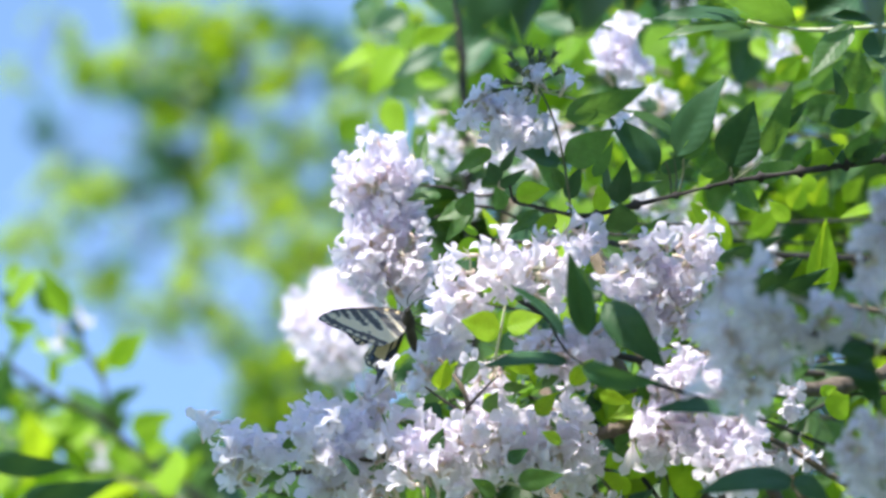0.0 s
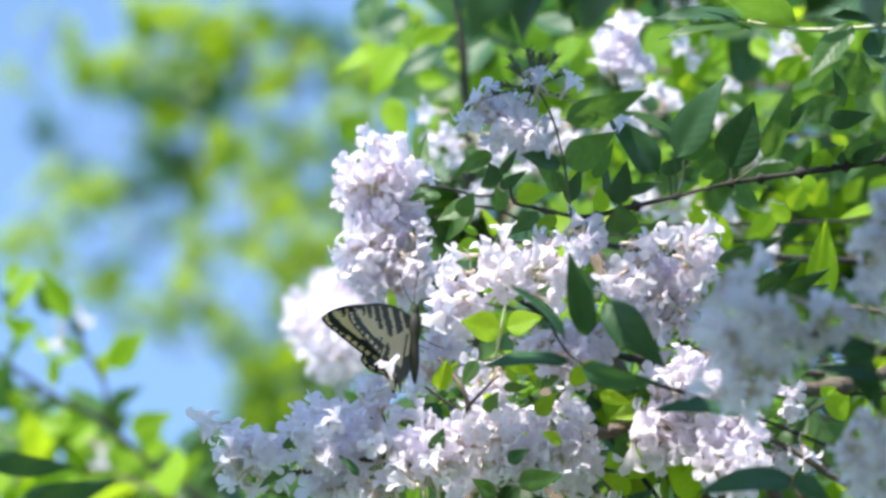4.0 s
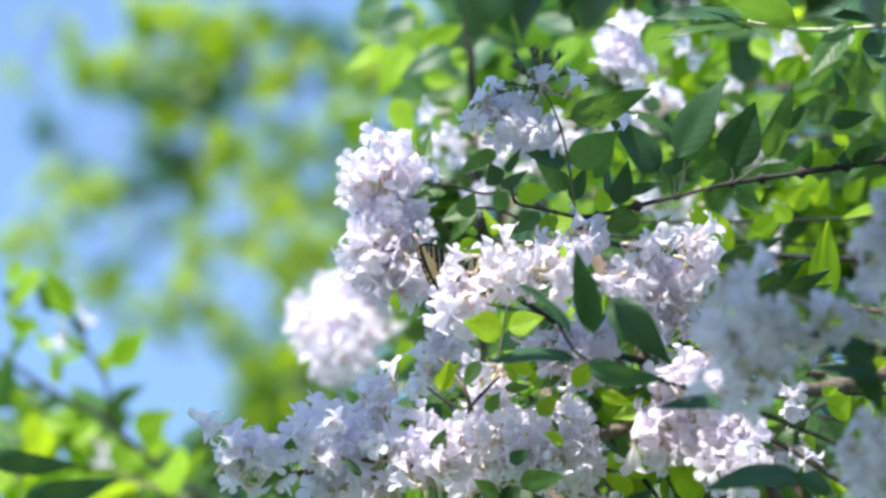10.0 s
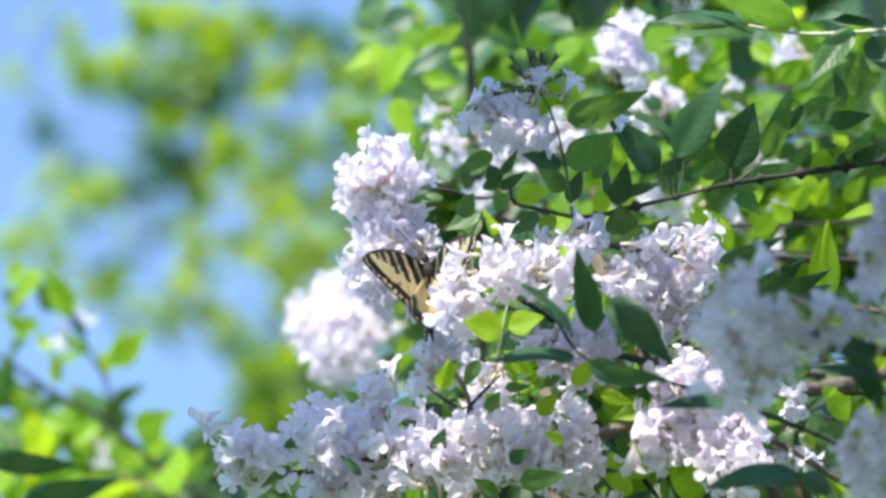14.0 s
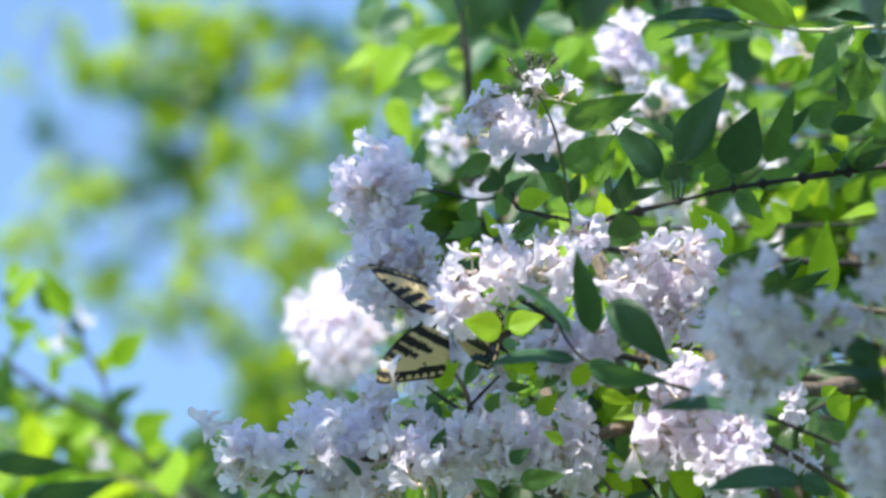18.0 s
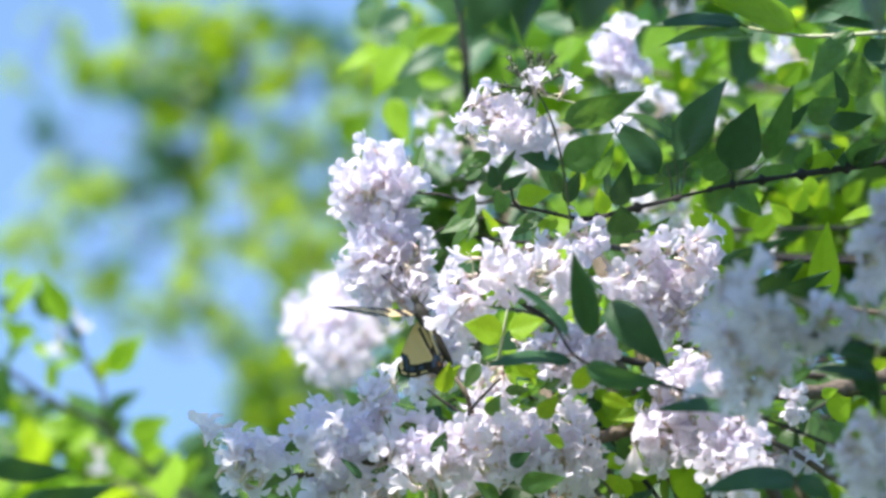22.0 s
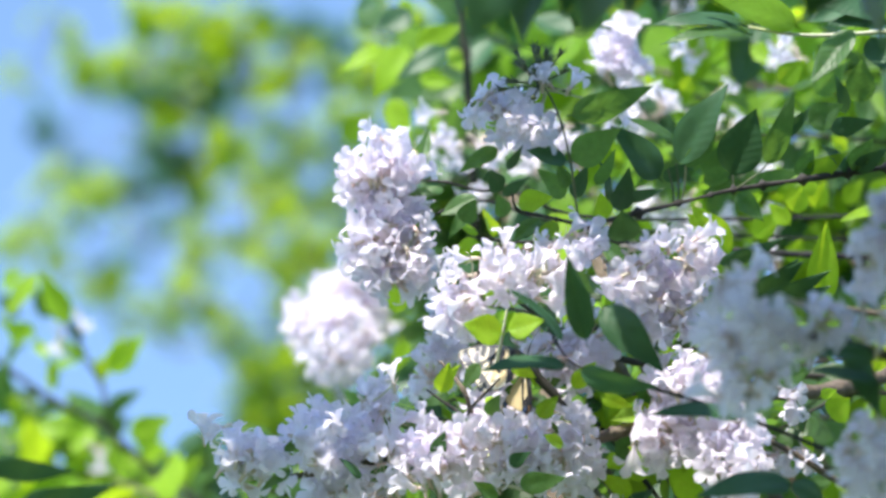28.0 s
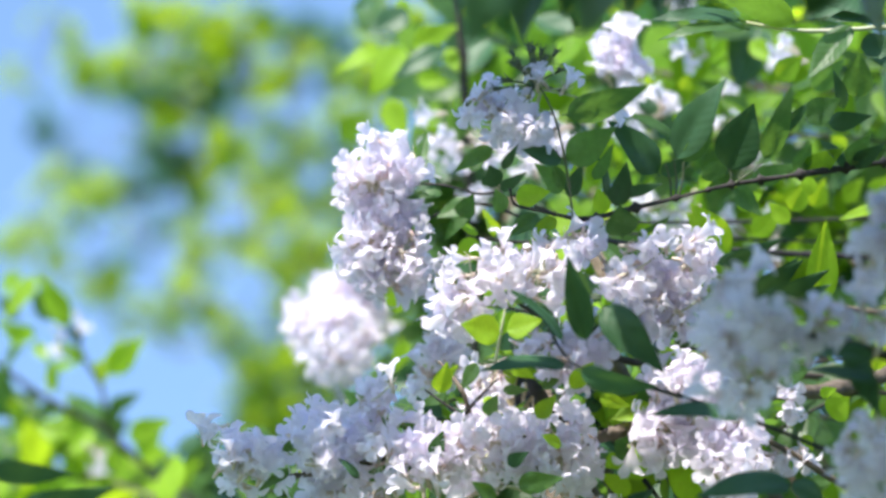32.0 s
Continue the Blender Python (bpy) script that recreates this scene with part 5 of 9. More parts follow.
shoot(b, [(0.04, 0.175, -0.008), (0.0, 0.175, -0.010), (-0.03, 0.17, -0.010)], 13, 0.036, 513, "dark_leaf", r=0.001, wide=2.0, mixed=0)
# added out of view; its leaves shade the left end of the low spray
b = BR["reach"] = branch("leafy_branch", (0.46, 0.38, -0.04), "unseen long leafy branch added to shade the left of the low spray", group="inner branches")
twig(b, [(0.46, 0.38, -0.04), (0.15, 0.40, -0.09), (-0.12, 0.33, -0.08), (-0.16, 0.29, -0.07)], 0.0028, 0.001)
shoot(b, [(-0.13, 0.30, -0.065), (-0.18, 0.29, -0.062), (-0.225, 0.285, -0.06)], 11, 0.045, 512, "leaf", r=0.001, wide=1.4, mixed=0)
shoot(b, [(-0.13, 0.31, -0.08), (-0.18, 0.30, -0.085), (-0.225, 0.295, -0.085)], 11, 0.045, 514, "leaf", r=0.001, wide=1.4, mixed=0)
# added above the view to cast passing shade on the hanging and low sprays
b = BR["bough"] = branch("leafy_branch", (0.45, 0.33, -0.02), "unseen high leafy branch moved across the sun to shade the sprays", group="inner branches")
twig(b, [(0.45, 0.33, -0.02), (0.20, 0.42, -0.05), (-0.06, 0.42, -0.06), (-0.16, 0.41, -0.065)], 0.003, 0.0015)
shoot(b, [(-0.08, 0.42, -0.05), (-0.16, 0.41, -0.03), (-0.27, 0.40, -0.02)], 10, 0.055, 501, "leaf", r=0.0015, wide=1.2)
shoot(b, [(-0.08, 0.42, -0.06), (-0.16, 0.40, -0.08), (-0.27, 0.39, -0.09)], 10, 0.055, 502, "leaf", r=0.0015, wide=1.2)
shoot(b, [(-0.10, 0.43, -0.08), (-0.14, 0.44, -0.12), (-0.22, 0.44, -0.14)], 9, 0.055, 503, "leaf", r=0.0015, wide=1.2)

FILL = [((0.0334, 0.0176, 0.460), (0.0193, 0.0353, 0.490), (0.0046, 0.0493, 0.460), 8, 0.045), ((0.0277, 0.0407, 0.460), (0.0105, 0.0295, 0.490), (-0.0040, 0.0234, 0.460), 8, 0.045), ((0.0219, 0.0061, 0.460), (0.0076, 0.0120, 0.490), (-0.0040, 0.0176, 0.460), 7, 0.04),
         ((0.0575, -0.1180, 0.170), (0.0299, -0.1055, 0.200), (0.0041, -0.0989, 0.170), 9, 0.034), ((0.0295, -0.1244, 0.170), (0.0093, -0.1080, 0.200), (-0.0112, -0.1040, 0.170), 9, 0.034), ((-0.0061, -0.1244, 0.170), (-0.0320, -0.1080, 0.200), (-0.0621, -0.1040, 0.170), 9, 0.034),
         ((0.0804, -0.1167, 0.170), (0.0557, -0.1029, 0.200), (0.0371, -0.0913, 0.170), 8, 0.034), ((-0.0366, -0.1269, 0.170), (-0.0681, -0.1132, 0.200), (-0.0926, -0.1066, 0.170), 8, 0.034)]
FILL += [((0.0549, -0.0659, 0.170), (0.0351, -0.0642, 0.200), (0.0117, -0.0659, 0.170), 8, 0.03), ((-0.0061, -0.0811, 0.170), (-0.0217, -0.0771, 0.200), (-0.0366, -0.0811, 0.170), 7, 0.03), ((0.2498, 0.0849, 0.49), (0.192, 0.0781, 0.46), (0.1343, 0.0925, 0.46), 9, 0.046),
         ((0.2328, 0.0492, 0.32), (0.1661, 0.0542, 0.3), (0.0978, 0.0484, 0.28), 10, 0.042), ((0.2528, 0.0062, 0.52), (0.1951, 0.0179, 0.5), (0.1209, 0.012, 0.48), 9, 0.044), ((0.2227, -0.0466, 0.22), (0.1717, -0.0513, 0.2), (0.133, -0.0642, 0.2), 8, 0.04),
         ((0.2267, -0.0845, 0.26), (0.1617, -0.0785, 0.24), (0.0822, -0.0934, 0.22), 9, 0.042), ((0.1888, -0.129, 0.25), (0.1212, -0.109, 0.22), (0.0763, -0.1029, 0.2), 9, 0.042)]
FILL += [((0.1464, -0.1302, 0.42), (0.0874, -0.0716, 0.36), (0.0447, -0.0321, 0.3), 9, 0.04), ((0.0889, -0.1404, 0.4), (0.0318, -0.0875, 0.34), (-0.0065, -0.0563, 0.3), 9, 0.04), ((0.0896, -0.0224, 0.42), (0.0597, 0.0113, 0.36), (0.0318, 0.0387, 0.34), 8, 0.04),
         ((0.2408, 0.1184, 0.4), (0.1579, 0.1119, 0.38), (0.0597, 0.1054, 0.36), 11, 0.045), ((0.1542, 0.0362, 0.55), (0.0926, 0.0589, 0.5), (0.0398, 0.0706, 0.5), 9, 0.05), ((0.2508, -0.0173, 0.5), (0.1512, -0.0231, 0.5), (0.062, -0.0112, 0.45), 11, 0.05),
         ((0.0333, -0.149, 0.45), (-0.0236, -0.115, 0.4), (-0.063, -0.0897, 0.4), 9, 0.045), ((0.2328, 0.0955, 0.32), (0.2101, 0.0843, 0.31), (0.1938, 0.0788, 0.31), 4, 0.039)]
FILL += [((0.2388, 0.0309, 0.38), (0.1934, 0.0419, 0.37), (0.1483, 0.0417, 0.36), 7, 0.037), ((0.2408, 0.0593, 0.4), (0.1725, 0.0647, 0.39), (0.116, 0.0588, 0.38), 8, 0.037), ((0.2005, 0.0059, 0.39), (0.1439, 0.0281, 0.38), (0.0818, 0.0417, 0.36), 9, 0.037),
         ((0.2428, 0.091, 0.42), (0.1797, 0.0992, 0.41), (0.1282, 0.1072, 0.4), 8, 0.04), ((0.1463, -0.0111, 0.42), (0.103, 0.0171, 0.4), (0.049, 0.0309, 0.38), 8, 0.037), ((0.2428, -0.0111, 0.42), (0.2079, -0.0053, 0.41), (0.1564, 0.0003, 0.4), 7, 0.04),
         ((0.1512, 0.0765, 0.5), (0.0773, 0.0875, 0.48), (0.0219, 0.1098, 0.46), 10, 0.05), ((0.2147, -0.065, 0.14), (0.1787, -0.0647, 0.13), (0.1481, -0.0793, 0.12), 6, 0.034)]
FILL += [((0.0633, -0.0349, 0.5), (0.0221, -0.0084, 0.48), (-0.0127, 0.0118, 0.46), 9, 0.042), ((0.052, 0.0062, 0.52), (0.0135, 0.0325, 0.5), (-0.0246, 0.0472, 0.5), 9, 0.042), ((0.0618, -0.0741, 0.44), (0.0187, -0.0564, 0.42), (-0.0238, -0.0508, 0.42), 9, 0.036),
         ((0.0353, -0.0545, 0.6), (-0.0012, -0.036, 0.58), (-0.0312, -0.0177, 0.56), 9, 0.045), ((0.1121, -0.0051, 0.3), (0.0791, -0.0211, 0.28), (0.0307, -0.0315, 0.26), 9, 0.036), ((0.0602, 0.074, 0.62), (0.014, 0.0887, 0.6), (-0.0378, 0.1161, 0.6), 9, 0.05),
         ((0.2307, -0.0321, 0.3), (0.1646, -0.0425, 0.28), (0.1049, -0.0474, 0.26), 10, 0.04), ((-0.0072, -0.1372, 0.55), (-0.0484, -0.1119, 0.52), (-0.0891, -0.1052, 0.5), 8, 0.045)]
FILL += [((0.2307, -0.1129, 0.3), (0.178, -0.1039, 0.28), (0.1367, -0.1083, 0.26), 8, 0.042), ((0.2508, -0.1052, 0.5), (0.179, -0.1102, 0.48), (0.1055, -0.115, 0.46), 10, 0.05), ((0.0557, -0.0874, 0.2), (0.0194, -0.0764, 0.18), (-0.0111, -0.063, 0.16), 9, 0.026),
         ((0.0441, -0.0625, 0.14), (0.0189, -0.0619, 0.12), (-0.0034, -0.0687, 0.1), 8, 0.02), ((0.0433, -0.0982, 0.1), (0.0137, -0.0781, 0.09), (-0.0059, -0.0729, 0.08), 8, 0.022), ((0.0735, -0.0445, 0.12), (0.0435, -0.0294, 0.11), (0.0187, -0.0244, 0.1), 8, 0.026),
         ((0.0819, -0.029, 0.08), (0.0524, -0.0386, 0.07), (0.028, -0.048, 0.06), 9, 0.022), ((0.0892, -0.0778, 0.08), (0.0621, -0.0604, 0.07), (0.0377, -0.0432, 0.06), 9, 0.022)]
FILL += [((0.1141, -0.0438, 0.09), (0.0843, -0.0388, 0.08), (0.0624, -0.029, 0.08), 8, 0.024), ((0.2448, 0.0118, 0.44), (0.1982, 0.0202, 0.43), (0.1549, 0.023, 0.42), 7, 0.037), ((0.2448, -0.0083, 0.44), (0.2039, 0.0003, 0.43), (0.1691, 0.006, 0.42), 7, 0.037),
         ((0.2468, 0.032, 0.46), (0.2047, 0.0404, 0.44), (0.1647, 0.0431, 0.44), 6, 0.037), ((0.063, 0.0052, 0.1), (0.0382, 0.0027, 0.09), (0.0137, 0.0051, 0.08), 8, 0.024), ((0.0965, -0.1119, 0.08), (0.0767, -0.0871, 0.07), (0.0618, -0.0698, 0.06), 8, 0.024),
         ((0.142, -0.1151, 0.14), (0.1034, -0.1016, 0.12), (0.0753, -0.0884, 0.1), 6, 0.036), ((0.08, -0.0909, 0.16), (0.0492, -0.07, 0.14), (0.0189, -0.0594, 0.12), 7, 0.028)]
for i, (p0, p1, p2, pairs, ln) in enumerate(FILL):
    b = BR["fill%d" % i] = branch("leafy_branch", p0, "leafy inner branch of the shrub, dappled with sun", group="inner branches")
    deep = p1[0] > 0.06 and p1[1] > -0.04
    # lighter leaf tones put sunlight into the gaps and the deep right side
    kind = "lime_leaf" if ln < 0.027 else "bright_leaf" if deep and p1[2] > 0.34 else "leaf"
    shoot(b, [p0, p1, p2], pairs + 2 * deep, ln, 200 + i, kind, r=0.0011, wide=1.25, mixed=0.45, mat=BARK_DARK)

# ---- the canes that carry the branches ----
shrub = new("shrub_stool")
shrub.matrix_basis = Matrix.Translation((0.55, 2.35, 0.0))
tagged(shrub, "many-stemmed brown woody base of the flowering shrub", "shrub")
rnd = random.Random(5)
for i, (key, br) in enumerate(BR.items()):
    top = STAGE @ foot(br) - shrub.matrix_basis.translation
    a = Vector((rnd.uniform(-0.12, 0.12), rnd.uniform(-0.1, 0.15), -0.03))
    if key in ("left", "cane"):
        mid = Vector((top.x, top.y + 0.1, top.z * 0.55))
        a.x, a.y = top.x * 0.9, top.y + 0.05
    else:
        mid = a.lerp(top, 0.6) + Vector((0.25, 0.12, 0.1))
    bm = bmesh.new()
    tube(bm, spline([a, a.lerp(mid, 0.5) + Vector((0.03, 0, 0.1)), mid, top], 8), 0.009, 0.0028, 8, 0.15, 6)
    part("cane", bm, BARK, shrub)


# ---- the trees beyond ----
def blade(verts, faces, p, y, z, ln, w):
    x = y.cross(z)
    k = len(verts)
    for a, c, lift in ((0, 0, 0), (-0.5, 0.4, 0.12), (0, 0.45, 0), (0.5, 0.4, 0.12), (-0.36, 0.75, 0.05), (0.36, 0.75, 0.05), (0, 1.0, -0.12)):
        verts.append(p + x * (a * w) + y * (c * ln) + z * (lift * w))
    faces += [(k, k + 2, k + 1), (k, k + 3, k + 2), (k + 1, k + 2, k + 4), (k + 2, k + 3, k + 5), (k + 2, k + 6, k + 4), (k + 2, k + 5, k + 6)]


def tree(name, label, root, clumps, mat, seed, size):
    """A trunk, a limb for each group of clumps, and loose clumps of single leaves. Clumps: place, radius, leaves."""
    rnd = random.Random(seed)
    ob = new(name)
    ob.matrix_basis = Matrix.Translation(root)
    tagged(ob, label, "tree")
    top = sum((STAGE @ s3(c[0]) for c in clumps), Vector()) / len(clumps)
    crown = Vector((root[0], root[1], top.z * 0.95))
    bm = bmesh.new()
    tube(bm, spline([Vector((0, 0, -0.1)), Vector((0.05, 0, 1.2)), Vector((-0.05, 0.05, crown.z * 0.7)), Vector((0, 0, crown.z))], 6), 0.16, 0.05, 12, 0.2)
    part("trunk", bm, TRUNK, ob)
    verts, faces = [], []
    ends = []
    spots = sorted(((STAGE @ s3(c[0]) - ob.matrix_basis.translation, c[1], c[2]) for c in clumps), key=lambda c: c[0].x ** 2 + c[0].y ** 2)
    for c, radius, count in spots:
        start = min(ends + [Vector((0, 0, max(0.5 * crown.z, min(crown.z, c.z - 0.2))))], key=lambda e: (e - c).length)
        ends.append(c)
        bm = bmesh.new()
        tube(bm, spline([start, start.lerp(c, 0.5) + Vector((0, 0.03, -0.02)), c], 5), 0.0014, 0.0008, 6, 0.2)
        part("limb", bm, TRUNK, ob)
        for _ in range(round(count * 0.84)):
            d = Vector((rnd.gauss(0, 0.36), rnd.gauss(0, 0.6), rnd.gauss(0, 0.36))) * radius
            y = Vector((rnd.uniform(-1, 1), rnd.uniform(-1, 1), rnd.uniform(-0.9, 0.4))).normalized()
            z = Vector((rnd.uniform(-0.6, 0.6), rnd.uniform(-0.8, 0.4), 1))
            z = (z - z.dot(y) * y).normalized()
            ln = size * rnd.uniform(0.7, 1.25)
            blade(verts, faces, c + d, y, z, ln, ln * 0.62)
    me = bpy.data.meshes.new("crown")
    me.from_pydata(verts, [], faces)
    me.materials.append(mat)
    tagged(part("crown", me, None, ob), kind="stuff")
    return ob


LIGHT_LOW = [((-0.1697, -0.1104, 2.400), 0.024, 24), ((-0.1498, -0.1366, 2.500), 0.026, 28), ((-0.1258, -0.1026, 2.400), 0.024, 26), ((-0.1909, -0.1558, 2.600), 0.018, 18), ((-0.1551, -0.1709, 2.500), 0.024, 26), ((-0.1964, -0.2063, 2.200), 0.024, 26),
             ((-0.1683, -0.2137, 2.300), 0.024, 26), ((-0.1129, -0.1645, 2.400), 0.026, 28), ((-0.0944, -0.1313, 2.500), 0.026, 28), ((-0.1258, -0.2109, 2.400), 0.03, 34), ((-0.0707, -0.1893, 2.500), 0.03, 34), ((-0.0330, -0.1026, 2.400), 0.03, 34), ((-0.0433, -0.0511, 2.400), 0.024, 26)]
LIGHT = [((-0.2672, 0.2082, 2.270), 0.023, 22), ((-0.2384, 0.2106, 2.480), 0.024, 22), ((-0.2754, 0.1819, 2.360), 0.012, 11), ((-0.3306, 0.1674, 2.520), 0.026, 23), ((-0.3028, 0.1697, 2.540), 0.013, 12),
         ((-0.1770, 0.1756, 2.150), 0.021, 20), ((-0.1657, 0.2028, 2.110), 0.015, 15), ((-0.2193, 0.2259, 2.690), 0.015, 13), ((-0.3130, 0.0607, 2.280), 0.015, 14), ((-0.3315, 0.0354, 2.260), 0.021, 19),
         ((-0.4073, 0.0231, 2.800), 0.023, 19), ((-0.3967, 0.0057, 2.430), 0.019, 17), ((-0.3210, 0.0528, 2.690), 0.016, 14), ((-0.2253, 0.0498, 2.430), 0.019, 17), ((-0.2101, 0.0805, 2.550), 0.017, 15),
         ((-0.1796, 0.0942, 2.210), 0.014, 13), ((-0.1352, 0.0803, 2.540), 0.017, 15), ((-0.1292, 0.1165, 2.710), 0.015, 13), ((-0.1802, 0.0110, 2.470), 0.024, 22), ((-0.2269, 0.0087, 2.620), 0.017, 15)]
LIGHT_A = [((-0.2857, -0.0536, 2.400), 0.010, 9), ((-0.2553, -0.0496, 2.500), 0.010, 9), ((-0.2212, -0.0373, 2.300), 0.012, 10),
         ((-0.1980, -0.0768, 2.400), 0.012, 10), ((-0.2394, -0.0153, 2.500), 0.010, 8), ((-0.3115, -0.0330, 2.400), 0.010, 8),
         ((-0.3713, 0.0638, 2.500), 0.012, 9), ((-0.3502, 0.2009, 2.500), 0.010, 7), ((-0.2771, -0.0803, 2.600), 0.009, 7),
         ((-0.1619, 0.1243, 2.400), 0.013, 11), ((-0.1498, 0.1640, 2.500), 0.013, 11), ((-0.1568, 0.0779, 2.400), 0.013, 11),
         ((-0.2496, 0.1243, 2.400), 0.012, 10), ((-0.2342, 0.0216, 2.500), 0.012, 10), ((-0.1200, 0.0487, 2.570), 0.016, 14),
         ((-0.1475, -0.0141, 2.140), 0.021, 20), ((-0.1541, -0.0456, 2.630), 0.017, 15), ((-0.1105, 0.0058, 2.510), 0.021, 18),
         ((-0.0828, 0.1217, 2.310), 0.021, 19)]
LIGHT_A += [((-0.0599, 0.1502, 2.120), 0.023, 23), ((-0.0795, 0.0944, 2.710), 0.020, 17), ((-0.1838, -0.0929, 2.430), 0.017, 15),
         ((-0.2178, -0.0534, 2.600), 0.011, 9), ((-0.2622, -0.0575, 2.720), 0.010, 8), ((-0.2016, -0.0669, 2.600), 0.010, 8),
         ((-0.1022, 0.0617, 2.740), 0.018, 15), ((-0.1304, 0.0210, 2.380), 0.015, 14), ((-0.1715, 0.0442, 2.660), 0.015, 13),
         ((-0.2502, 0.2176, 2.410), 0.014, 13), ((-0.2806, 0.1843, 2.750), 0.010, 8), ((-0.4282, 0.1665, 2.720), 0.009, 7),
         ((-0.0411, 0.1862, 2.170), 0.022, 22), ((-0.0610, 0.2023, 2.200), 0.017, 16), ((-0.0219, 0.1450, 2.250), 0.021, 19)]
DARK = [((-0.3247, 0.1270, 3.390), 0.019, 15), ((-0.3332, 0.1824, 3.640), 0.017, 13), ((-0.3571, 0.1844, 3.500), 0.012, 9), ((-0.2889, 0.2104, 3.680), 0.018, 14), ((-0.2699, 0.1677, 3.700), 0.018, 14),
         ((-0.2424, 0.1268, 3.250), 0.014, 12), ((-0.2955, 0.0861, 3.210), 0.018, 15), ((-0.3089, 0.0901, 3.870), 0.019, 14), ((-0.3386, 0.0704, 3.410), 0.013, 10), ((-0.3803, -0.0449, 3.390), 0.010, 8),
         ((-0.5021, 0.1554, 4.000), 0.016, 12), ((-0.4310, 0.1086, 3.580), 0.011, 8), ((-0.1266, 0.2621, 3.870), 0.024, 18), ((-0.1857, 0.2426, 3.580), 0.014, 10), ((-0.1499, 0.2684, 3.710), 0.020, 15),
         ((-0.1958, -0.1303, 3.320), 0.024, 20), ((-0.1901, -0.1867, 3.710), 0.028, 21), ((-0.1650, -0.1788, 3.890), 0.027, 20), ((-0.2200, -0.1772, 3.620), 0.021, 16), ((-0.1486, -0.1350, 3.790), 0.023, 18)]
DARK_A = [((-0.1978, -0.1070, 3.740), 0.019, 14), ((-0.2363, 0.1821, 3.250), 0.014, 12), ((-0.3160, 0.1539, 3.810), 0.009, 7), ((-0.2951, 0.1203, 3.670), 0.014, 10), ((-0.2257, -0.2098, 3.440), 0.022, 18),
         ((-0.1615, -0.2135, 3.220), 0.025, 21), ((-0.2996, -0.2685, 3.890), 0.024, 18), ((-0.1727, 0.1249, 3.580), 0.020, 15), ((-0.1924, 0.0752, 3.780), 0.017, 13), ((-0.1342, 0.2151, 3.900), 0.019, 14),
         ((-0.2259, 0.1900, 3.770), 0.011, 8), ((-0.3370, 0.0425, 3.940), 0.010, 7), ((-0.1061, 0.0265, 3.520), 0.025, 20), ((-0.0849, -0.0198, 3.840), 0.027, 20), ((-0.1264, 0.1179, 3.560), 0.018, 14)]
GLOW = [((0.0585, 0.1204, 1.200), 0.07, 40), ((0.1067, 0.1474, 1.300), 0.08, 50), ((0.1560, 0.1241, 1.200), 0.08, 50), ((0.2189, 0.1474, 1.300), 0.08, 50), ((0.2610, 0.1091, 1.200), 0.08, 50), ((0.1860, 0.0754, 1.200), 0.08, 50),
        ((0.1338, 0.0816, 1.300), 0.08, 50), ((0.2310, 0.0529, 1.200), 0.08, 50), ((0.2835, 0.0416, 1.200), 0.07, 40), ((0.1609, 0.0236, 1.300), 0.08, 50), ((0.2085, 0.0079, 1.200), 0.08, 50), ((0.0660, 0.0416, 1.200), 0.06, 34),
        ((0.0360, -0.0446, 1.200), 0.06, 34), ((0.0810, -0.0446, 1.200), 0.06, 34), ((0.1373, -0.0746, 1.200), 0.08, 50), ((0.2310, -0.0671, 1.200), 0.08, 50), ((0.1560, -0.1421, 1.200), 0.08, 50), ((0.2498, -0.1421, 1.200), 0.08, 50), ((0.0135, -0.0746, 1.200), 0.05, 28), ((0.0960, -0.1121, 1.200), 0.07, 40)]
DEEP = [((0.1051, 0.2538, 3.400), 0.12, 120), ((0.1873, 0.2411, 3.400), 0.14, 140), ((0.3059, 0.2632, 3.600), 0.16, 160), ((0.0418, -0.0753, 3.400), 0.12, 120), ((0.1367, -0.0247, 3.400), 0.14, 140),
        ((0.2447, 0.7194, 16.000), 0.16, 160), ((0.4557, 0.2975, 16.000), 0.18, 160), ((0.8776, 0.5084, 16.000), 0.25, 240), ((1.2995, 0.0865, 16.000), 0.25, 240), ((0.8776, -0.3354, 16.000), 0.25, 240), ((1.4050, -0.5464, 16.000), 0.25, 240),
        ((0.2447, -0.5464, 16.000), 0.22, 200), ((1.4050, 0.8038, 16.000), 0.2, 180), ((-0.1772, -0.8628, 16.000), 0.15, 120), ((-0.0506, -0.0823, 16.000), 0.15, 120), ((-0.0084, 0.5506, 16.000), 0.12, 96)]
TOP = [((0.0294, 0.1474, 1.300), 0.05, 30), ((0.0565, 0.1628, 1.300), 0.06, 36), ((0.0835, 0.1358, 1.300), 0.06, 36), ((0.1067, 0.1590, 1.300), 0.06, 36), ((0.0449, 0.1164, 1.300), 0.06, 36), ((0.1338, 0.1474, 1.300), 0.06, 36), ((0.2769, 0.1628, 1.300), 0.05, 30)]
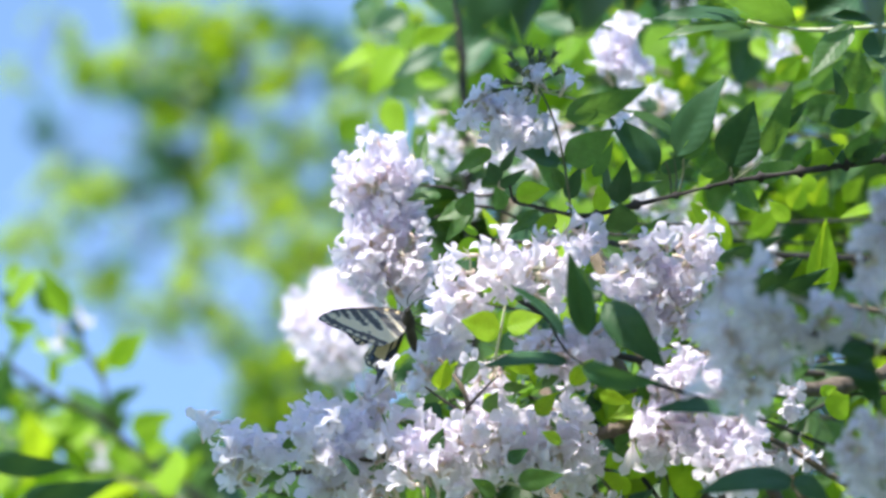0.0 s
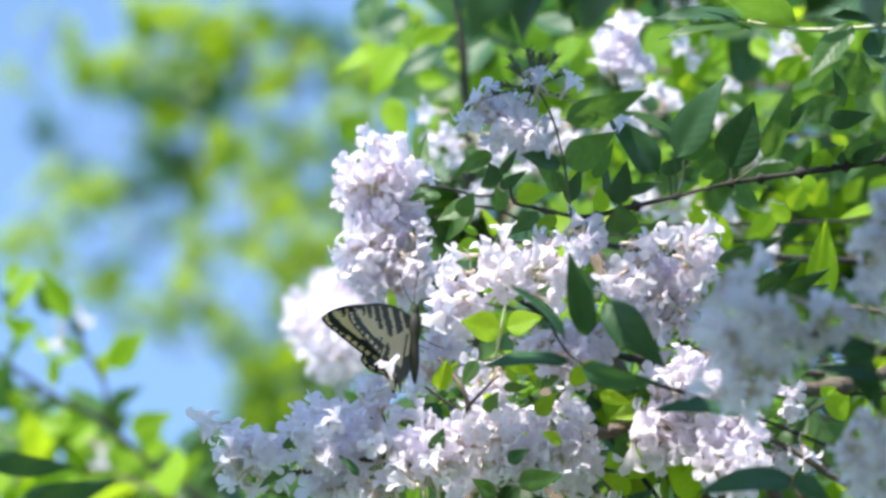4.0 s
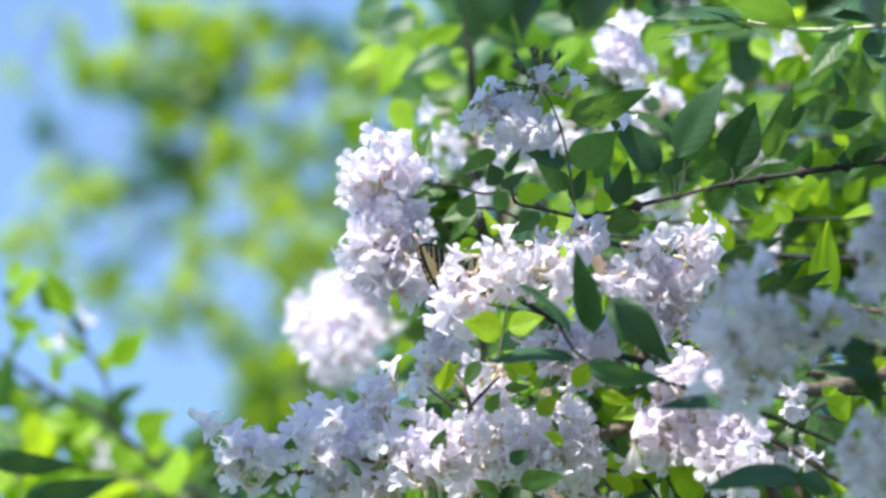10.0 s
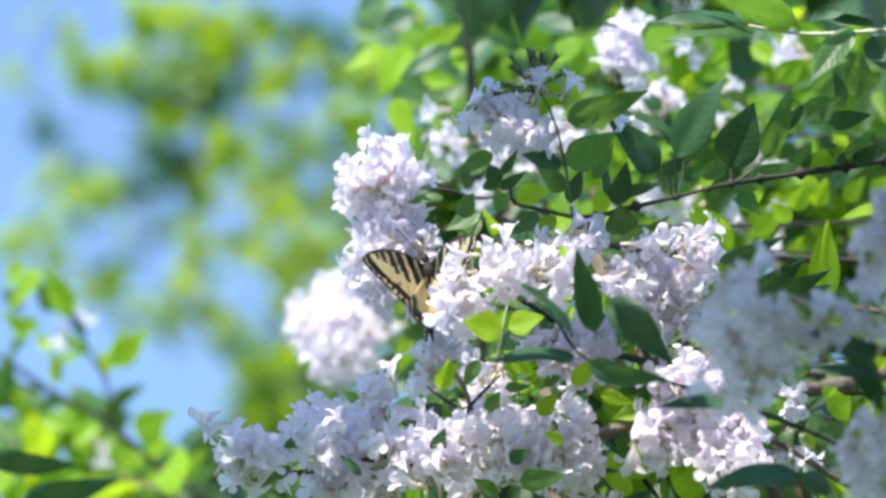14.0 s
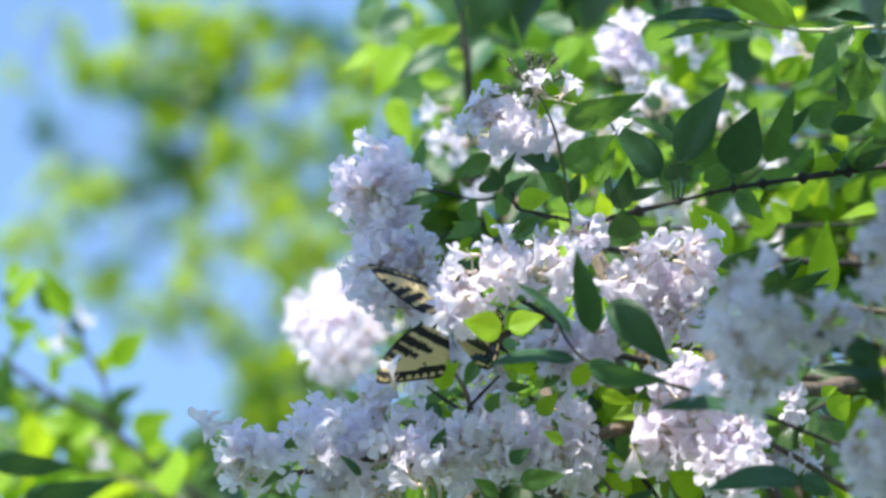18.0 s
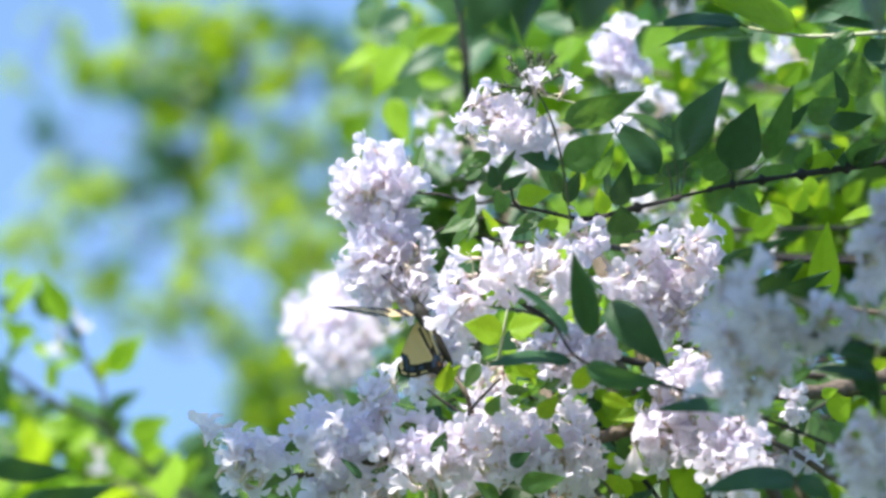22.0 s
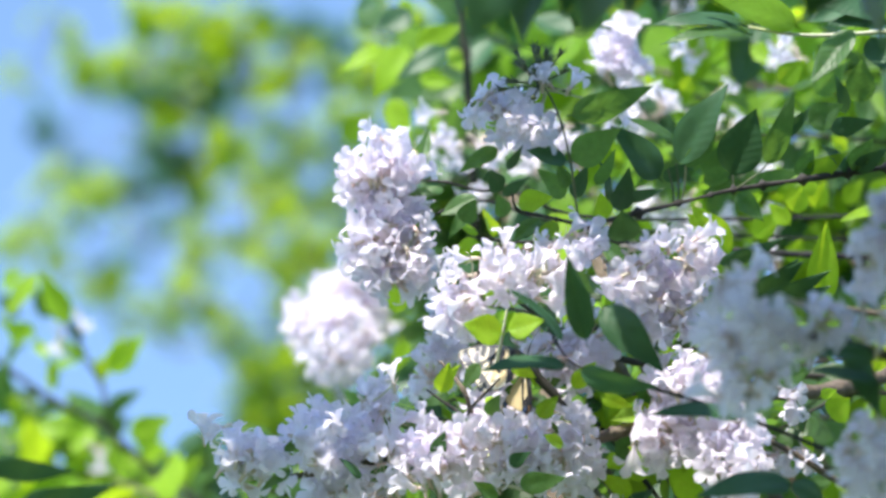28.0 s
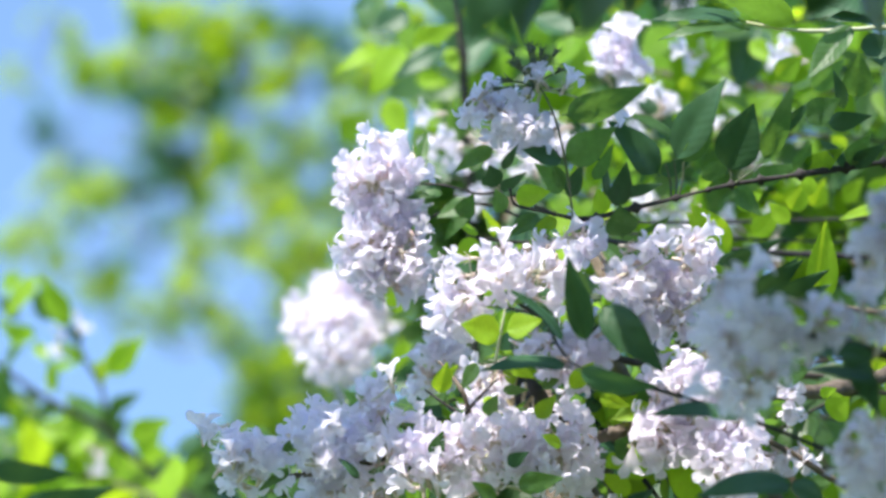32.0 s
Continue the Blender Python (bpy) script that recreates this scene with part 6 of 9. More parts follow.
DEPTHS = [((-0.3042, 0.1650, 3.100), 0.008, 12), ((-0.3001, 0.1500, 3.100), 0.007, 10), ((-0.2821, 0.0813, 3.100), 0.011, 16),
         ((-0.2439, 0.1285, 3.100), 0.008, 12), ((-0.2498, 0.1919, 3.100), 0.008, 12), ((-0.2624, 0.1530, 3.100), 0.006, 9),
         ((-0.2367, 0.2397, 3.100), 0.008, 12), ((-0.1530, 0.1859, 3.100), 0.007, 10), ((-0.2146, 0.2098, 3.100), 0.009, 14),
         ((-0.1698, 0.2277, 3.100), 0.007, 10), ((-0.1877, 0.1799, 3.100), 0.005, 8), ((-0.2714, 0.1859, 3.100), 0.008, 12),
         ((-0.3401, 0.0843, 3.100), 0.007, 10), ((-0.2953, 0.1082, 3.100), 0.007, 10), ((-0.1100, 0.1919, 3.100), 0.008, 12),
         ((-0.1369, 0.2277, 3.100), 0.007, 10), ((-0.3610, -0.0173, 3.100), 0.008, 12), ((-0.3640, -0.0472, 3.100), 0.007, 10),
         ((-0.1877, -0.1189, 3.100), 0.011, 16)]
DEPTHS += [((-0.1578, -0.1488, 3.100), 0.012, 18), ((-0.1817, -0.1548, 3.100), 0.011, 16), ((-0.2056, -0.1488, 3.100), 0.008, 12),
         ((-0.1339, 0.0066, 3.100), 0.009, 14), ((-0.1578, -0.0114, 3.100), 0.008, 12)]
rnd = random.Random(21)
WISPS = []
for _ in range(22):
    x, y, d = rnd.uniform(-0.27, -0.02), rnd.uniform(-0.14, 0.20), rnd.uniform(0.2, 1.4)
    if (x + 0.27) * 0.9 + rnd.uniform(-0.05, 0.05) > 0.04 and rnd.random() < 0.4 + 2.2 * (x + 0.27):
        WISPS.append(((x * (2.4 + d) / 2, y * (2.4 + d) / 2, 0.4 + d + 1.2), rnd.uniform(0.02, 0.05), rnd.randint(4, 9)))
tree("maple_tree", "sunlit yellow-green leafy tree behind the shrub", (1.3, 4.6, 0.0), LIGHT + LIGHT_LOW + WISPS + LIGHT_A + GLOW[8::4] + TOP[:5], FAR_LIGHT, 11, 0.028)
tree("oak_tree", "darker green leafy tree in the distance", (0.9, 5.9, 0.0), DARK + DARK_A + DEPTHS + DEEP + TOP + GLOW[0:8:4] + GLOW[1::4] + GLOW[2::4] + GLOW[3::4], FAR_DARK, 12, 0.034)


# ---- the butterfly ----
def wing_mesh(name, hub, edge, side, tone):
    """A thin wing fanned out from its hub to the edge, in millimetres; tone(x, y, r) picks the scales' colour."""
    pts = spline([Vector((x, y, 0)) for x, y in edge], 8)
    bm = bmesh.new()
    hub_v = Vector((*hub, 0))
    steps = 26
    for under in (0, 1):
        rows = []
        for p in pts:
            row = []
            for k in range(steps + 1):
                r = 0.03 + 0.97 * k / steps
                q = hub_v.lerp(p, r)
                z = 0.54 * math.sin(3.0 * r) + 0.12 * math.sin(q.x * 1.3) - 0.22 * under * (1 - r ** 6)
                row.append(bm.verts.new((side * q.x * 0.001, q.y * 0.001, z * 0.001)))
            rows.append(row)
        for a, b in zip(rows, rows[1:]):
            for k in range(steps):
                order = (a[k], a[k + 1], b[k + 1], b[k])
                f = bm.faces.new(order if (side < 0) != bool(under) else order[::-1])
                c = f.calc_center_median() * 1000
                shade = tone(side * c.x, c.y, (k + 0.5) / steps)
                f.material_index = (4 + min(shade, 1)) if under else shade
    return to_mesh(name, bm, [WING, WING_DARK, WING_BLUE, WING_RUST, WING_PALE, WING_GREY])


FORE = [(0.8, 3.0), (8, 6.0), (18, 7.6), (28, 6.8), (35, 4.4), (39.5, 1.2), (38.5, -1.4), (33.5, -5.2), (28, -9), (22, -13), (17, -15.8), (10, -12.5), (4, -6.5), (0.8, -1.5)]
HIND = [(1.0, -0.5), (7, -2.6), (14, -6.8), (20, -11.5), (22, -15), (20.2, -18.2), (16.6, -20.4), (12.6, -21.6), (9.9, -23.2), (8.7, -25.8), (8.0, -28.6), (7.0, -28.8), (6.6, -25.8), (5.9, -23.4), (4.8, -22), (2.5, -20.8), (1.2, -17), (0.7, -9)]


def reach_to(edge, x, y, lo, hi):
    """How far the point lies inside the stretch of the edge between two of its corners, and how far along it."""
    best, along, run = 99.0, 0.0, 0.0
    for (ax, ay), (bx, by) in zip(edge[lo:hi], edge[lo + 1:hi + 1]):
        dx, dy = bx - ax, by - ay
        ln = math.hypot(dx, dy)
        t = max(0.0, min(1.0, ((x - ax) * dx + (y - ay) * dy) / ln ** 2))
        d = math.hypot(x - ax - t * dx, y - ay - t * dy)
        if d < best:
            best, along = d, run + t * ln
        run += ln
    return best, along


def fore_tone(x, y, r):
    d, along = reach_to(FORE, x, y, 5, 10)
    if d < 4.8:
        return 0 if 1.0 < d < 2.2 and (along % 3.4) < 2.1 else 1
    top, _ = reach_to(FORE, x, y, 0, 5)
    if top < 0.9 or x < 1.6:
        return 1
    for xc, deep, width in ((6.0, 99, 1.3), (12.0, 99, 1.25), (18.2, 12.5, 1.35), (23.2, 10.5, 1.15), (28.0, 6.0, 0.9), (31.5, 4.0, 0.7)):
        axis = xc - 0.42 * (5.5 - y) + 0.15 * math.sin(y)
        if abs(x - axis) < 1.6 * width * (1.0 if top < deep * 0.7 else 0.7) and top < deep:
            return 1
    if abs(x - (19 - 0.1 * (y + 5))) < 0.5 and y < -6 and y > -9:
        return 1
    return 0


def hind_tone(x, y, r):
    d, along = reach_to(HIND, x, y, 3, 16)
    if y < -22.4:
        return 1
    if d < 4.9:
        if 0.7 < d < 1.9 and (along % 4.6) < 2.6 and y > -21.6:
            return 3 if along > 32 else 0
        if 2.8 < d < 4.4 and (along % 4.6) < 2.0:
            return 2
        return 1
    if x < 2.4 or abs(x - (5.2 - 0.12 * (y + 10))) < 0.55 and y < -4:
        return 1
    return 0


butterfly = new("butterfly")
tagged(butterfly, "yellow swallowtail butterfly with black tiger stripes feeding on blossom", "butterfly")
bm = bmesh.new()
rings = []
BODY = [(15.0, 0.2, 0.1), (14.4, 1.2, 0.1), (13.2, 1.7, 0.1), (11.8, 1.5, 0.0), (11.0, 1.3, 0.0), (9.5, 2.4, 0.3), (6.0, 3.0, 0.5), (2.5, 2.7, 0.3), (0.0, 1.9, 0.0), (-4, 2.2, -0.3), (-9, 2.1, -0.7), (-14, 1.5, -1.1), (-17.5, 0.8, -1.4), (-18.6, 0.2, -1.5)]
for y, r, z in BODY:
    rings.append([bm.verts.new((0.001 * r * math.cos(a), 0.001 * (y - 6.0), 0.001 * (z + r * math.sin(a)))) for a in [2 * math.pi * k / 12 for k in range(12)]])
for a, c in zip(rings, rings[1:]):
    for k in range(12):
        bm.faces.new((a[k], a[(k + 1) % 12], c[(k + 1) % 12], c[k]))
part("body", bm, FUR, butterfly)
for sx in (-1, 1):
    bm = bmesh.new()
    run = spline([Vector((sx * 0.0005, 0.008, 0.0008)), Vector((sx * 0.004, 0.014, 0.003)), Vector((sx * 0.008, 0.021, 0.004))], 5)
    tube(bm, run, 0.00016, 0.00016, 5)
    tube(bm, [run[-2], run[-1], run[-1] + (run[-1] - run[-2])], 0.00035, 0.00045, 6)
    part("antenna", bm, FUR, butterfly)
    for k in range(3):
        bm = bmesh.new()
        y0 = 0.004 - 0.004 * k
        tube(bm, spline([Vector((sx * 0.0015, y0, -0.0015)), Vector((sx * 0.006, y0 + 0.003 - 0.003 * k, -0.004)), Vector((sx * 0.007, y0 + 0.005 - 0.005 * k, -0.011))], 4), 0.00028, 0.00015, 5)
        part("leg", bm, FUR, butterfly)
bm = bmesh.new()
tube(bm, spline([Vector((0, 0.0085, -0.0005)), Vector((0, 0.011, -0.004)), Vector((0, 0.012, -0.010))], 4), 0.0002, 0.00012, 5)
part("proboscis", bm, FUR, butterfly)
WINGS = {}
for sx, side in ((-1, "left"), (1, "right")):
    WINGS["hind_" + side] = part("hindwing", wing_mesh("hindwing", (0.8, -2.0), HIND, sx, hind_tone), None, butterfly, "pale yellow hindwing with black scalloped edge and tail")
    WINGS["fore_" + side] = part("forewing", wing_mesh("forewing", (0.8, 1.0), FORE, sx, fore_tone), None, butterfly, "pale yellow forewing with black stripes and border")


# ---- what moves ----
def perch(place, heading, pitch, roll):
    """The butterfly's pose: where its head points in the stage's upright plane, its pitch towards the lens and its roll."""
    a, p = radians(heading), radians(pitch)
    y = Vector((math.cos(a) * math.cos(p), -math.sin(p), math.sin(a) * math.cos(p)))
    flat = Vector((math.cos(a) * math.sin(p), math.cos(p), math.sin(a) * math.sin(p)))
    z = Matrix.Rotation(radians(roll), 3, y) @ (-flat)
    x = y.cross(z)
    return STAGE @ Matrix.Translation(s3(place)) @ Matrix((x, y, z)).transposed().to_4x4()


def aim(heading, pitch, roll, side, span, forward):
    """A wing's turn on the body posed so, with its span and its leading edge towards the given stage ways."""
    s = s3(span).normalized()
    y = s3(forward)
    y = (y - y.dot(s) * s).normalized()
    x = s * side
    want = Matrix((x, y, x.cross(y))).transposed()
    body = (STAGE.inverted() @ perch((0, 0, 0), heading, pitch, roll)).to_3x3()
    return (body.transposed() @ want).to_4x4()


def between(a, b):
    return a.to_quaternion().slerp(b.to_quaternion(), 0.5).to_matrix().to_4x4()


def sway(key, shifts):
    """Rows for a branch that the wind shifts by so many millimetres across and up."""
    b = BR[key]
    at = foot(b)
    grow = 1 + at.y / REACH
    rows = [(t, STAGE @ Matrix.Translation(at + Vector((dx, 0, dz)) * 0.001 * grow)) for t, dx, dz in shifts]
    walk(b, rows)


def motions():
    sway("low", [(0, -0.70, 1.17), (3.5, -0.70, 1.17), (6, 0.00, 0.70), (9, 0.23, 0.23), (10.5, 0.00, 1.17), (12, 0.23, 0.70), (14, 0.00, 1.17), (16.5, 0.23, 0.23), (18, 0.00, 1.17), (20, 0.00, 1.17), (21, 0.00, 1.17), (22, 0.23, -0.00), (23, 0.23, -0.47), (24, 0.70, -0.70), (25, 0.23, -0.47), (25.5, 0.00, -0.00), (28, 0.00, -0.00), (30, 0.00, -0.47), (31, -0.70, 0.23), (32, -0.70, -0.00)])
    sway("mid", [(0, -0.70, 1.17), (3.5, -0.70, 1.17), (6, 0.00, 0.70), (9, 0.23, 0.23), (10.5, 0.00, 1.17), (12, 0.23, 0.70), (14, 0.00, 1.17), (16.5, 0.23, 0.23), (18, 0.00, 1.17), (20, 0.00, 1.17), (21, 0.00, 1.17), (22, 0.23, -0.00), (23, 0.23, -0.47), (24, 0.70, -0.70), (25, 0.23, -0.47), (25.5, 0.00, -0.00), (28, 0.00, -0.00), (30, 0.00, -0.47), (31, -0.70, 0.23), (32, -0.70, -0.00)])
    sway("tall", [(0, -0.94, -1.41), (1, -0.94, -1.64), (2, -1.17, -1.17), (3, -0.94, -1.88), (3.5, -0.94, -1.41), (5.5, -0.70, -2.34), (6, -0.70, -2.34), (6.5, -2.11, -4.69), (7.5, 0.00, -1.17), (8, -0.70, -2.34), (9, 0.00, -3.05), (9.5, 0.47, -1.17), (10.5, 0.70, -0.47), (11, -0.23, -3.05), (11.5, 0.00, -1.17), (13, 0.47, -1.41), (13.5, -0.94, -3.75), (14, -0.23, -2.34), (14.5, -1.41, -3.98), (16.5, -0.94, -2.11), (17, -1.88, -3.75), (18, -1.88, -3.05), (18.5, 0.00, -0.00), (19, -1.41, -2.11), (20, -0.70, -1.41), (21, -0.23, -0.70), (22, -2.11, -4.22), (23, -1.41, -4.22), (24, -3.52, -7.50), (25, -1.88, -4.45), (27.5, 0.00, 0.47), (29, 0.00, 0.47), (32, -0.70, -0.70)])
    sway("tall_low", [(0, -1.88, -1.41), (1, -1.88, -1.88), (2, -2.11, -1.17), (3, -1.88, -1.88), (3.5, -1.88, -1.41), (5.5, -0.94, -2.81), (6.5, 0.47, -6.09), (7.5, -1.41, -1.88), (9, 0.47, -4.22), (10, -0.47, -1.88), (11, 0.00, -4.22), (11.5, -0.94, -1.88), (13, 0.00, -2.34), (13.5, 1.41, -5.16), (14.5, 0.94, -5.16), (16.5, -0.94, -3.05), (17, 3.05, -7.97), (18, 1.41, -8.44), (18.5, -1.64, -5.39), (19, 0.47, -6.09), (20, -0.23, -4.45), (21, 0.00, -2.58), (22, -0.23, -6.09), (23, 3.05, -5.39), (24, 2.58, -5.39), (24.5, 3.75, -7.97), (25.5, 1.17, -4.69), (27.5, -0.23, 0.70), (29, -0.94, 0.70), (30, -1.41, -0.47), (32, -2.11, -0.47)])
    sway("crown", [(0, -2.34, -0.47), (1, -2.34, 0.23), (1.5, -0.94, -0.47), (2.5, -3.28, -1.64), (3.5, -2.58, -1.64), (5.5, -1.88, -1.17), (6.5, -3.05, -1.88), (7, -2.58, -2.81), (7.5, -0.94, 0.47), (8, -1.88, -0.94), (9, -2.34, -3.05), (9.5, -0.47, -1.64), (10.5, -1.17, -0.94), (11, -2.58, -3.52), (11.5, -1.17, 0.23), (12.5, -0.47, -0.47), (13, -1.64, -2.81), (14, -1.88, -1.64), (14.5, -2.34, -1.88), (16.5, -1.88, -1.41), (18, -2.58, -2.58), (19, -2.81, -1.17), (20, -2.81, -0.70), (21, -1.41, -0.47), (22, -2.81, -1.88), (23, -0.47, -2.11), (23.5, -2.11, -3.98), (24, -1.88, -1.88), (25, -1.17, -1.88), (27.5, -0.70, -0.00), (28, 0.00, -0.00), (29, -0.70, 0.23), (32, -1.88, 0.23)])
    sway("dark", [(0, -0.94, 3.28), (3.5, -0.94, 2.81), (6, -0.94, 2.81), (8, -0.94, 3.52), (9, 0.23, 1.17), (9.5, 0.94, -1.41), (10, -0.47, 2.81), (11, -0.94, 3.28), (12, -0.47, 2.11), (13, 0.23, 0.47), (14, -0.94, 2.58), (14.5, -0.47, 1.41), (16.5, 0.00, 1.41), (17.5, 0.70, -0.23), (18, 0.00, 0.70), (18.5, -0.94, 3.28), (19, -0.47, 2.11), (20, -0.94, 3.52), (21, -0.47, 2.58), (22, -0.47, 2.11), (22.5, 0.23, -0.23), (24, 0.00, 0.47), (25, -0.47, 1.41), (25.5, -0.94, 2.11), (27.5, 0.00, 0.70), (28, 0.00, -0.00), (29, -0.47, 2.11), (30, -1.17, 2.81), (31, -0.94, 2.81), (32, -0.94, 2.11)])
    sway("right", [(0, -0.47, 1.17), (6, -0.47, 0.70), (9, 0.00, -0.00), (10.5, 0.00, 1.17), (13, 0.23, 0.47), (14, 0.00, 0.70), (16.5, 0.00, -0.23), (17.5, 0.23, -1.41), (18.5, -0.47, 0.47), (19, 0.00, 2.11), (20, 0.00, 1.17), (21, 0.23, 1.17), (22, 0.23, -0.00), (23.5, 0.70, -0.23), (25, 0.23, -0.23), (28, 0.00, -0.00), (29.5, 0.00, -0.70), (30, -0.47, -0.94), (31, -0.70, -0.23), (32, -0.70, -0.00)])
    sway("corner", [(0, -0.47, 1.17), (6, -0.47, 0.70), (9, 0.00, -0.00), (10.5, 0.00, 1.17), (13, 0.23, 0.47), (14, 0.00, 0.70), (16.5, 0.00, -0.23), (17.5, 0.23, -1.41), (18.5, -0.47, 0.47), (19, 0.00, 2.11), (20, 0.00, 1.17), (21, 0.23, 1.17), (22, 0.23, -0.00), (23.5, 0.70, -0.23), (25, 0.23, -0.23), (28, 0.00, -0.00), (29.5, 0.00, -0.70), (30, -0.47, -0.94), (31, -0.70, -0.23), (32, -0.70, -0.00)])
    sway("left", [(0, 0.47, 1.64), (6, 0.47, 1.64), (8, 0.70, 1.88), (9, 2.81, 3.05), (10, 1.41, 2.34), (12, 1.17, 1.88), (13, 1.88, 3.05), (14, 1.41, 2.34), (16.5, 0.70, 2.34), (17, 1.41, 3.05), (18, 0.70, 1.88), (19, 1.17, 2.34), (20, 0.47, 1.64), (21, 0.47, 1.17), (22, -0.23, -0.23), (23.5, -0.70, -2.11), (24, 0.47, 0.47), (25, -0.70, -1.64), (25.5, -0.70, -0.94), (28, 0.00, -0.00), (29, -0.70, -0.23), (30, -0.23, 0.47), (31, -0.23, 0.47), (32, -0.23, -0.94)])
    sway("front", [(0, 0.70, 1.64), (3.5, 0.70, 1.64), (6, 1.17, 1.64), (9, 3.05, 2.81), (13, 3.52, 3.28), (16.5, 3.75, 3.28), (17.5, 3.28, 2.11), (19, 3.98, 3.98), (21, 3.52, 3.52), (22, 2.34, 1.88), (23, 0.70, -0.00), (25, 0.70, -0.47), (28, 0.00, -0.00), (32, 0.00, -0.00)])
    sway("near", [(0, 0.47, 1.17), (9, 0.94, 0.94), (13, 1.17, 1.17), (17, 2.11, 0.70), (18, 2.81, 0.94), (19, 1.41, -0.00), (20, 0.94, 2.11), (22, 0.47, 0.70), (24, 0.47, -0.94), (28, 0.00, -0.00), (30, 0.47, -0.47), (32, -0.23, 0.23)])
    sway("white", [(0, 0.00, 1.17), (6, 0.47, 0.70), (9, 1.17, -0.00), (13, 1.17, -0.00), (19, 0.70, 0.47), (23, 0.00, -0.70), (28, 0.00, -0.00), (32, 0.00, -0.00)])
    sway("back", [(0, 0.23, -0.00), (6, 0.94, 0.70), (9, 1.17, 0.70), (13, 1.88, 0.94), (18, 1.88, 1.41), (20, 0.23, -0.00), (22, -0.47, -0.70), (24.5, -1.17, -1.41), (28, 0.00, -0.00), (32, 0.00, -0.47)])
    sway("cane", [(0, -1.88, -0.00), (3.5, -1.41, -0.00), (6, -0.23, -0.00), (9, 2.81, -0.00), (11, 0.47, -0.00), (13, 1.41, -0.00), (16.5, 0.94, -0.00), (19, -0.23, -0.00), (23, -0.47, -0.00), (28, 0.00, -0.00), (32, -1.41, -0.00)])
    sway("upper", [(0, -0.47, 2.34), (6, -0.47, 2.34), (9, 0.00, 0.94), (10, -0.47, 2.34), (13, 0.00, 0.47), (16.5, 0.00, 1.41), (19, -0.47, 2.34), (22.5, 0.00, -0.47), (25, -0.47, 0.94), (28, 0.00, -0.00), (30, -0.94, 1.88), (32, -0.94, 1.88)])
    # keyed into the sun's path around 17 to 21 s, clear of it otherwise
    sway("bough", [(0, -169.71, -0.00), (16, -169.71, -0.00), (16.7, -9.38, -0.00), (17.4, -2.81, -2.34), (18.3, -8.20, -0.00), (19.2, -53.91, -0.00), (20.3, -77.35, -0.00), (21.2, -77.35, -0.00), (21.9, -169.71, -0.00), (32, -169.71, -0.00)])
    # shifted aside from 18 to 25 s to let sun onto the corymb
    sway("veil", [(0, 0.00, -0.00), (9, 1.41, -0.94), (13, 0.00, -0.00), (16, 0.00, -0.00), (18, 98.45, -0.00), (20, 103.14, -2.34), (25, 98.45, -0.00), (27, 0.00, -0.00), (32, 0.00, -0.00)])
    sway("bright", [(0, -0.23, 1.17), (6, 0.00, 0.70), (9, 0.70, 0.47), (11, 0.47, 1.17), (16.5, 0.47, 0.47), (19, 0.00, 1.17), (23, 0.47, -0.00), (28, 0.00, -0.00), (32, -0.23, 0.47)])
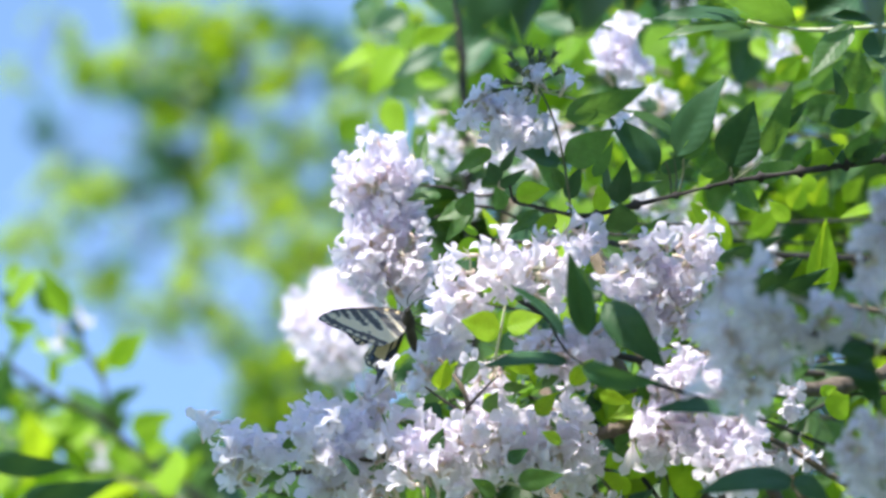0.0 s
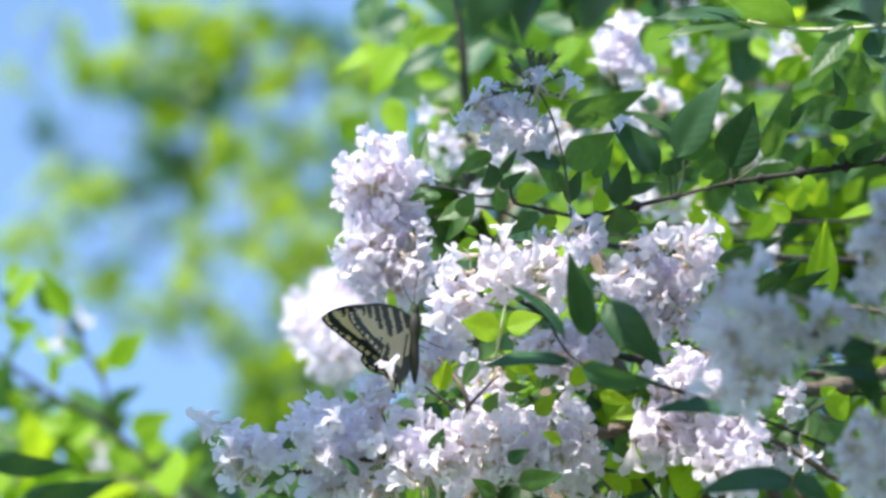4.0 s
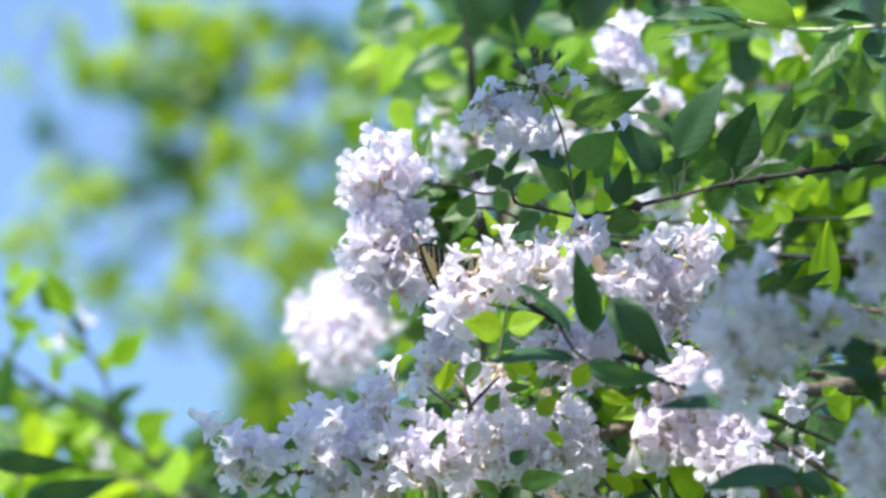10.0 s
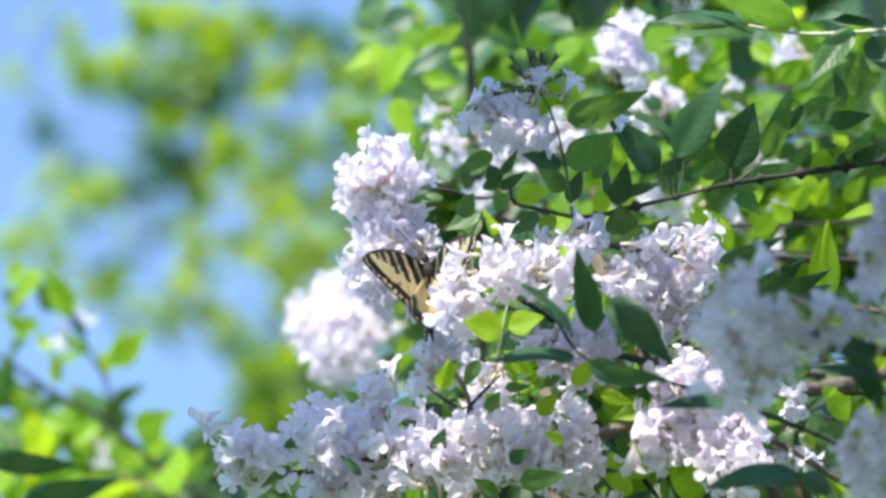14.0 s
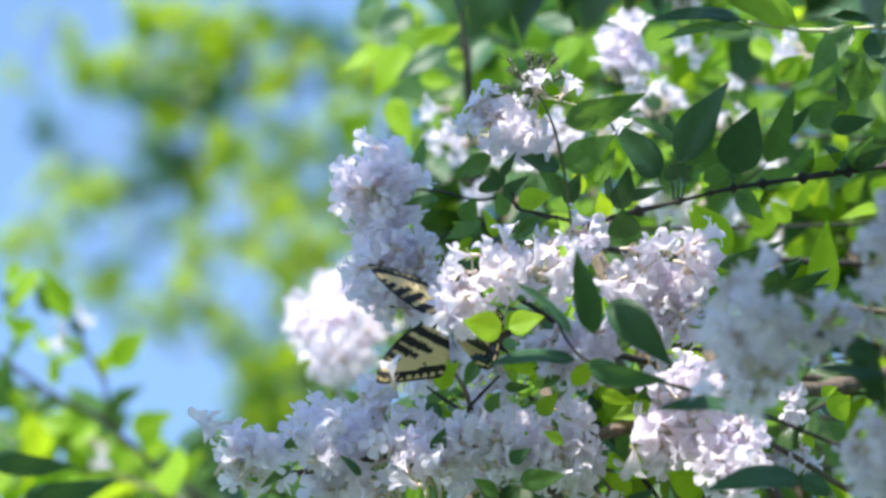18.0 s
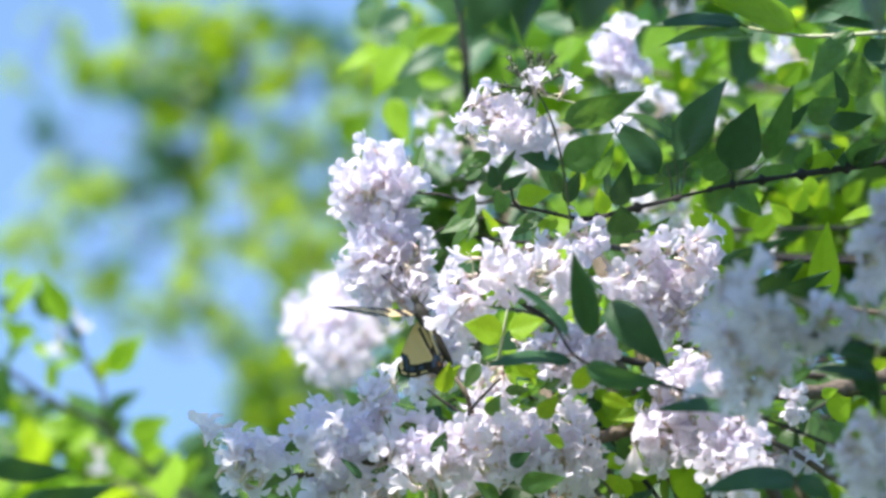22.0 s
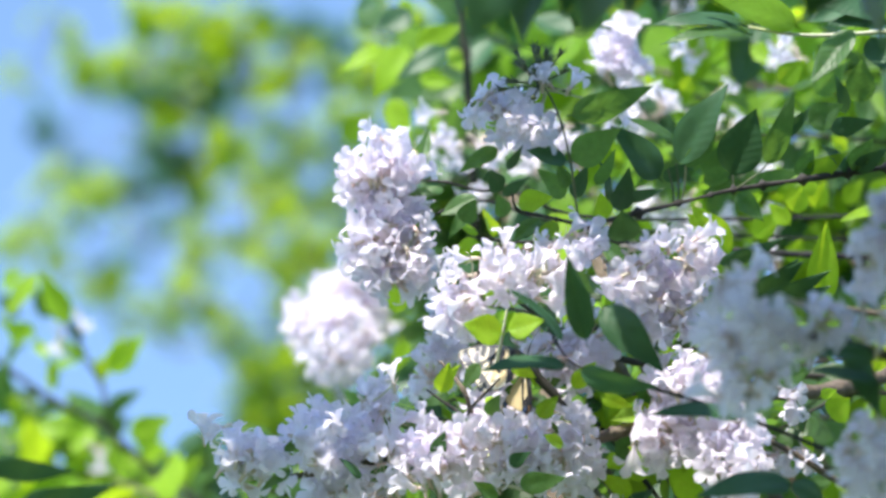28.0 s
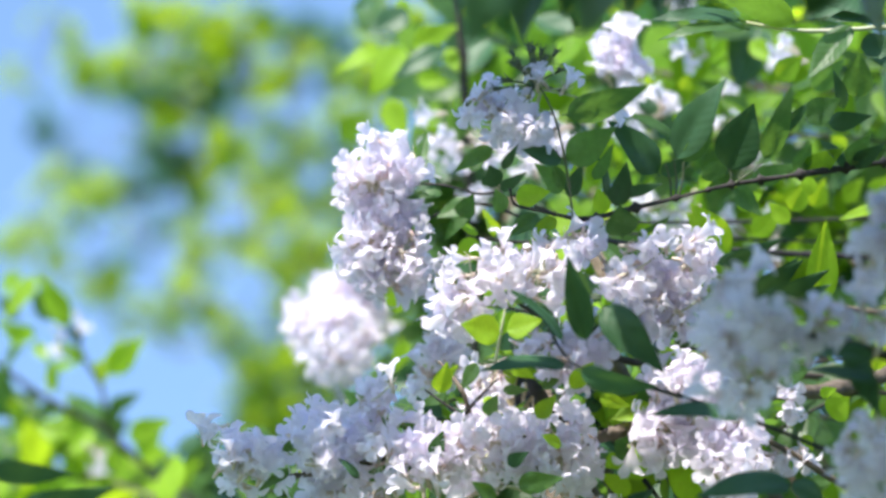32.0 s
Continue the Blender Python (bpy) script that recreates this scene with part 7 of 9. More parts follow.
    walk(butterfly, [
        (0.0, perch((-0.0142, -0.0300, 0.010), 95, 55, -60)),
        (0.12, perch((-0.0135, -0.0290, 0.010), 97, 50, -62)),
        (0.25, perch((-0.0118, -0.0252, 0.010), 101, 18, -66)),
        (0.4, perch((-0.0127, -0.0252, 0.010), 100, 15, -65)),
        (0.5, perch((-0.0116, -0.0282, 0.020), 125, -20, -35)),
        (0.6, perch((-0.0076, -0.0294, 0.020), 118, 0, -60)),
        (0.8, perch((-0.0045, -0.0292, 0.010), 118, 0, -60)),
        (0.9, perch((-0.0038, -0.0285, 0.010), 118, 0, -60)),
        (1.0, perch((-0.0110, -0.0333, 0.010), 95, 55, -60)),
        (1.2, perch((-0.0092, -0.0341, 0.020), 110, 0, -60)),
        (1.5, perch((-0.0140, -0.0353, 0.020), 100, -10, -50)),
        (1.8, perch((-0.0140, -0.0353, 0.020), 78, 30, -65)),
        (1.95, perch((-0.0109, -0.0357, 0.020), 72, 50, -70)),
        (2.1, perch((-0.0092, -0.0348, 0.020), 75, 50, -70)),
        (2.3, perch((-0.0057, -0.0317, 0.020), 95, 10, -75)),
        (2.5, perch((-0.0045, -0.0301, 0.020), 104, 0, -76)),
        (2.8, perch((-0.0028, -0.0286, 0.020), 110, 0, -74)),
        (3.0, perch((-0.0076, -0.0282, 0.020), 122, 0, -74)),
        (3.3, perch((-0.0057, -0.0305, 0.020), 120, 0, -74)),
        (3.5, perch((-0.0092, -0.0329, 0.020), 100, -10, -72)),
        (5.5, perch((-0.0137, -0.0252, 0.010), 90, 0, -15)),
        (5.7, perch((-0.0108, -0.0221, 0.010), 92, 0, 0)),
        (6.0, perch((0.0005, -0.0200, -0.008), 88, 0, 0)),
        (6.2, perch((-0.0061, -0.0252, 0.010), 100, 0, 0)),
        (6.5, perch((-0.0075, -0.0238, 0.010), 98, 0, 0)),
        (6.8, perch((-0.0085, -0.0115, 0.010), 92, -10, 5)),
        (7.0, perch((-0.0080, -0.0097, 0.010), 98, -20, 0)),
        (7.2, perch((-0.0085, -0.0092, 0.010), 92, -10, 5)),
        (7.5, perch((-0.0085, -0.0045, 0.010), 95, -10, 0)),
        (7.8, perch((-0.0018, -0.0125, 0.008), 90, 0, 0)),
        (8.0, perch((-0.0018, -0.0125, 0.008), 90, 0, 0)),
        (8.3, perch((-0.0018, -0.0125, 0.008), 90, 0, 0)),
        (8.6, perch((0.0049, -0.0139, 0.010), 82, -10, 0)),
        (9.0, perch((0.0066, -0.0134, 0.010), 82, -10, 0)),
        (9.7, perch((0.0066, -0.0120, 0.010), 85, -15, 0)),
        (10.0, perch((0.0066, -0.0115, 0.010), 85, -15, 0)),
        (10.3, perch((0.0132, -0.0068, 0.010), 90, -20, 0)),
        (10.6, perch((0.0144, 0.0026, 0.010), 92, -30, 0)),
        (11.0, perch((0.0002, -0.0073, 0.010), 90, 0, 0)),
        (11.3, perch((0.0007, -0.0073, 0.010), 90, 0, 0)),
        (11.6, perch((-0.0038, -0.0163, 0.010), 85, -10, 0)),
        (12.0, perch((-0.0045, -0.0092, 0.010), 90, 0, 0)),
        (12.3, perch((-0.0064, -0.0163, 0.010), 90, 0, 0)),
        (12.6, perch((-0.0064, -0.0186, 0.010), 78, 0, 0)),
        (13.0, perch((-0.0033, -0.0100, 0.004), 112, 0, 0)),
        (13.3, perch((-0.0064, -0.0186, 0.010), 112, 0, 0)),
        (13.6, perch((-0.0111, -0.0167, 0.010), 118, 0, 0)),
        (14.0, perch((-0.0057, -0.0104, 0.010), 105, 0, 0)),
        (14.2, perch((-0.0064, -0.0186, 0.010), 120, 0, 0)),
        (14.5, perch((-0.0092, -0.0167, 0.010), 127, 0, 0)),
        (16.5, perch((-0.0132, -0.0163, 0.010), 105, -10, 0)),
        (16.8, perch((-0.0040, -0.0285, -0.012), 145, -15, 0)),
        (17.0, perch((-0.0035, -0.0285, -0.012), 145, -15, 0)),
        (17.5, perch((-0.0030, -0.0290, -0.012), 145, -15, 0)),
        (17.8, perch((-0.0010, -0.0292, -0.012), 145, -15, 0)),
        (18.0, perch((0.0012, -0.0295, -0.012), 145, -15, 0)),
        (18.2, perch((-0.0152, -0.0318, 0.025), 130, -15, -25)),
        (18.5, perch((-0.0220, -0.0278, -0.005), 92, 0, -70)),
        (18.8, perch((-0.0068, -0.0313, -0.005), 112, 0, -60)),
        (19.0, perch((-0.0037, -0.0337, -0.005), 110, 0, -60)),
        (19.2, perch((-0.0079, -0.0353, -0.005), 80, 0, -70)),
        (19.5, perch((-0.0161, -0.0313, -0.005), 110, -20, -40)),
        (19.8, perch((-0.0154, -0.0348, -0.005), 120, -30, -35)),
        (20.0, perch((-0.0098, -0.0311, -0.005), 118, 45, -60)),
        (20.2, perch((-0.0103, -0.0316, -0.005), 118, 45, -60)),
        (20.5, perch((-0.0131, -0.0325, -0.005), 95, -10, -55)),
        (20.8, perch((-0.0168, -0.0260, -0.005), 82, 0, -80)),
        (21.0, perch((-0.0168, -0.0231, -0.005), 80, 0, -82)),
        (21.2, perch((-0.0164, -0.0260, -0.005), 84, 0, -80)),
        (21.5, perch((-0.0108, -0.0297, -0.005), 112, 45, -60)),
        (21.8, perch((-0.0079, -0.0274, -0.005), 115, 0, -60)),
        (22.0, perch((-0.0084, -0.0269, -0.005), 117, 0, -60)),
        (22.2, perch((-0.0161, -0.0337, -0.005), 112, 0, -60)),
        (22.5, perch((-0.0185, -0.0348, -0.005), 95, 15, -60)),
        (22.8, perch((-0.0145, -0.0325, -0.005), 82, 55, -75)),
        (23.0, perch((-0.0150, -0.0325, -0.005), 82, 55, -75)),
        (23.6, perch((-0.0145, -0.0330, -0.005), 82, 55, -75)),
        (24.0, perch((-0.0140, -0.0334, -0.005), 80, 55, -75)),
        (24.5, perch((-0.0140, -0.0330, -0.005), 78, 55, -75)),
        (24.7, perch((-0.0126, -0.0353, -0.005), 100, 10, -60)),
        (25.0, perch((-0.0103, -0.0344, -0.005), 115, 0, -60)),
        (25.2, perch((-0.0138, -0.0320, -0.005), 112, 0, -60)),
        (25.3, perch((-0.0185, -0.0348, -0.005), 85, 10, -50)),
        (25.5, perch((-0.0346, -0.0334, 0.050), 85, 20, -60)),
        (26.5, perch((-0.0107, -0.0386, 0.070), 110, 0, -30)),
        (27.5, perch((0.0330, -0.0530, 0.050), 130, 0, -40)),
        (28.0, perch((0.0360, -0.0490, 0.014), 130, 0, -40)),
        (29.0, perch((0.0365, -0.0455, 0.018), 128, 0, -40)),
        (30.0, perch((0.0365, -0.0500, 0.020), 130, 0, -40)),
        (31.0, perch((0.0375, -0.0510, 0.022), 126, 0, -40)),
        (32.0, perch((0.0400, -0.0600, 0.050), 130, 0, -40)),
    ])
    walk(WINGS["fore_left"], [(0.0, aim(95, 55, -60, -1, (-0.72, 0.02, 0.55), (0.1, 0.6, 0.75))), (0.12, aim(97, 50, -62, -1, (-0.76, 0.15, 0.5), (0.1, 0.5, 0.8))), (0.20, between(aim(97, 50, -62, -1, (-0.76, 0.15, 0.5), (0.1, 0.5, 0.8)), pose(0, 0, 0, 0, 50))), (0.25, pose(0, 0, 0, 0, 50)), (0.4, pose(0, 0, 0, 0, 76)), (0.5, pose(0, 0, 0, 0, 82)), (0.55, between(pose(0, 0, 0, 0, 82), aim(118, 0, -60, -1, (-0.97, 0.16, 0.1), (0, 0.12, 0.98)))), (0.6, aim(118, 0, -60, -1, (-0.97, 0.16, 0.1), (0, 0.12, 0.98))), (0.8, aim(118, 0, -60, -1, (-0.97, 0.16, 0.1), (0, 0.12, 0.98))), (0.9, aim(118, 0, -60, -1, (-0.99, 0.07, 0.1), (0, 0.14, 0.98))), (1.0, aim(95, 55, -60, -1, (-0.72, 0.02, 0.55), (0.1, 0.6, 0.75))), (1.2, aim(110, 0, -60, -1, (-0.82, 0.5, 0.1), (0.08, 0.14, 0.98))), (1.35, between(aim(110, 0, -60, -1, (-0.82, 0.5, 0.1), (0.08, 0.14, 0.98)), pose(0, 0, 0, 0, 66))), (1.5, pose(0, 0, 0, 0, 66)), (1.8, pose(0, 0, 0, 0, 70)), (1.88, between(pose(0, 0, 0, 0, 70), aim(72, 50, -70, -1, (-0.88, 0.46, 0.15), (0.1, 0.35, 0.93)))), (1.95, aim(72, 50, -70, -1, (-0.88, 0.46, 0.15), (0.1, 0.35, 0.93))), (2.1, aim(75, 50, -70, -1, (-0.88, 0.46, 0.15), (0.1, 0.35, 0.93))), (2.20, between(aim(75, 50, -70, -1, (-0.88, 0.46, 0.15), (0.1, 0.35, 0.93)), pose(0, 0, 0, 0, 70))), (2.3, pose(0, 0, 0, 0, 70)), (2.5, pose(0, 0, 0, 0, 62)), (2.8, pose(0, 0, 0, 0, 52)), (3.0, pose(0, 0, 0, 0, 70)), (3.3, pose(0, 0, 0, 0, 68)), (3.5, pose(0, 0, 0, 0, 72)), (5.5, pose(0, 0, 0, 0, 74)), (5.7, pose(0, 0, 0, 0, 52)), (6.0, pose(0, 0, 0, 0, 76)), (6.2, pose(0, 0, 0, 0, 36)), (6.5, pose(0, 0, 0, 0, 42)), (6.8, pose(0, 0, 0, 0, 84)), (7.0, pose(0, 0, 0, 0, 68)), (7.2, pose(0, 0, 0, 0, 84)), (7.5, pose(0, 0, 0, 0, 66)), (7.8, aim(90, 0, 0, -1, (-0.36, 0.1, -0.93), (0.15, 0.8, 0.55))), (8.0, aim(90, 0, 0, -1, (-0.36, 0.1, -0.93), (0.15, 0.8, 0.55))), (8.3, aim(90, 0, 0, -1, (-0.36, 0.1, -0.93), (0.15, 0.8, 0.55))), (8.6, pose(0, 0, 0, 0, 66)), (9.0, pose(0, 0, 0, 0, 64)), (9.7, pose(0, 0, 0, 0, 64)), (10.0, pose(0, 0, 0, 0, 62)), (10.3, pose(0, 0, 0, 0, 60)), (10.6, pose(0, 0, 0, 0, 62)), (11.0, aim(90, 0, 0, -1, (-0.45, 0.25, -0.85), (0.3, 0.8, 0.55))), (11.3, aim(90, 0, 0, -1, (-0.45, 0.25, -0.85), (0.3, 0.8, 0.55))), (11.6, pose(0, 0, 0, 0, 25)), (12.0, aim(90, 0, 0, -1, (-0.68, 0.14, -0.7), (0.15, 0.8, 0.55))), (12.3, pose(0, 0, 0, 0, 70)), (12.6, pose(0, 0, 0, 0, 15)), (13.0, aim(112, 0, 0, -1, (-0.9, 0.18, -0.4), (0.15, 0.5, 0.85))), (13.3, pose(0, 0, 0, 0, 18)), (13.6, pose(0, 0, 0, 0, 2)), (14.0, aim(105, 0, 0, -1, (-0.68, 0.14, -0.7), (0.15, 0.8, 0.55))), (14.2, pose(0, 0, 0, 0, 5)), (14.5, pose(0, 0, 0, 0, 5)), (16.5, pose(0, 0, 0, 0, 45)), (16.8, aim(145, -15, 0, -1, (-0.70, -0.64, -0.3), (-0.66, 0.72, -0.1))), (17.0, aim(145, -15, 0, -1, (-0.70, -0.64, -0.3), (-0.66, 0.72, -0.1))), (17.5, aim(145, -15, 0, -1, (-0.70, -0.64, -0.3), (-0.66, 0.72, -0.1))), (17.8, aim(145, -15, 0, -1, (-0.70, -0.64, -0.3), (-0.66, 0.72, -0.1))), (18.0, aim(145, -15, 0, -1, (-0.70, -0.64, -0.3), (-0.66, 0.72, -0.1))), (18.2, pose(0, 0, 0, 0, 40)), (18.5, pose(0, 0, 0, 0, 74)), (18.65, between(pose(0, 0, 0, 0, 74), aim(112, 0, -60, -1, (-0.82, 0.5, 0.1), (0.08, 0.14, 0.98)))), (18.8, aim(112, 0, -60, -1, (-0.82, 0.5, 0.1), (0.08, 0.14, 0.98))), (19.0, aim(110, 0, -60, -1, (-0.82, 0.5, 0.1), (0.08, 0.14, 0.98))), (19.2, aim(80, 0, -70, -1, (-0.78, 0.62, 0.12), (0.15, 0.4, 0.9))), (19.5, pose(0, 0, 0, 0, 70)), (19.8, pose(0, 0, 0, 0, 62)), (19.90, between(pose(0, 0, 0, 0, 62), aim(118, 45, -60, -1, (-0.8, 0.55, 0.1), (0.1, 0.34, 0.92)))), (20.0, aim(118, 45, -60, -1, (-0.8, 0.55, 0.1), (0.1, 0.34, 0.92))), (20.2, aim(118, 45, -60, -1, (-0.8, 0.55, 0.1), (0.1, 0.34, 0.92))), (20.35, between(aim(118, 45, -60, -1, (-0.8, 0.55, 0.1), (0.1, 0.34, 0.92)), pose(0, 0, 0, 0, 80))), (20.5, pose(0, 0, 0, 0, 80)), (20.8, aim(82, 0, -80, -1, (-0.98, 0.12, 0.1), (0.1, 0.72, 0.68))), (21.0, aim(80, 0, -82, -1, (-0.98, 0.12, 0.1), (0.1, 0.72, 0.68))), (21.2, aim(84, 0, -80, -1, (-0.98, 0.12, 0.1), (0.1, 0.72, 0.68))), (21.35, between(pose(0, 0, 0, 0, 76), aim(112, 45, -60, -1, (-0.8, 0.55, 0.1), (0.1, 0.34, 0.92)))), (21.5, aim(112, 45, -60, -1, (-0.8, 0.55, 0.1), (0.1, 0.34, 0.92))), (21.8, aim(115, 0, -60, -1, (-0.99, 0.07, 0.1), (0, 0.14, 0.98))), (22.0, aim(117, 0, -60, -1, (-0.99, 0.07, 0.1), (0, 0.14, 0.98))), (22.2, aim(112, 0, -60, -1, (-0.82, 0.5, 0.1), (0.08, 0.14, 0.98))), (22.35, between(aim(112, 0, -60, -1, (-0.82, 0.5, 0.1), (0.08, 0.14, 0.98)), pose(0, 0, 0, 0, 80))), (22.5, pose(0, 0, 0, 0, 80)), (22.65, between(pose(0, 0, 0, 0, 80), aim(82, 55, -75, -1, (-0.95, 0.02, 0.3), (0.05, 0.4, 0.9)))), (22.8, aim(82, 55, -75, -1, (-0.95, 0.02, 0.3), (0.05, 0.4, 0.9))), (23.0, aim(82, 55, -75, -1, (-0.95, 0.02, 0.3), (0.05, 0.4, 0.9))), (23.6, aim(82, 55, -75, -1, (-0.95, 0.02, 0.3), (0.05, 0.4, 0.9))), (24.0, aim(80, 55, -75, -1, (-0.95, 0.02, 0.3), (0.05, 0.4, 0.9))), (24.5, aim(78, 55, -75, -1, (-0.95, 0.02, 0.3), (0.05, 0.4, 0.9))), (24.60, between(aim(78, 55, -75, -1, (-0.95, 0.02, 0.3), (0.05, 0.4, 0.9)), pose(0, 0, 0, 0, 82))), (24.7, pose(0, 0, 0, 0, 82)), (24.85, between(pose(0, 0, 0, 0, 82), aim(115, 0, -60, -1, (-0.92, 0.38, 0.1), (0, -0.2, 0.97)))), (25.0, aim(115, 0, -60, -1, (-0.92, 0.38, 0.1), (0, -0.2, 0.97))), (25.2, aim(112, 0, -60, -1, (-0.97, 0.16, 0.1), (0, 0.12, 0.98))), (25.25, between(aim(112, 0, -60, -1, (-0.97, 0.16, 0.1), (0, 0.12, 0.98)), pose(0, 0, 0, 0, 50))), (25.3, pose(0, 0, 0, 0, 50)), (25.5, pose(0, 0, 0, 0, 70)), (26.5, pose(0, 0, 0, 0, 70)), (27.0, between(pose(0, 0, 0, 0, 70), aim(130, 0, -40, -1, (-0.66, 0.1, 0.62), (0.2, 0.8, 0.5)))), (27.5, aim(130, 0, -40, -1, (-0.66, 0.1, 0.62), (0.2, 0.8, 0.5))), (28.0, aim(130, 0, -40, -1, (-0.66, 0.1, 0.62), (0.2, 0.8, 0.5))), (29.0, aim(128, 0, -40, -1, (-0.66, 0.1, 0.62), (0.2, 0.8, 0.5))), (30.0, aim(130, 0, -40, -1, (-0.66, 0.1, 0.62), (0.2, 0.8, 0.5))), (31.0, aim(126, 0, -40, -1, (-0.66, 0.1, 0.62), (0.2, 0.8, 0.5))), (32.0, aim(130, 0, -40, -1, (-0.66, 0.1, 0.62), (0.2, 0.8, 0.5)))])
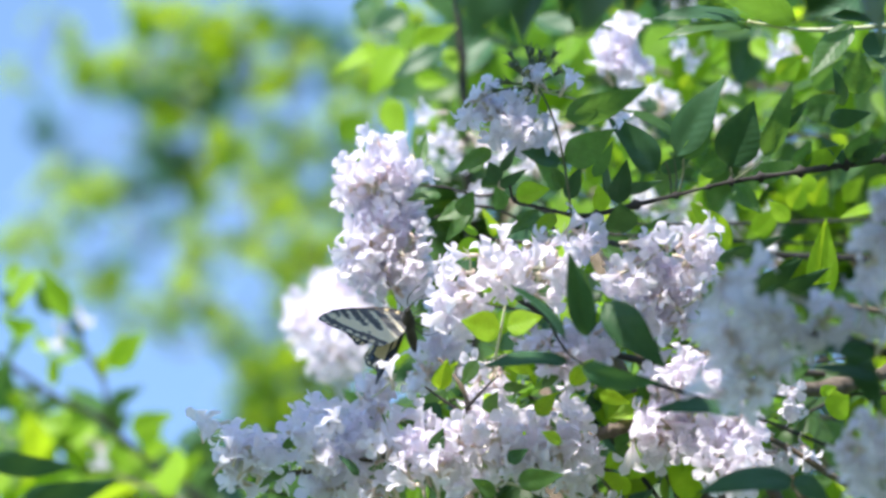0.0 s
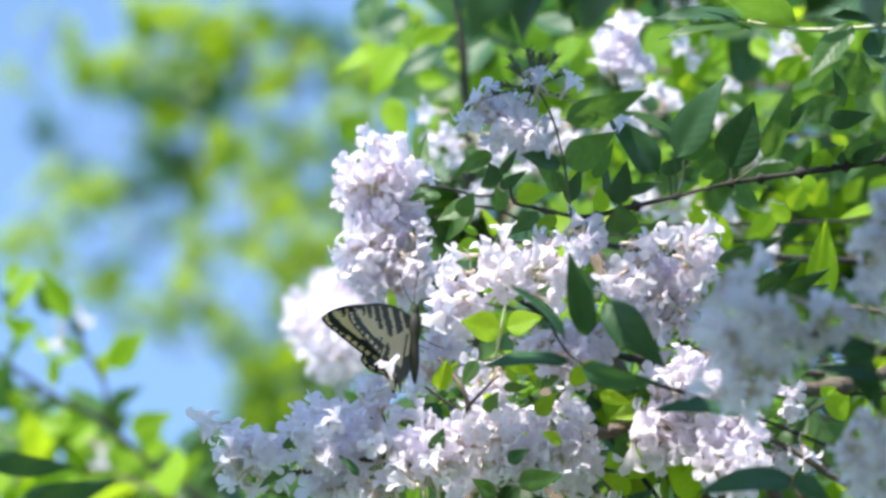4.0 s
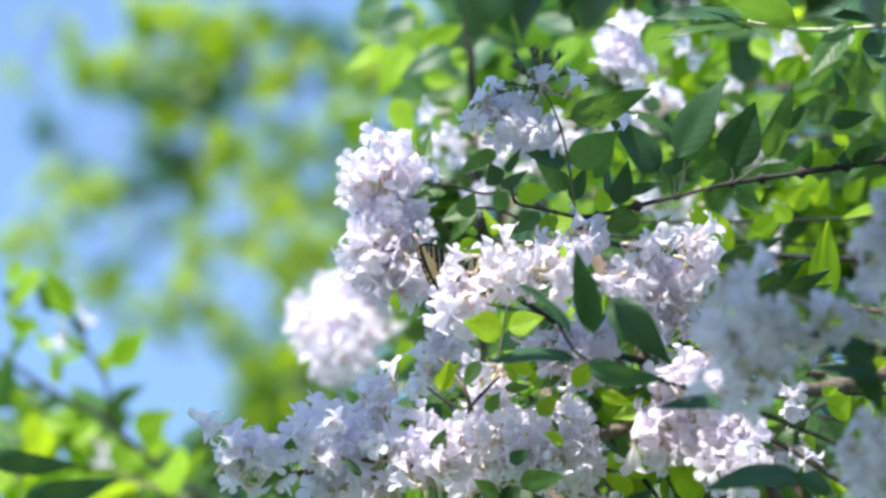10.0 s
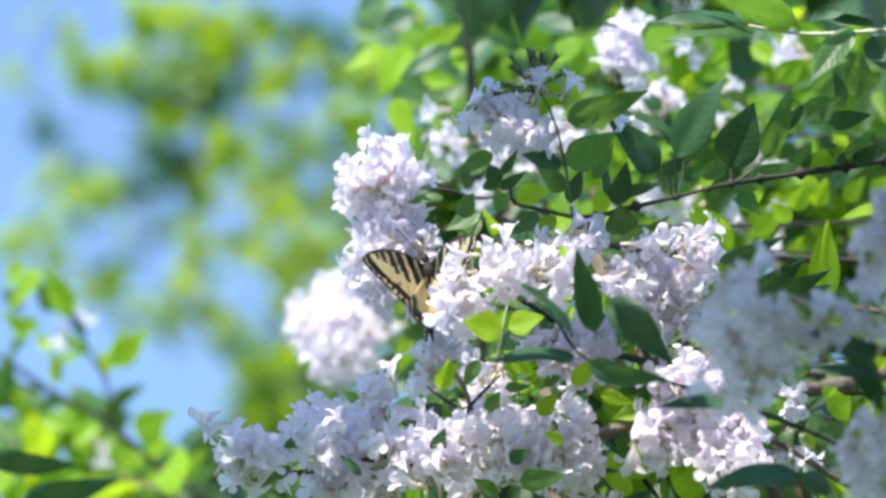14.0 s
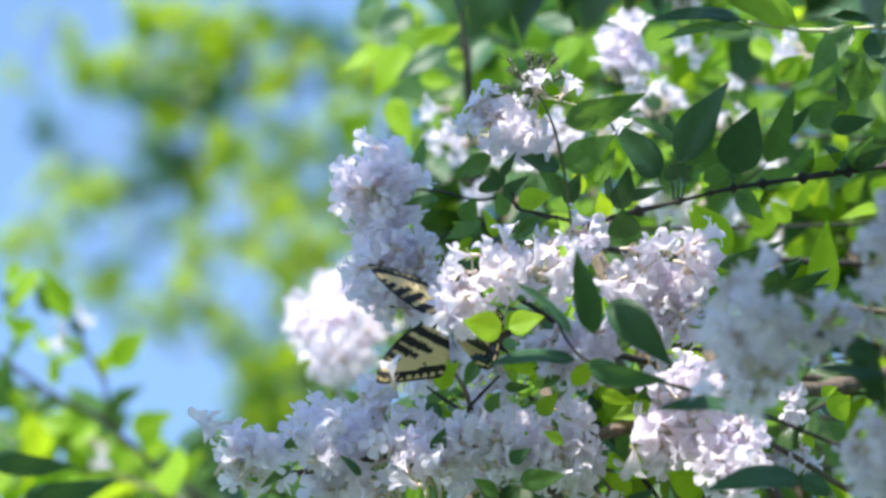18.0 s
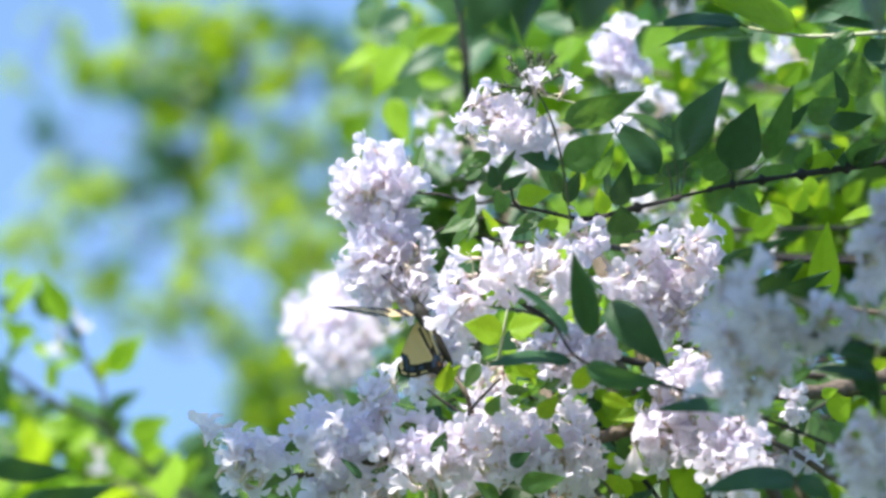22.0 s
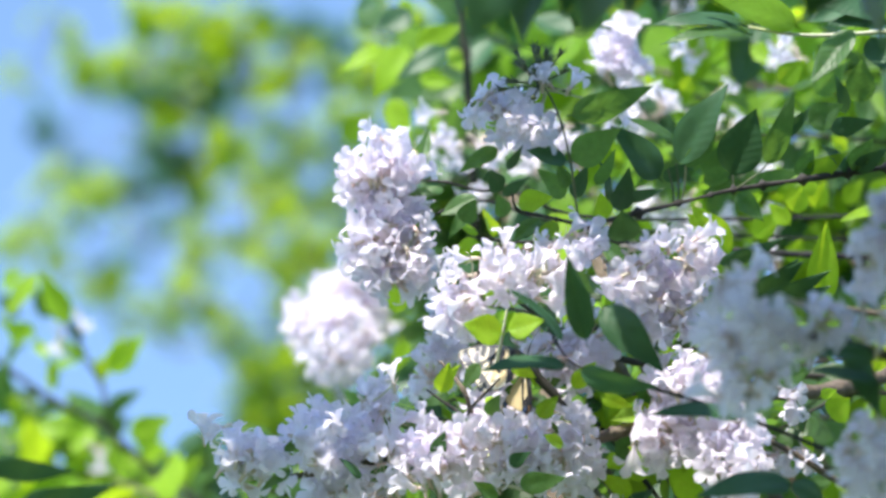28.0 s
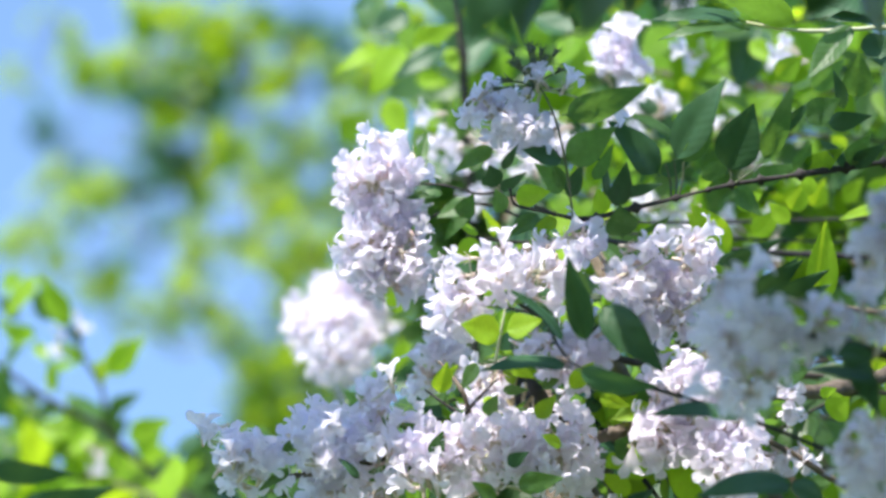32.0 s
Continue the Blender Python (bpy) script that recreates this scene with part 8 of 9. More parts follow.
    walk(WINGS["fore_right"], [(0.0, aim(95, 55, -60, 1, (-0.8, 0.02, -0.3), (0.1, 0.6, 0.75))), (0.12, aim(97, 50, -62, 1, (-0.84, 0.15, -0.2), (0.1, 0.5, 0.8))), (0.20, between(aim(97, 50, -62, 1, (-0.84, 0.15, -0.2), (0.1, 0.5, 0.8)), pose(0, 0, 0, 0, -50))), (0.25, pose(0, 0, 0, 0, -50)), (0.4, pose(0, 0, 0, 0, -76)), (0.5, pose(0, 0, 0, 0, -82)), (0.55, between(pose(0, 0, 0, 0, -82), aim(118, 0, -60, 1, (-0.97, 0.16, 0.05), (0, 0.1, 0.98)))), (0.6, aim(118, 0, -60, 1, (-0.97, 0.16, 0.05), (0, 0.1, 0.98))), (0.8, aim(118, 0, -60, 1, (-0.97, 0.16, 0.05), (0, 0.1, 0.98))), (0.9, aim(118, 0, -60, 1, (-0.99, 0.07, 0.05), (0, 0.12, 0.98))), (1.0, aim(95, 55, -60, 1, (-0.8, 0.02, -0.3), (0.1, 0.6, 0.75))), (1.2, aim(110, 0, -60, 1, (-0.82, 0.5, 0.05), (0.08, 0.12, 0.98))), (1.35, between(aim(110, 0, -60, 1, (-0.82, 0.5, 0.05), (0.08, 0.12, 0.98)), pose(0, 0, 0, 0, -66))), (1.5, pose(0, 0, 0, 0, -66)), (1.8, pose(0, 0, 0, 0, -70)), (1.88, between(pose(0, 0, 0, 0, -70), aim(72, 50, -70, 1, (-0.88, 0.46, -0.05), (0.1, 0.36, 0.9)))), (1.95, aim(72, 50, -70, 1, (-0.88, 0.46, -0.05), (0.1, 0.36, 0.9))), (2.1, aim(75, 50, -70, 1, (-0.88, 0.46, -0.05), (0.1, 0.36, 0.9))), (2.20, between(aim(75, 50, -70, 1, (-0.88, 0.46, -0.05), (0.1, 0.36, 0.9)), pose(0, 0, 0, 0, -70))), (2.3, pose(0, 0, 0, 0, -70)), (2.5, pose(0, 0, 0, 0, -62)), (2.8, pose(0, 0, 0, 0, -52)), (3.0, pose(0, 0, 0, 0, -70)), (3.3, pose(0, 0, 0, 0, -68)), (3.5, pose(0, 0, 0, 0, -72)), (5.5, pose(0, 0, 0, 0, -66)), (5.7, pose(0, 0, 0, 0, -65)), (6.0, pose(0, 0, 0, 0, -60)), (6.2, pose(0, 0, 0, 0, -40)), (6.5, pose(0, 0, 0, 0, -50)), (6.8, pose(0, 0, 0, 0, -60)), (7.0, pose(0, 0, 0, 0, -62)), (7.2, pose(0, 0, 0, 0, -60)), (7.5, pose(0, 0, 0, 0, -60)), (7.8, aim(90, 0, 0, 1, (0.38, 0.1, -0.93), (-0.15, 0.8, 0.55))), (8.0, aim(90, 0, 0, 1, (0.38, 0.1, -0.93), (-0.15, 0.8, 0.55))), (8.3, aim(90, 0, 0, 1, (0.38, 0.1, -0.93), (-0.15, 0.8, 0.55))), (8.6, pose(0, 0, 0, 0, -50)), (9.0, pose(0, 0, 0, 0, -48)), (9.7, pose(0, 0, 0, 0, -58)), (10.0, pose(0, 0, 0, 0, -56)), (10.3, pose(0, 0, 0, 0, -60)), (10.6, pose(0, 0, 0, 0, -62)), (11.0, aim(90, 0, 0, 1, (0.45, 0.2, -0.85), (-0.2, 0.8, 0.55))), (11.3, aim(90, 0, 0, 1, (0.45, 0.2, -0.85), (-0.2, 0.8, 0.55))), (11.6, pose(0, 0, 0, 0, -30)), (12.0, aim(90, 0, 0, 1, (0.5, 0.35, -0.8), (-0.25, 0.8, 0.55))), (12.3, pose(0, 0, 0, 0, -60)), (12.6, pose(0, 0, 0, 0, -25)), (13.0, aim(112, 0, 0, 1, (0.1, 0.6, -0.8), (-0.5, 0.6, 0.5))), (13.3, pose(0, 0, 0, 0, -25)), (13.6, pose(0, 0, 0, 0, -20)), (14.0, aim(105, 0, 0, 1, (0.5, 0.35, -0.8), (-0.25, 0.8, 0.55))), (14.2, pose(0, 0, 0, 0, -18)), (14.5, pose(0, 0, 0, 0, -18)), (16.5, pose(0, 0, 0, 0, -60)), (16.65, between(pose(0, 0, 0, 0, -60), aim(150, -15, 0, 1, (-0.45, 0.85, 0.2), (-0.85, -0.2, -0.2)))), (16.8, aim(145, -15, 0, 1, (-0.15, 0.62, -0.75), (-0.85, -0.2, -0.2))), (17.0, aim(145, -15, 0, 1, (-0.15, 0.62, -0.75), (-0.85, -0.2, -0.2))), (17.5, aim(145, -15, 0, 1, (-0.45, 0.62, -0.5), (-0.6, -0.35, -0.3))), (17.8, aim(145, -15, 0, 1, (-0.45, 0.62, -0.5), (-0.6, -0.35, -0.3))), (18.0, aim(145, -15, 0, 1, (-0.75, 0.55, -0.1), (-0.4, -0.2, -0.7))), (18.10, between(aim(158, -15, 0, 1, (-0.8, 0.5, 0.4), (-0.4, -0.1, -0.8)), pose(0, 0, 0, 0, -60))), (18.2, pose(0, 0, 0, 0, -60)), (18.5, pose(0, 0, 0, 0, -74)), (18.65, between(pose(0, 0, 0, 0, -74), aim(112, 0, -60, 1, (-0.82, 0.5, 0.05), (0.08, 0.12, 0.98)))), (18.8, aim(112, 0, -60, 1, (-0.82, 0.5, 0.05), (0.08, 0.12, 0.98))), (19.0, aim(110, 0, -60, 1, (-0.82, 0.5, 0.05), (0.08, 0.12, 0.98))), (19.2, aim(80, 0, -70, 1, (-0.78, 0.62, -0.05), (0.15, 0.42, 0.88))), (19.5, pose(0, 0, 0, 0, -72)), (19.8, pose(0, 0, 0, 0, -70)), (19.90, between(pose(0, 0, 0, 0, -70), aim(118, 45, -60, 1, (-0.8, 0.55, 0.05), (0.1, 0.3, 0.93)))), (20.0, aim(118, 45, -60, 1, (-0.8, 0.55, 0.05), (0.1, 0.3, 0.93))), (20.2, aim(118, 45, -60, 1, (-0.8, 0.55, 0.05), (0.1, 0.3, 0.93))), (20.35, between(aim(118, 45, -60, 1, (-0.8, 0.55, 0.05), (0.1, 0.3, 0.93)), pose(0, 0, 0, 0, -82))), (20.5, pose(0, 0, 0, 0, -82)), (20.8, pose(0, 0, 0, 0, -80)), (21.0, pose(0, 0, 0, 0, -76)), (21.2, pose(0, 0, 0, 0, -76)), (21.35, between(pose(0, 0, 0, 0, -76), aim(112, 45, -60, 1, (-0.8, 0.55, 0.05), (0.1, 0.3, 0.93)))), (21.5, aim(112, 45, -60, 1, (-0.8, 0.55, 0.05), (0.1, 0.3, 0.93))), (21.8, aim(115, 0, -60, 1, (-0.99, 0.07, 0.05), (0, 0.12, 0.98))), (22.0, aim(117, 0, -60, 1, (-0.99, 0.07, 0.05), (0, 0.12, 0.98))), (22.2, aim(112, 0, -60, 1, (-0.82, 0.5, 0.05), (0.08, 0.12, 0.98))), (22.35, between(aim(112, 0, -60, 1, (-0.82, 0.5, 0.05), (0.08, 0.12, 0.98)), pose(0, 0, 0, 0, -82))), (22.5, pose(0, 0, 0, 0, -82)), (22.65, between(pose(0, 0, 0, 0, -82), aim(82, 55, -75, 1, (-0.99, 0.0, -0.06), (0.05, 0.36, 0.9)))), (22.8, aim(82, 55, -75, 1, (-0.99, 0.0, -0.06), (0.05, 0.36, 0.9))), (23.0, aim(82, 55, -75, 1, (-0.99, 0.0, -0.06), (0.05, 0.36, 0.9))), (23.6, aim(82, 55, -75, 1, (-0.99, 0.0, -0.06), (0.05, 0.36, 0.9))), (24.0, aim(80, 55, -75, 1, (-0.99, 0.0, -0.06), (0.05, 0.36, 0.9))), (24.5, aim(78, 55, -75, 1, (-0.99, 0.0, -0.06), (0.05, 0.36, 0.9))), (24.60, between(aim(78, 55, -75, 1, (-0.99, 0.0, -0.06), (0.05, 0.36, 0.9)), pose(0, 0, 0, 0, -84))), (24.7, pose(0, 0, 0, 0, -84)), (24.85, between(pose(0, 0, 0, 0, -84), aim(115, 0, -60, 1, (-0.92, 0.38, 0.05), (0, -0.24, 0.97)))), (25.0, aim(115, 0, -60, 1, (-0.92, 0.38, 0.05), (0, -0.24, 0.97))), (25.2, aim(112, 0, -60, 1, (-0.97, 0.16, 0.05), (0, 0.1, 0.98))), (25.25, between(aim(112, 0, -60, 1, (-0.97, 0.16, 0.05), (0, 0.1, 0.98)), pose(0, 0, 0, 0, -50))), (25.3, pose(0, 0, 0, 0, -50)), (25.5, pose(0, 0, 0, 0, -70)), (26.5, pose(0, 0, 0, 0, -70)), (27.0, between(pose(0, 0, 0, 0, -70), aim(130, 0, -40, 1, (-0.66, 0.1, 0.56), (0.2, 0.8, 0.5)))), (27.5, aim(130, 0, -40, 1, (-0.66, 0.1, 0.56), (0.2, 0.8, 0.5))), (28.0, aim(130, 0, -40, 1, (-0.66, 0.1, 0.56), (0.2, 0.8, 0.5))), (29.0, aim(128, 0, -40, 1, (-0.66, 0.1, 0.56), (0.2, 0.8, 0.5))), (30.0, aim(130, 0, -40, 1, (-0.66, 0.1, 0.56), (0.2, 0.8, 0.5))), (31.0, aim(126, 0, -40, 1, (-0.66, 0.1, 0.56), (0.2, 0.8, 0.5))), (32.0, aim(130, 0, -40, 1, (-0.66, 0.1, 0.56), (0.2, 0.8, 0.5)))])
    walk(WINGS["hind_left"], [(0.0, aim(95, 55, -60, -1, (-0.6, -0.05, 0.75), (0.0, 0.75, 0.6))), (0.12, aim(97, 50, -62, -1, (-0.6, -0.05, 0.75), (0.0, 0.75, 0.6))), (0.25, pose(0, 0, 0, 0, 46)), (0.4, pose(0, 0, 0, 0, 72)), (0.5, pose(0, 0, 0, 0, 50)), (0.6, aim(118, 0, -60, -1, (-0.75, -0.3, 0.5), (-0.2, 0.97, 0))), (0.8, aim(118, 0, -60, -1, (-0.75, -0.3, 0.5), (-0.2, 0.97, 0))), (0.9, aim(118, 0, -60, -1, (-0.93, -0.15, 0.1), (-0.2, 0.97, 0.0))), (1.0, aim(95, 55, -60, -1, (-0.4, 0.1, 0.9), (0.0, 0.95, 0.3))), (1.2, aim(110, 0, -60, -1, (-0.75, -0.25, 0.5), (-0.34, 0.94, 0))), (1.5, pose(0, 0, 0, 0, 62)), (1.8, pose(0, 0, 0, 0, 66)), (1.95, aim(72, 50, -70, -1, (-0.5, 0.2, 0.9), (0.0, 0.95, 0.3))), (2.1, aim(75, 50, -70, -1, (-0.5, 0.2, 0.9), (0.0, 0.95, 0.3))), (2.3, pose(0, 0, 0, 0, 66)), (2.5, pose(0, 0, 0, 0, 58)), (2.8, pose(0, 0, 0, 0, 48)), (3.0, pose(0, 0, 0, 0, 66)), (3.3, pose(0, 0, 0, 0, 64)), (3.5, pose(0, 0, 0, 0, 68)), (5.5, pose(0, 0, 0, 0, 70)), (5.7, pose(0, 0, 0, 0, 48)), (6.0, pose(0, 0, 0, 0, 74)), (6.2, pose(0, 0, 0, 0, 32)), (6.5, pose(0, 0, 0, 0, 38)), (6.8, pose(0, 0, 0, 0, 80)), (7.0, pose(0, 0, 0, 0, 64)), (7.2, pose(0, 0, 0, 0, 80)), (7.5, pose(0, 0, 0, 0, 62)), (7.8, aim(90, 0, 0, -1, (-0.3, 0, -0.95), (0.12, 0.8, 0.55))), (8.0, aim(90, 0, 0, -1, (-0.3, 0, -0.95), (0.12, 0.8, 0.55))), (8.3, aim(90, 0, 0, -1, (-0.3, 0, -0.95), (0.12, 0.8, 0.55))), (8.6, pose(0, 0, 0, 0, 62)), (9.0, pose(0, 0, 0, 0, 60)), (9.7, pose(0, 0, 0, 0, 60)), (10.0, pose(0, 0, 0, 0, 58)), (10.3, pose(0, 0, 0, 0, 56)), (10.6, pose(0, 0, 0, 0, 58)), (11.0, aim(90, 0, 0, -1, (-0.35, 0, -0.93), (0.15, 0.8, 0.55))), (11.3, aim(90, 0, 0, -1, (-0.35, 0, -0.93), (0.15, 0.8, 0.55))), (11.6, pose(0, 0, 0, 0, 21)), (12.0, aim(90, 0, 0, -1, (-0.5, 0, -0.85), (0.12, 0.8, 0.55))), (12.3, pose(0, 0, 0, 0, 66)), (12.6, pose(0, 0, 0, 0, 11)), (13.0, aim(112, 0, 0, -1, (-0.9, 0.1, -0.35), (0.15, 0.42, 0.9))), (13.3, pose(0, 0, 0, 0, 14)), (13.6, pose(0, 0, 0, 0, -2)), (14.0, aim(105, 0, 0, -1, (-0.5, 0, -0.85), (0.12, 0.8, 0.55))), (14.2, pose(0, 0, 0, 0, 1)), (14.5, pose(0, 0, 0, 0, 1)), (16.5, pose(0, 0, 0, 0, 41)), (16.8, aim(145, -15, 0, -1, (0.1, -1, -0.2), (-1, -0.1, -0.1))), (17.0, aim(145, -15, 0, -1, (0.1, -1, -0.2), (-1, -0.1, -0.1))), (17.5, aim(145, -15, 0, -1, (0.1, -1, -0.2), (-1, -0.1, -0.1))), (17.8, aim(145, -15, 0, -1, (0.1, -1, -0.2), (-1, -0.1, -0.1))), (18.0, aim(145, -15, 0, -1, (0.1, -1, -0.2), (-1, -0.1, -0.1))), (18.2, pose(0, 0, 0, 0, 36)), (18.5, pose(0, 0, 0, 0, 70)), (18.8, aim(112, 0, -60, -1, (-0.75, -0.25, 0.5), (-0.34, 0.94, 0))), (19.0, aim(110, 0, -60, -1, (-0.75, -0.25, 0.5), (-0.34, 0.94, 0))), (19.2, aim(80, 0, -70, -1, (-0.4, 0.1, 0.9), (0.0, 0.95, 0.3))), (19.5, pose(0, 0, 0, 0, 66)), (19.8, pose(0, 0, 0, 0, 58)), (20.0, aim(118, 45, -60, -1, (-0.97, 0.15, 0.15), (0.1, 0.97, 0.1))), (20.2, aim(118, 45, -60, -1, (-0.97, 0.15, 0.15), (0.1, 0.97, 0.1))), (20.5, pose(0, 0, 0, 0, 76)), (20.8, aim(82, 0, -80, -1, (-0.97, -0.2, -0.05), (-0.18, 0.97, 0.1))), (21.0, aim(80, 0, -82, -1, (-0.97, -0.2, -0.05), (-0.18, 0.97, 0.1))), (21.2, aim(84, 0, -80, -1, (-0.97, -0.2, -0.05), (-0.18, 0.97, 0.1))), (21.5, aim(112, 45, -60, -1, (-0.97, 0.15, 0.15), (0.1, 0.97, 0.1))), (21.8, aim(115, 0, -60, -1, (-0.75, -0.5, 0.1), (-0.55, 0.83, 0.0))), (22.0, aim(117, 0, -60, -1, (-0.75, -0.5, 0.1), (-0.55, 0.83, 0.0))), (22.2, aim(112, 0, -60, -1, (-0.75, -0.25, 0.5), (-0.34, 0.94, 0))), (22.5, pose(0, 0, 0, 0, 76)), (22.65, between(pose(0, 0, 0, 0, 76), aim(82, 55, -75, -1, (-0.9, 0.05, 0.42), (0.05, 0.22, 0.96)))), (22.8, aim(82, 55, -75, -1, (-0.9, 0.05, 0.42), (0.05, 0.22, 0.96))), (23.0, aim(82, 55, -75, -1, (-0.9, 0.05, 0.42), (0.05, 0.22, 0.96))), (23.6, aim(82, 55, -75, -1, (-0.9, 0.05, 0.42), (0.05, 0.22, 0.96))), (24.0, aim(80, 55, -75, -1, (-0.9, 0.05, 0.42), (0.05, 0.22, 0.96))), (24.5, aim(78, 55, -75, -1, (-0.4, 0.1, 0.9), (0.0, 0.95, 0.3))), (24.7, pose(0, 0, 0, 0, 60)), (25.0, aim(115, 0, -60, -1, (-0.8, -0.2, 0.55), (-0.3, 0.95, 0))), (25.2, aim(112, 0, -60, -1, (-0.75, -0.3, 0.5), (-0.2, 0.97, 0))), (25.3, pose(0, 0, 0, 0, 46)), (25.5, pose(0, 0, 0, 0, 66)), (26.5, pose(0, 0, 0, 0, 66)), (27.0, between(pose(0, 0, 0, 0, 66), aim(130, 0, -40, -1, (-0.60, -0.35, 0.6), (-0.2, 0.8, 0.5)))), (27.5, aim(130, 0, -40, -1, (-0.60, -0.35, 0.6), (-0.2, 0.8, 0.5))), (28.0, aim(130, 0, -40, -1, (-0.60, -0.35, 0.6), (-0.2, 0.8, 0.5))), (29.0, aim(128, 0, -40, -1, (-0.60, -0.35, 0.6), (-0.2, 0.8, 0.5))), (30.0, aim(130, 0, -40, -1, (-0.60, -0.35, 0.6), (-0.2, 0.8, 0.5))), (31.0, aim(126, 0, -40, -1, (-0.60, -0.35, 0.6), (-0.2, 0.8, 0.5))), (32.0, aim(130, 0, -40, -1, (-0.60, -0.35, 0.6), (-0.2, 0.8, 0.5)))])
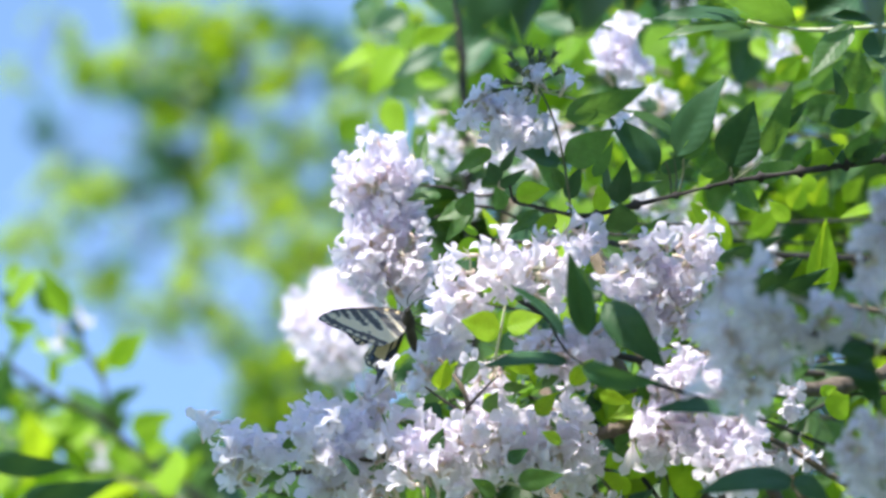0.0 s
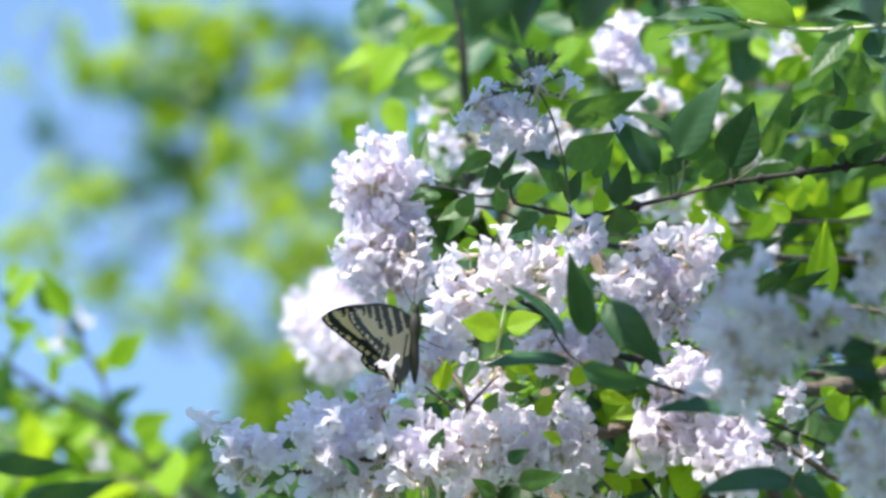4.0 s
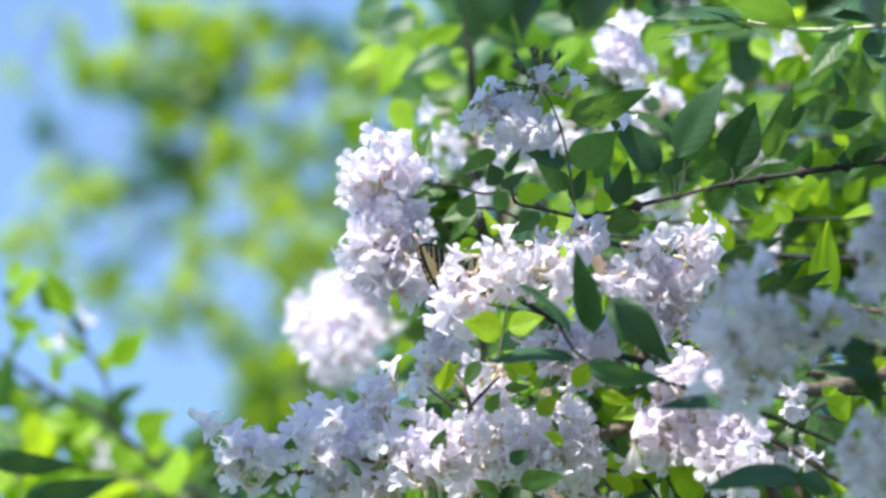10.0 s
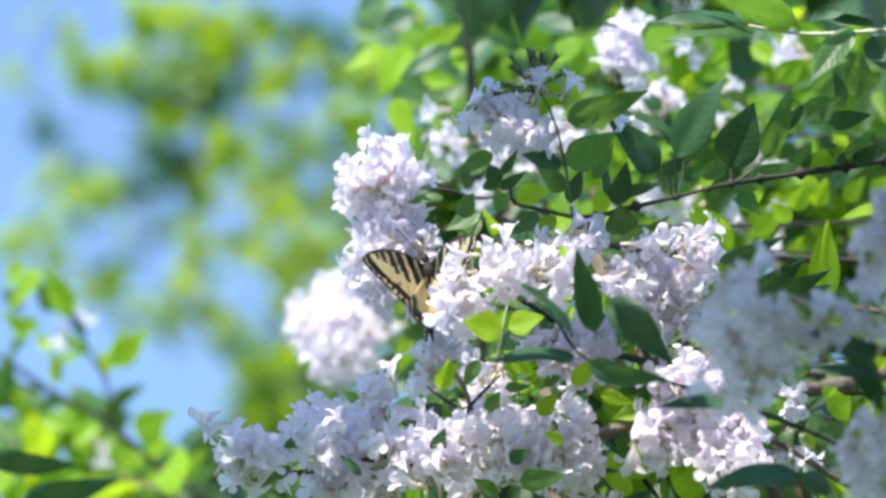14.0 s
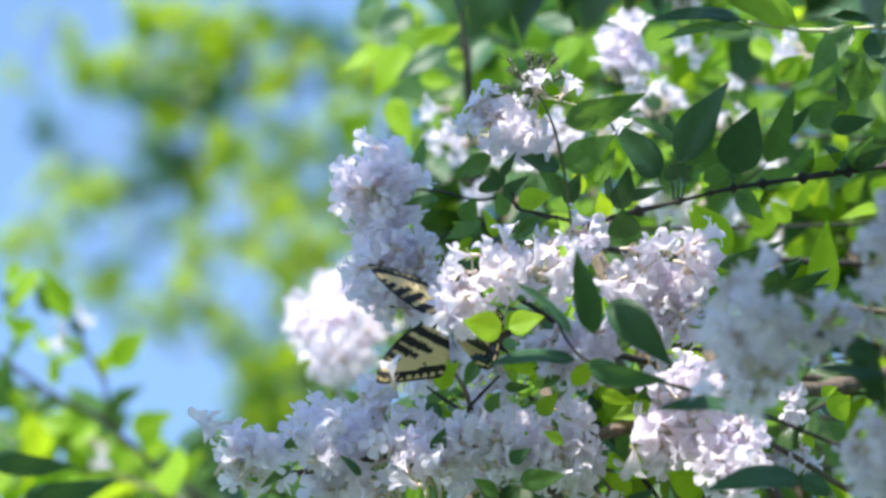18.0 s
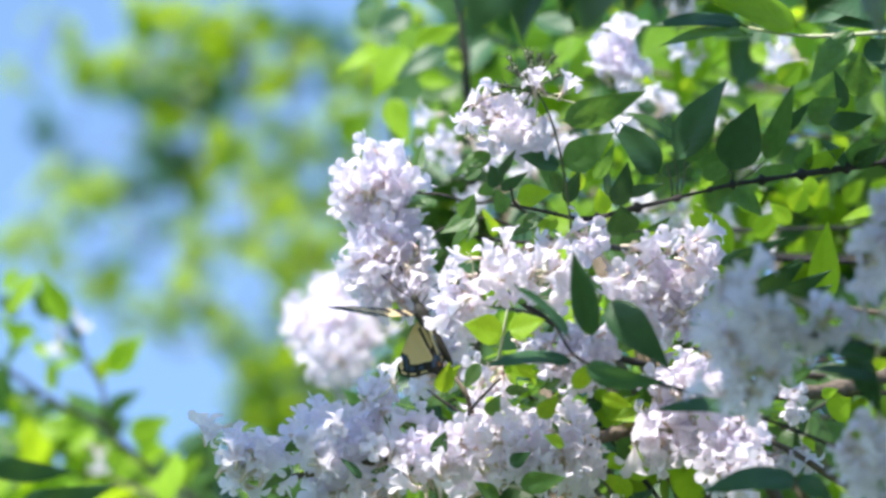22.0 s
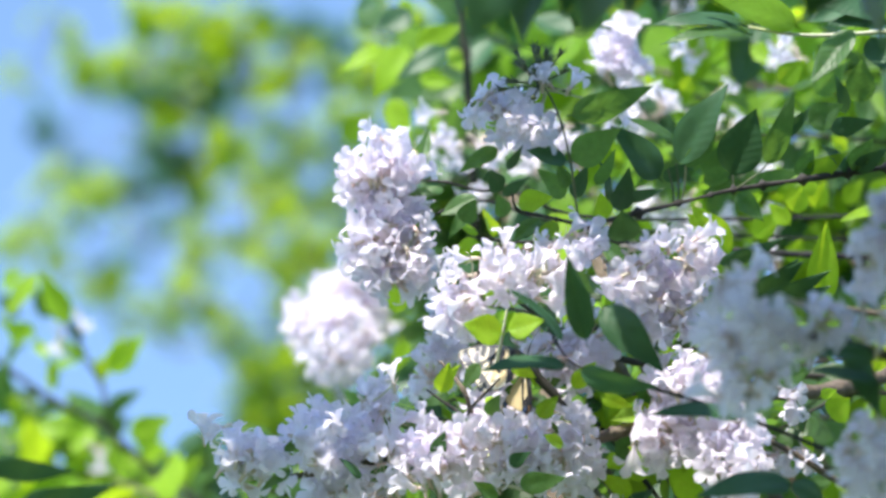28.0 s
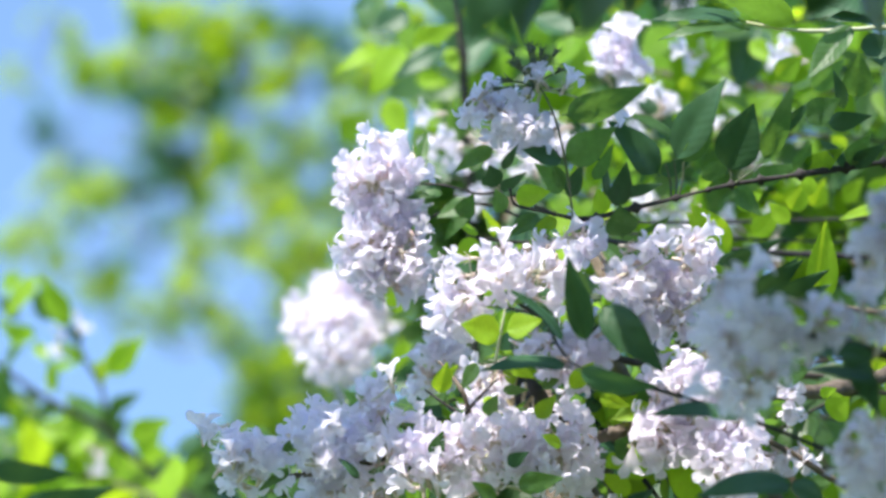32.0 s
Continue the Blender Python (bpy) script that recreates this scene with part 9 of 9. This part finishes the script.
    walk(WINGS["hind_right"], [(0.0, aim(95, 55, -60, 1, (-0.6, -0.05, 0.72), (0.0, 0.75, 0.6))), (0.12, aim(97, 50, -62, 1, (-0.6, -0.05, 0.72), (0.0, 0.75, 0.6))), (0.20, between(aim(97, 50, -62, 1, (-0.6, -0.05, 0.72), (0.0, 0.75, 0.6)), pose(0, 0, 0, 0, -46))), (0.25, pose(0, 0, 0, 0, -46)), (0.4, pose(0, 0, 0, 0, -72)), (0.5, pose(0, 0, 0, 0, -80)), (0.6, aim(118, 0, -60, 1, (0.1, 0, -1), (-0.34, 0.94, 0))), (0.8, aim(118, 0, -60, 1, (0.1, 0, -1), (-0.34, 0.94, 0))), (0.9, aim(118, 0, -60, 1, (0.1, 0, -1), (-0.34, 0.94, 0))), (0.95, between(aim(118, 0, -60, 1, (0.1, 0, -1), (-0.34, 0.94, 0)), aim(95, 55, -60, 1, (-0.4, 0.1, 0.88), (0.0, 0.95, 0.3)))), (1.0, aim(95, 55, -60, 1, (-0.4, 0.1, 0.88), (0.0, 0.95, 0.3))), (1.10, between(aim(95, 55, -60, 1, (-0.4, 0.1, 0.88), (0.0, 0.95, 0.3)), aim(110, 0, -60, 1, (0.1, 0, -1), (-0.34, 0.94, 0)))), (1.2, aim(110, 0, -60, 1, (0.1, 0, -1), (-0.34, 0.94, 0))), (1.5, pose(0, 0, 0, 0, -62)), (1.8, pose(0, 0, 0, 0, -66)), (1.88, between(pose(0, 0, 0, 0, -66), aim(72, 50, -70, 1, (-0.5, 0.2, 0.86), (0.0, 0.95, 0.3)))), (1.95, aim(72, 50, -70, 1, (-0.5, 0.2, 0.86), (0.0, 0.95, 0.3))), (2.1, aim(75, 50, -70, 1, (-0.5, 0.2, 0.86), (0.0, 0.95, 0.3))), (2.20, between(aim(75, 50, -70, 1, (-0.5, 0.2, 0.86), (0.0, 0.95, 0.3)), pose(0, 0, 0, 0, -66))), (2.3, pose(0, 0, 0, 0, -66)), (2.5, pose(0, 0, 0, 0, -58)), (2.8, pose(0, 0, 0, 0, -48)), (3.0, pose(0, 0, 0, 0, -66)), (3.3, pose(0, 0, 0, 0, -64)), (3.5, pose(0, 0, 0, 0, -68)), (5.5, pose(0, 0, 0, 0, -62)), (5.7, pose(0, 0, 0, 0, -61)), (6.0, pose(0, 0, 0, 0, -56)), (6.2, pose(0, 0, 0, 0, -36)), (6.5, pose(0, 0, 0, 0, -46)), (6.8, pose(0, 0, 0, 0, -56)), (7.0, pose(0, 0, 0, 0, -58)), (7.2, pose(0, 0, 0, 0, -56)), (7.5, pose(0, 0, 0, 0, -56)), (7.8, aim(90, 0, 0, 1, (0.3, 0, -0.95), (-0.1, 0.8, 0.55))), (8.0, aim(90, 0, 0, 1, (0.3, 0, -0.95), (-0.1, 0.8, 0.55))), (8.3, aim(90, 0, 0, 1, (0.3, 0, -0.95), (-0.1, 0.8, 0.55))), (8.6, pose(0, 0, 0, 0, -46)), (9.0, pose(0, 0, 0, 0, -44)), (9.7, pose(0, 0, 0, 0, -54)), (10.0, pose(0, 0, 0, 0, -52)), (10.3, pose(0, 0, 0, 0, -56)), (10.6, pose(0, 0, 0, 0, -58)), (11.0, aim(90, 0, 0, 1, (0.35, 0, -0.93), (-0.1, 0.8, 0.55))), (11.3, aim(90, 0, 0, 1, (0.35, 0, -0.93), (-0.1, 0.8, 0.55))), (11.6, pose(0, 0, 0, 0, -26)), (12.0, aim(90, 0, 0, 1, (0.4, 0, -0.9), (-0.1, 0.8, 0.55))), (12.3, pose(0, 0, 0, 0, -56)), (12.6, pose(0, 0, 0, 0, -21)), (13.0, aim(100, 0, 0, 1, (0.3, 0, -0.95), (-0.1, 0.8, 0.55))), (13.3, pose(0, 0, 0, 0, -21)), (13.6, pose(0, 0, 0, 0, -16)), (14.0, aim(105, 0, 0, 1, (0.4, 0, -0.9), (-0.1, 0.8, 0.55))), (14.2, pose(0, 0, 0, 0, -14)), (14.5, pose(0, 0, 0, 0, -14)), (16.5, pose(0, 0, 0, 0, -56)), (16.65, between(pose(0, 0, 0, 0, -56), aim(150, -15, 0, 1, (0.3, 0.7, 0.6), (-0.9, 0.3, -0.1)))), (16.8, aim(145, -15, 0, 1, (0.5, 0.6, 0.6), (-0.8, 0.5, -0.1))), (17.0, aim(145, -15, 0, 1, (0.5, 0.6, 0.6), (-0.8, 0.5, -0.1))), (17.5, aim(145, -15, 0, 1, (0.5, 0.6, 0.6), (-0.8, 0.5, -0.1))), (17.8, aim(145, -15, 0, 1, (0.5, 0.6, 0.6), (-0.8, 0.5, -0.1))), (18.0, aim(145, -15, 0, 1, (0.5, 0.6, 0.6), (-0.8, 0.5, -0.1))), (18.10, between(aim(158, -15, 0, 1, (0.3, 0.7, 0.6), (-0.9, 0.3, -0.1)), pose(0, 0, 0, 0, -56))), (18.2, pose(0, 0, 0, 0, -56)), (18.5, pose(0, 0, 0, 0, -70)), (18.8, aim(112, 0, -60, 1, (0.1, 0, -1), (-0.34, 0.94, 0))), (19.0, aim(110, 0, -60, 1, (0.1, 0, -1), (-0.34, 0.94, 0))), (19.10, between(aim(110, 0, -60, 1, (0.1, 0, -1), (-0.34, 0.94, 0)), aim(80, 0, -70, 1, (-0.4, 0.1, 0.88), (0.0, 0.95, 0.3)))), (19.2, aim(80, 0, -70, 1, (-0.4, 0.1, 0.88), (0.0, 0.95, 0.3))), (19.35, between(aim(80, 0, -70, 1, (-0.4, 0.1, 0.88), (0.0, 0.95, 0.3)), pose(0, 0, 0, 0, -68))), (19.5, pose(0, 0, 0, 0, -68)), (19.8, pose(0, 0, 0, 0, -66)), (20.0, aim(118, 45, -60, 1, (0.1, 0, -1), (-0.34, 0.94, 0))), (20.2, aim(118, 45, -60, 1, (0.1, 0, -1), (-0.34, 0.94, 0))), (20.5, pose(0, 0, 0, 0, -78)), (20.8, pose(0, 0, 0, 0, -76)), (21.0, pose(0, 0, 0, 0, -72)), (21.2, pose(0, 0, 0, 0, -72)), (21.5, aim(112, 45, -60, 1, (0.1, 0, -1), (-0.34, 0.94, 0))), (21.8, aim(115, 0, -60, 1, (0.1, 0, -1), (-0.34, 0.94, 0))), (22.0, aim(117, 0, -60, 1, (0.1, 0, -1), (-0.34, 0.94, 0))), (22.2, aim(112, 0, -60, 1, (0.1, 0, -1), (-0.34, 0.94, 0))), (22.5, pose(0, 0, 0, 0, -78)), (22.65, between(pose(0, 0, 0, 0, -78), aim(82, 55, -75, 1, (-0.9, 0.05, 0.38), (0.05, 0.22, 0.96)))), (22.8, aim(82, 55, -75, 1, (-0.9, 0.05, 0.38), (0.05, 0.22, 0.96))), (23.0, aim(82, 55, -75, 1, (-0.9, 0.05, 0.38), (0.05, 0.22, 0.96))), (23.6, aim(82, 55, -75, 1, (-0.9, 0.05, 0.38), (0.05, 0.22, 0.96))), (24.0, aim(80, 55, -75, 1, (-0.9, 0.05, 0.38), (0.05, 0.22, 0.96))), (24.5, aim(78, 55, -75, 1, (-0.4, 0.1, 0.88), (0.0, 0.95, 0.3))), (24.60, between(aim(78, 55, -75, 1, (-0.4, 0.1, 0.88), (0.0, 0.95, 0.3)), pose(0, 0, 0, 0, -82))), (24.7, pose(0, 0, 0, 0, -82)), (25.0, aim(115, 0, -60, 1, (0.1, 0, -1), (-0.34, 0.94, 0))), (25.2, aim(112, 0, -60, 1, (0.1, 0, -1), (-0.34, 0.94, 0))), (25.3, pose(0, 0, 0, 0, -46)), (25.5, pose(0, 0, 0, 0, -66)), (26.5, pose(0, 0, 0, 0, -66)), (27.0, between(pose(0, 0, 0, 0, -66), aim(130, 0, -40, 1, (-0.60, -0.35, 0.56), (-0.2, 0.8, 0.5)))), (27.5, aim(130, 0, -40, 1, (-0.60, -0.35, 0.56), (-0.2, 0.8, 0.5))), (28.0, aim(130, 0, -40, 1, (-0.60, -0.35, 0.56), (-0.2, 0.8, 0.5))), (29.0, aim(128, 0, -40, 1, (-0.60, -0.35, 0.56), (-0.2, 0.8, 0.5))), (30.0, aim(130, 0, -40, 1, (-0.60, -0.35, 0.56), (-0.2, 0.8, 0.5))), (31.0, aim(126, 0, -40, 1, (-0.60, -0.35, 0.56), (-0.2, 0.8, 0.5))), (32.0, aim(130, 0, -40, 1, (-0.60, -0.35, 0.56), (-0.2, 0.8, 0.5)))])


motions()
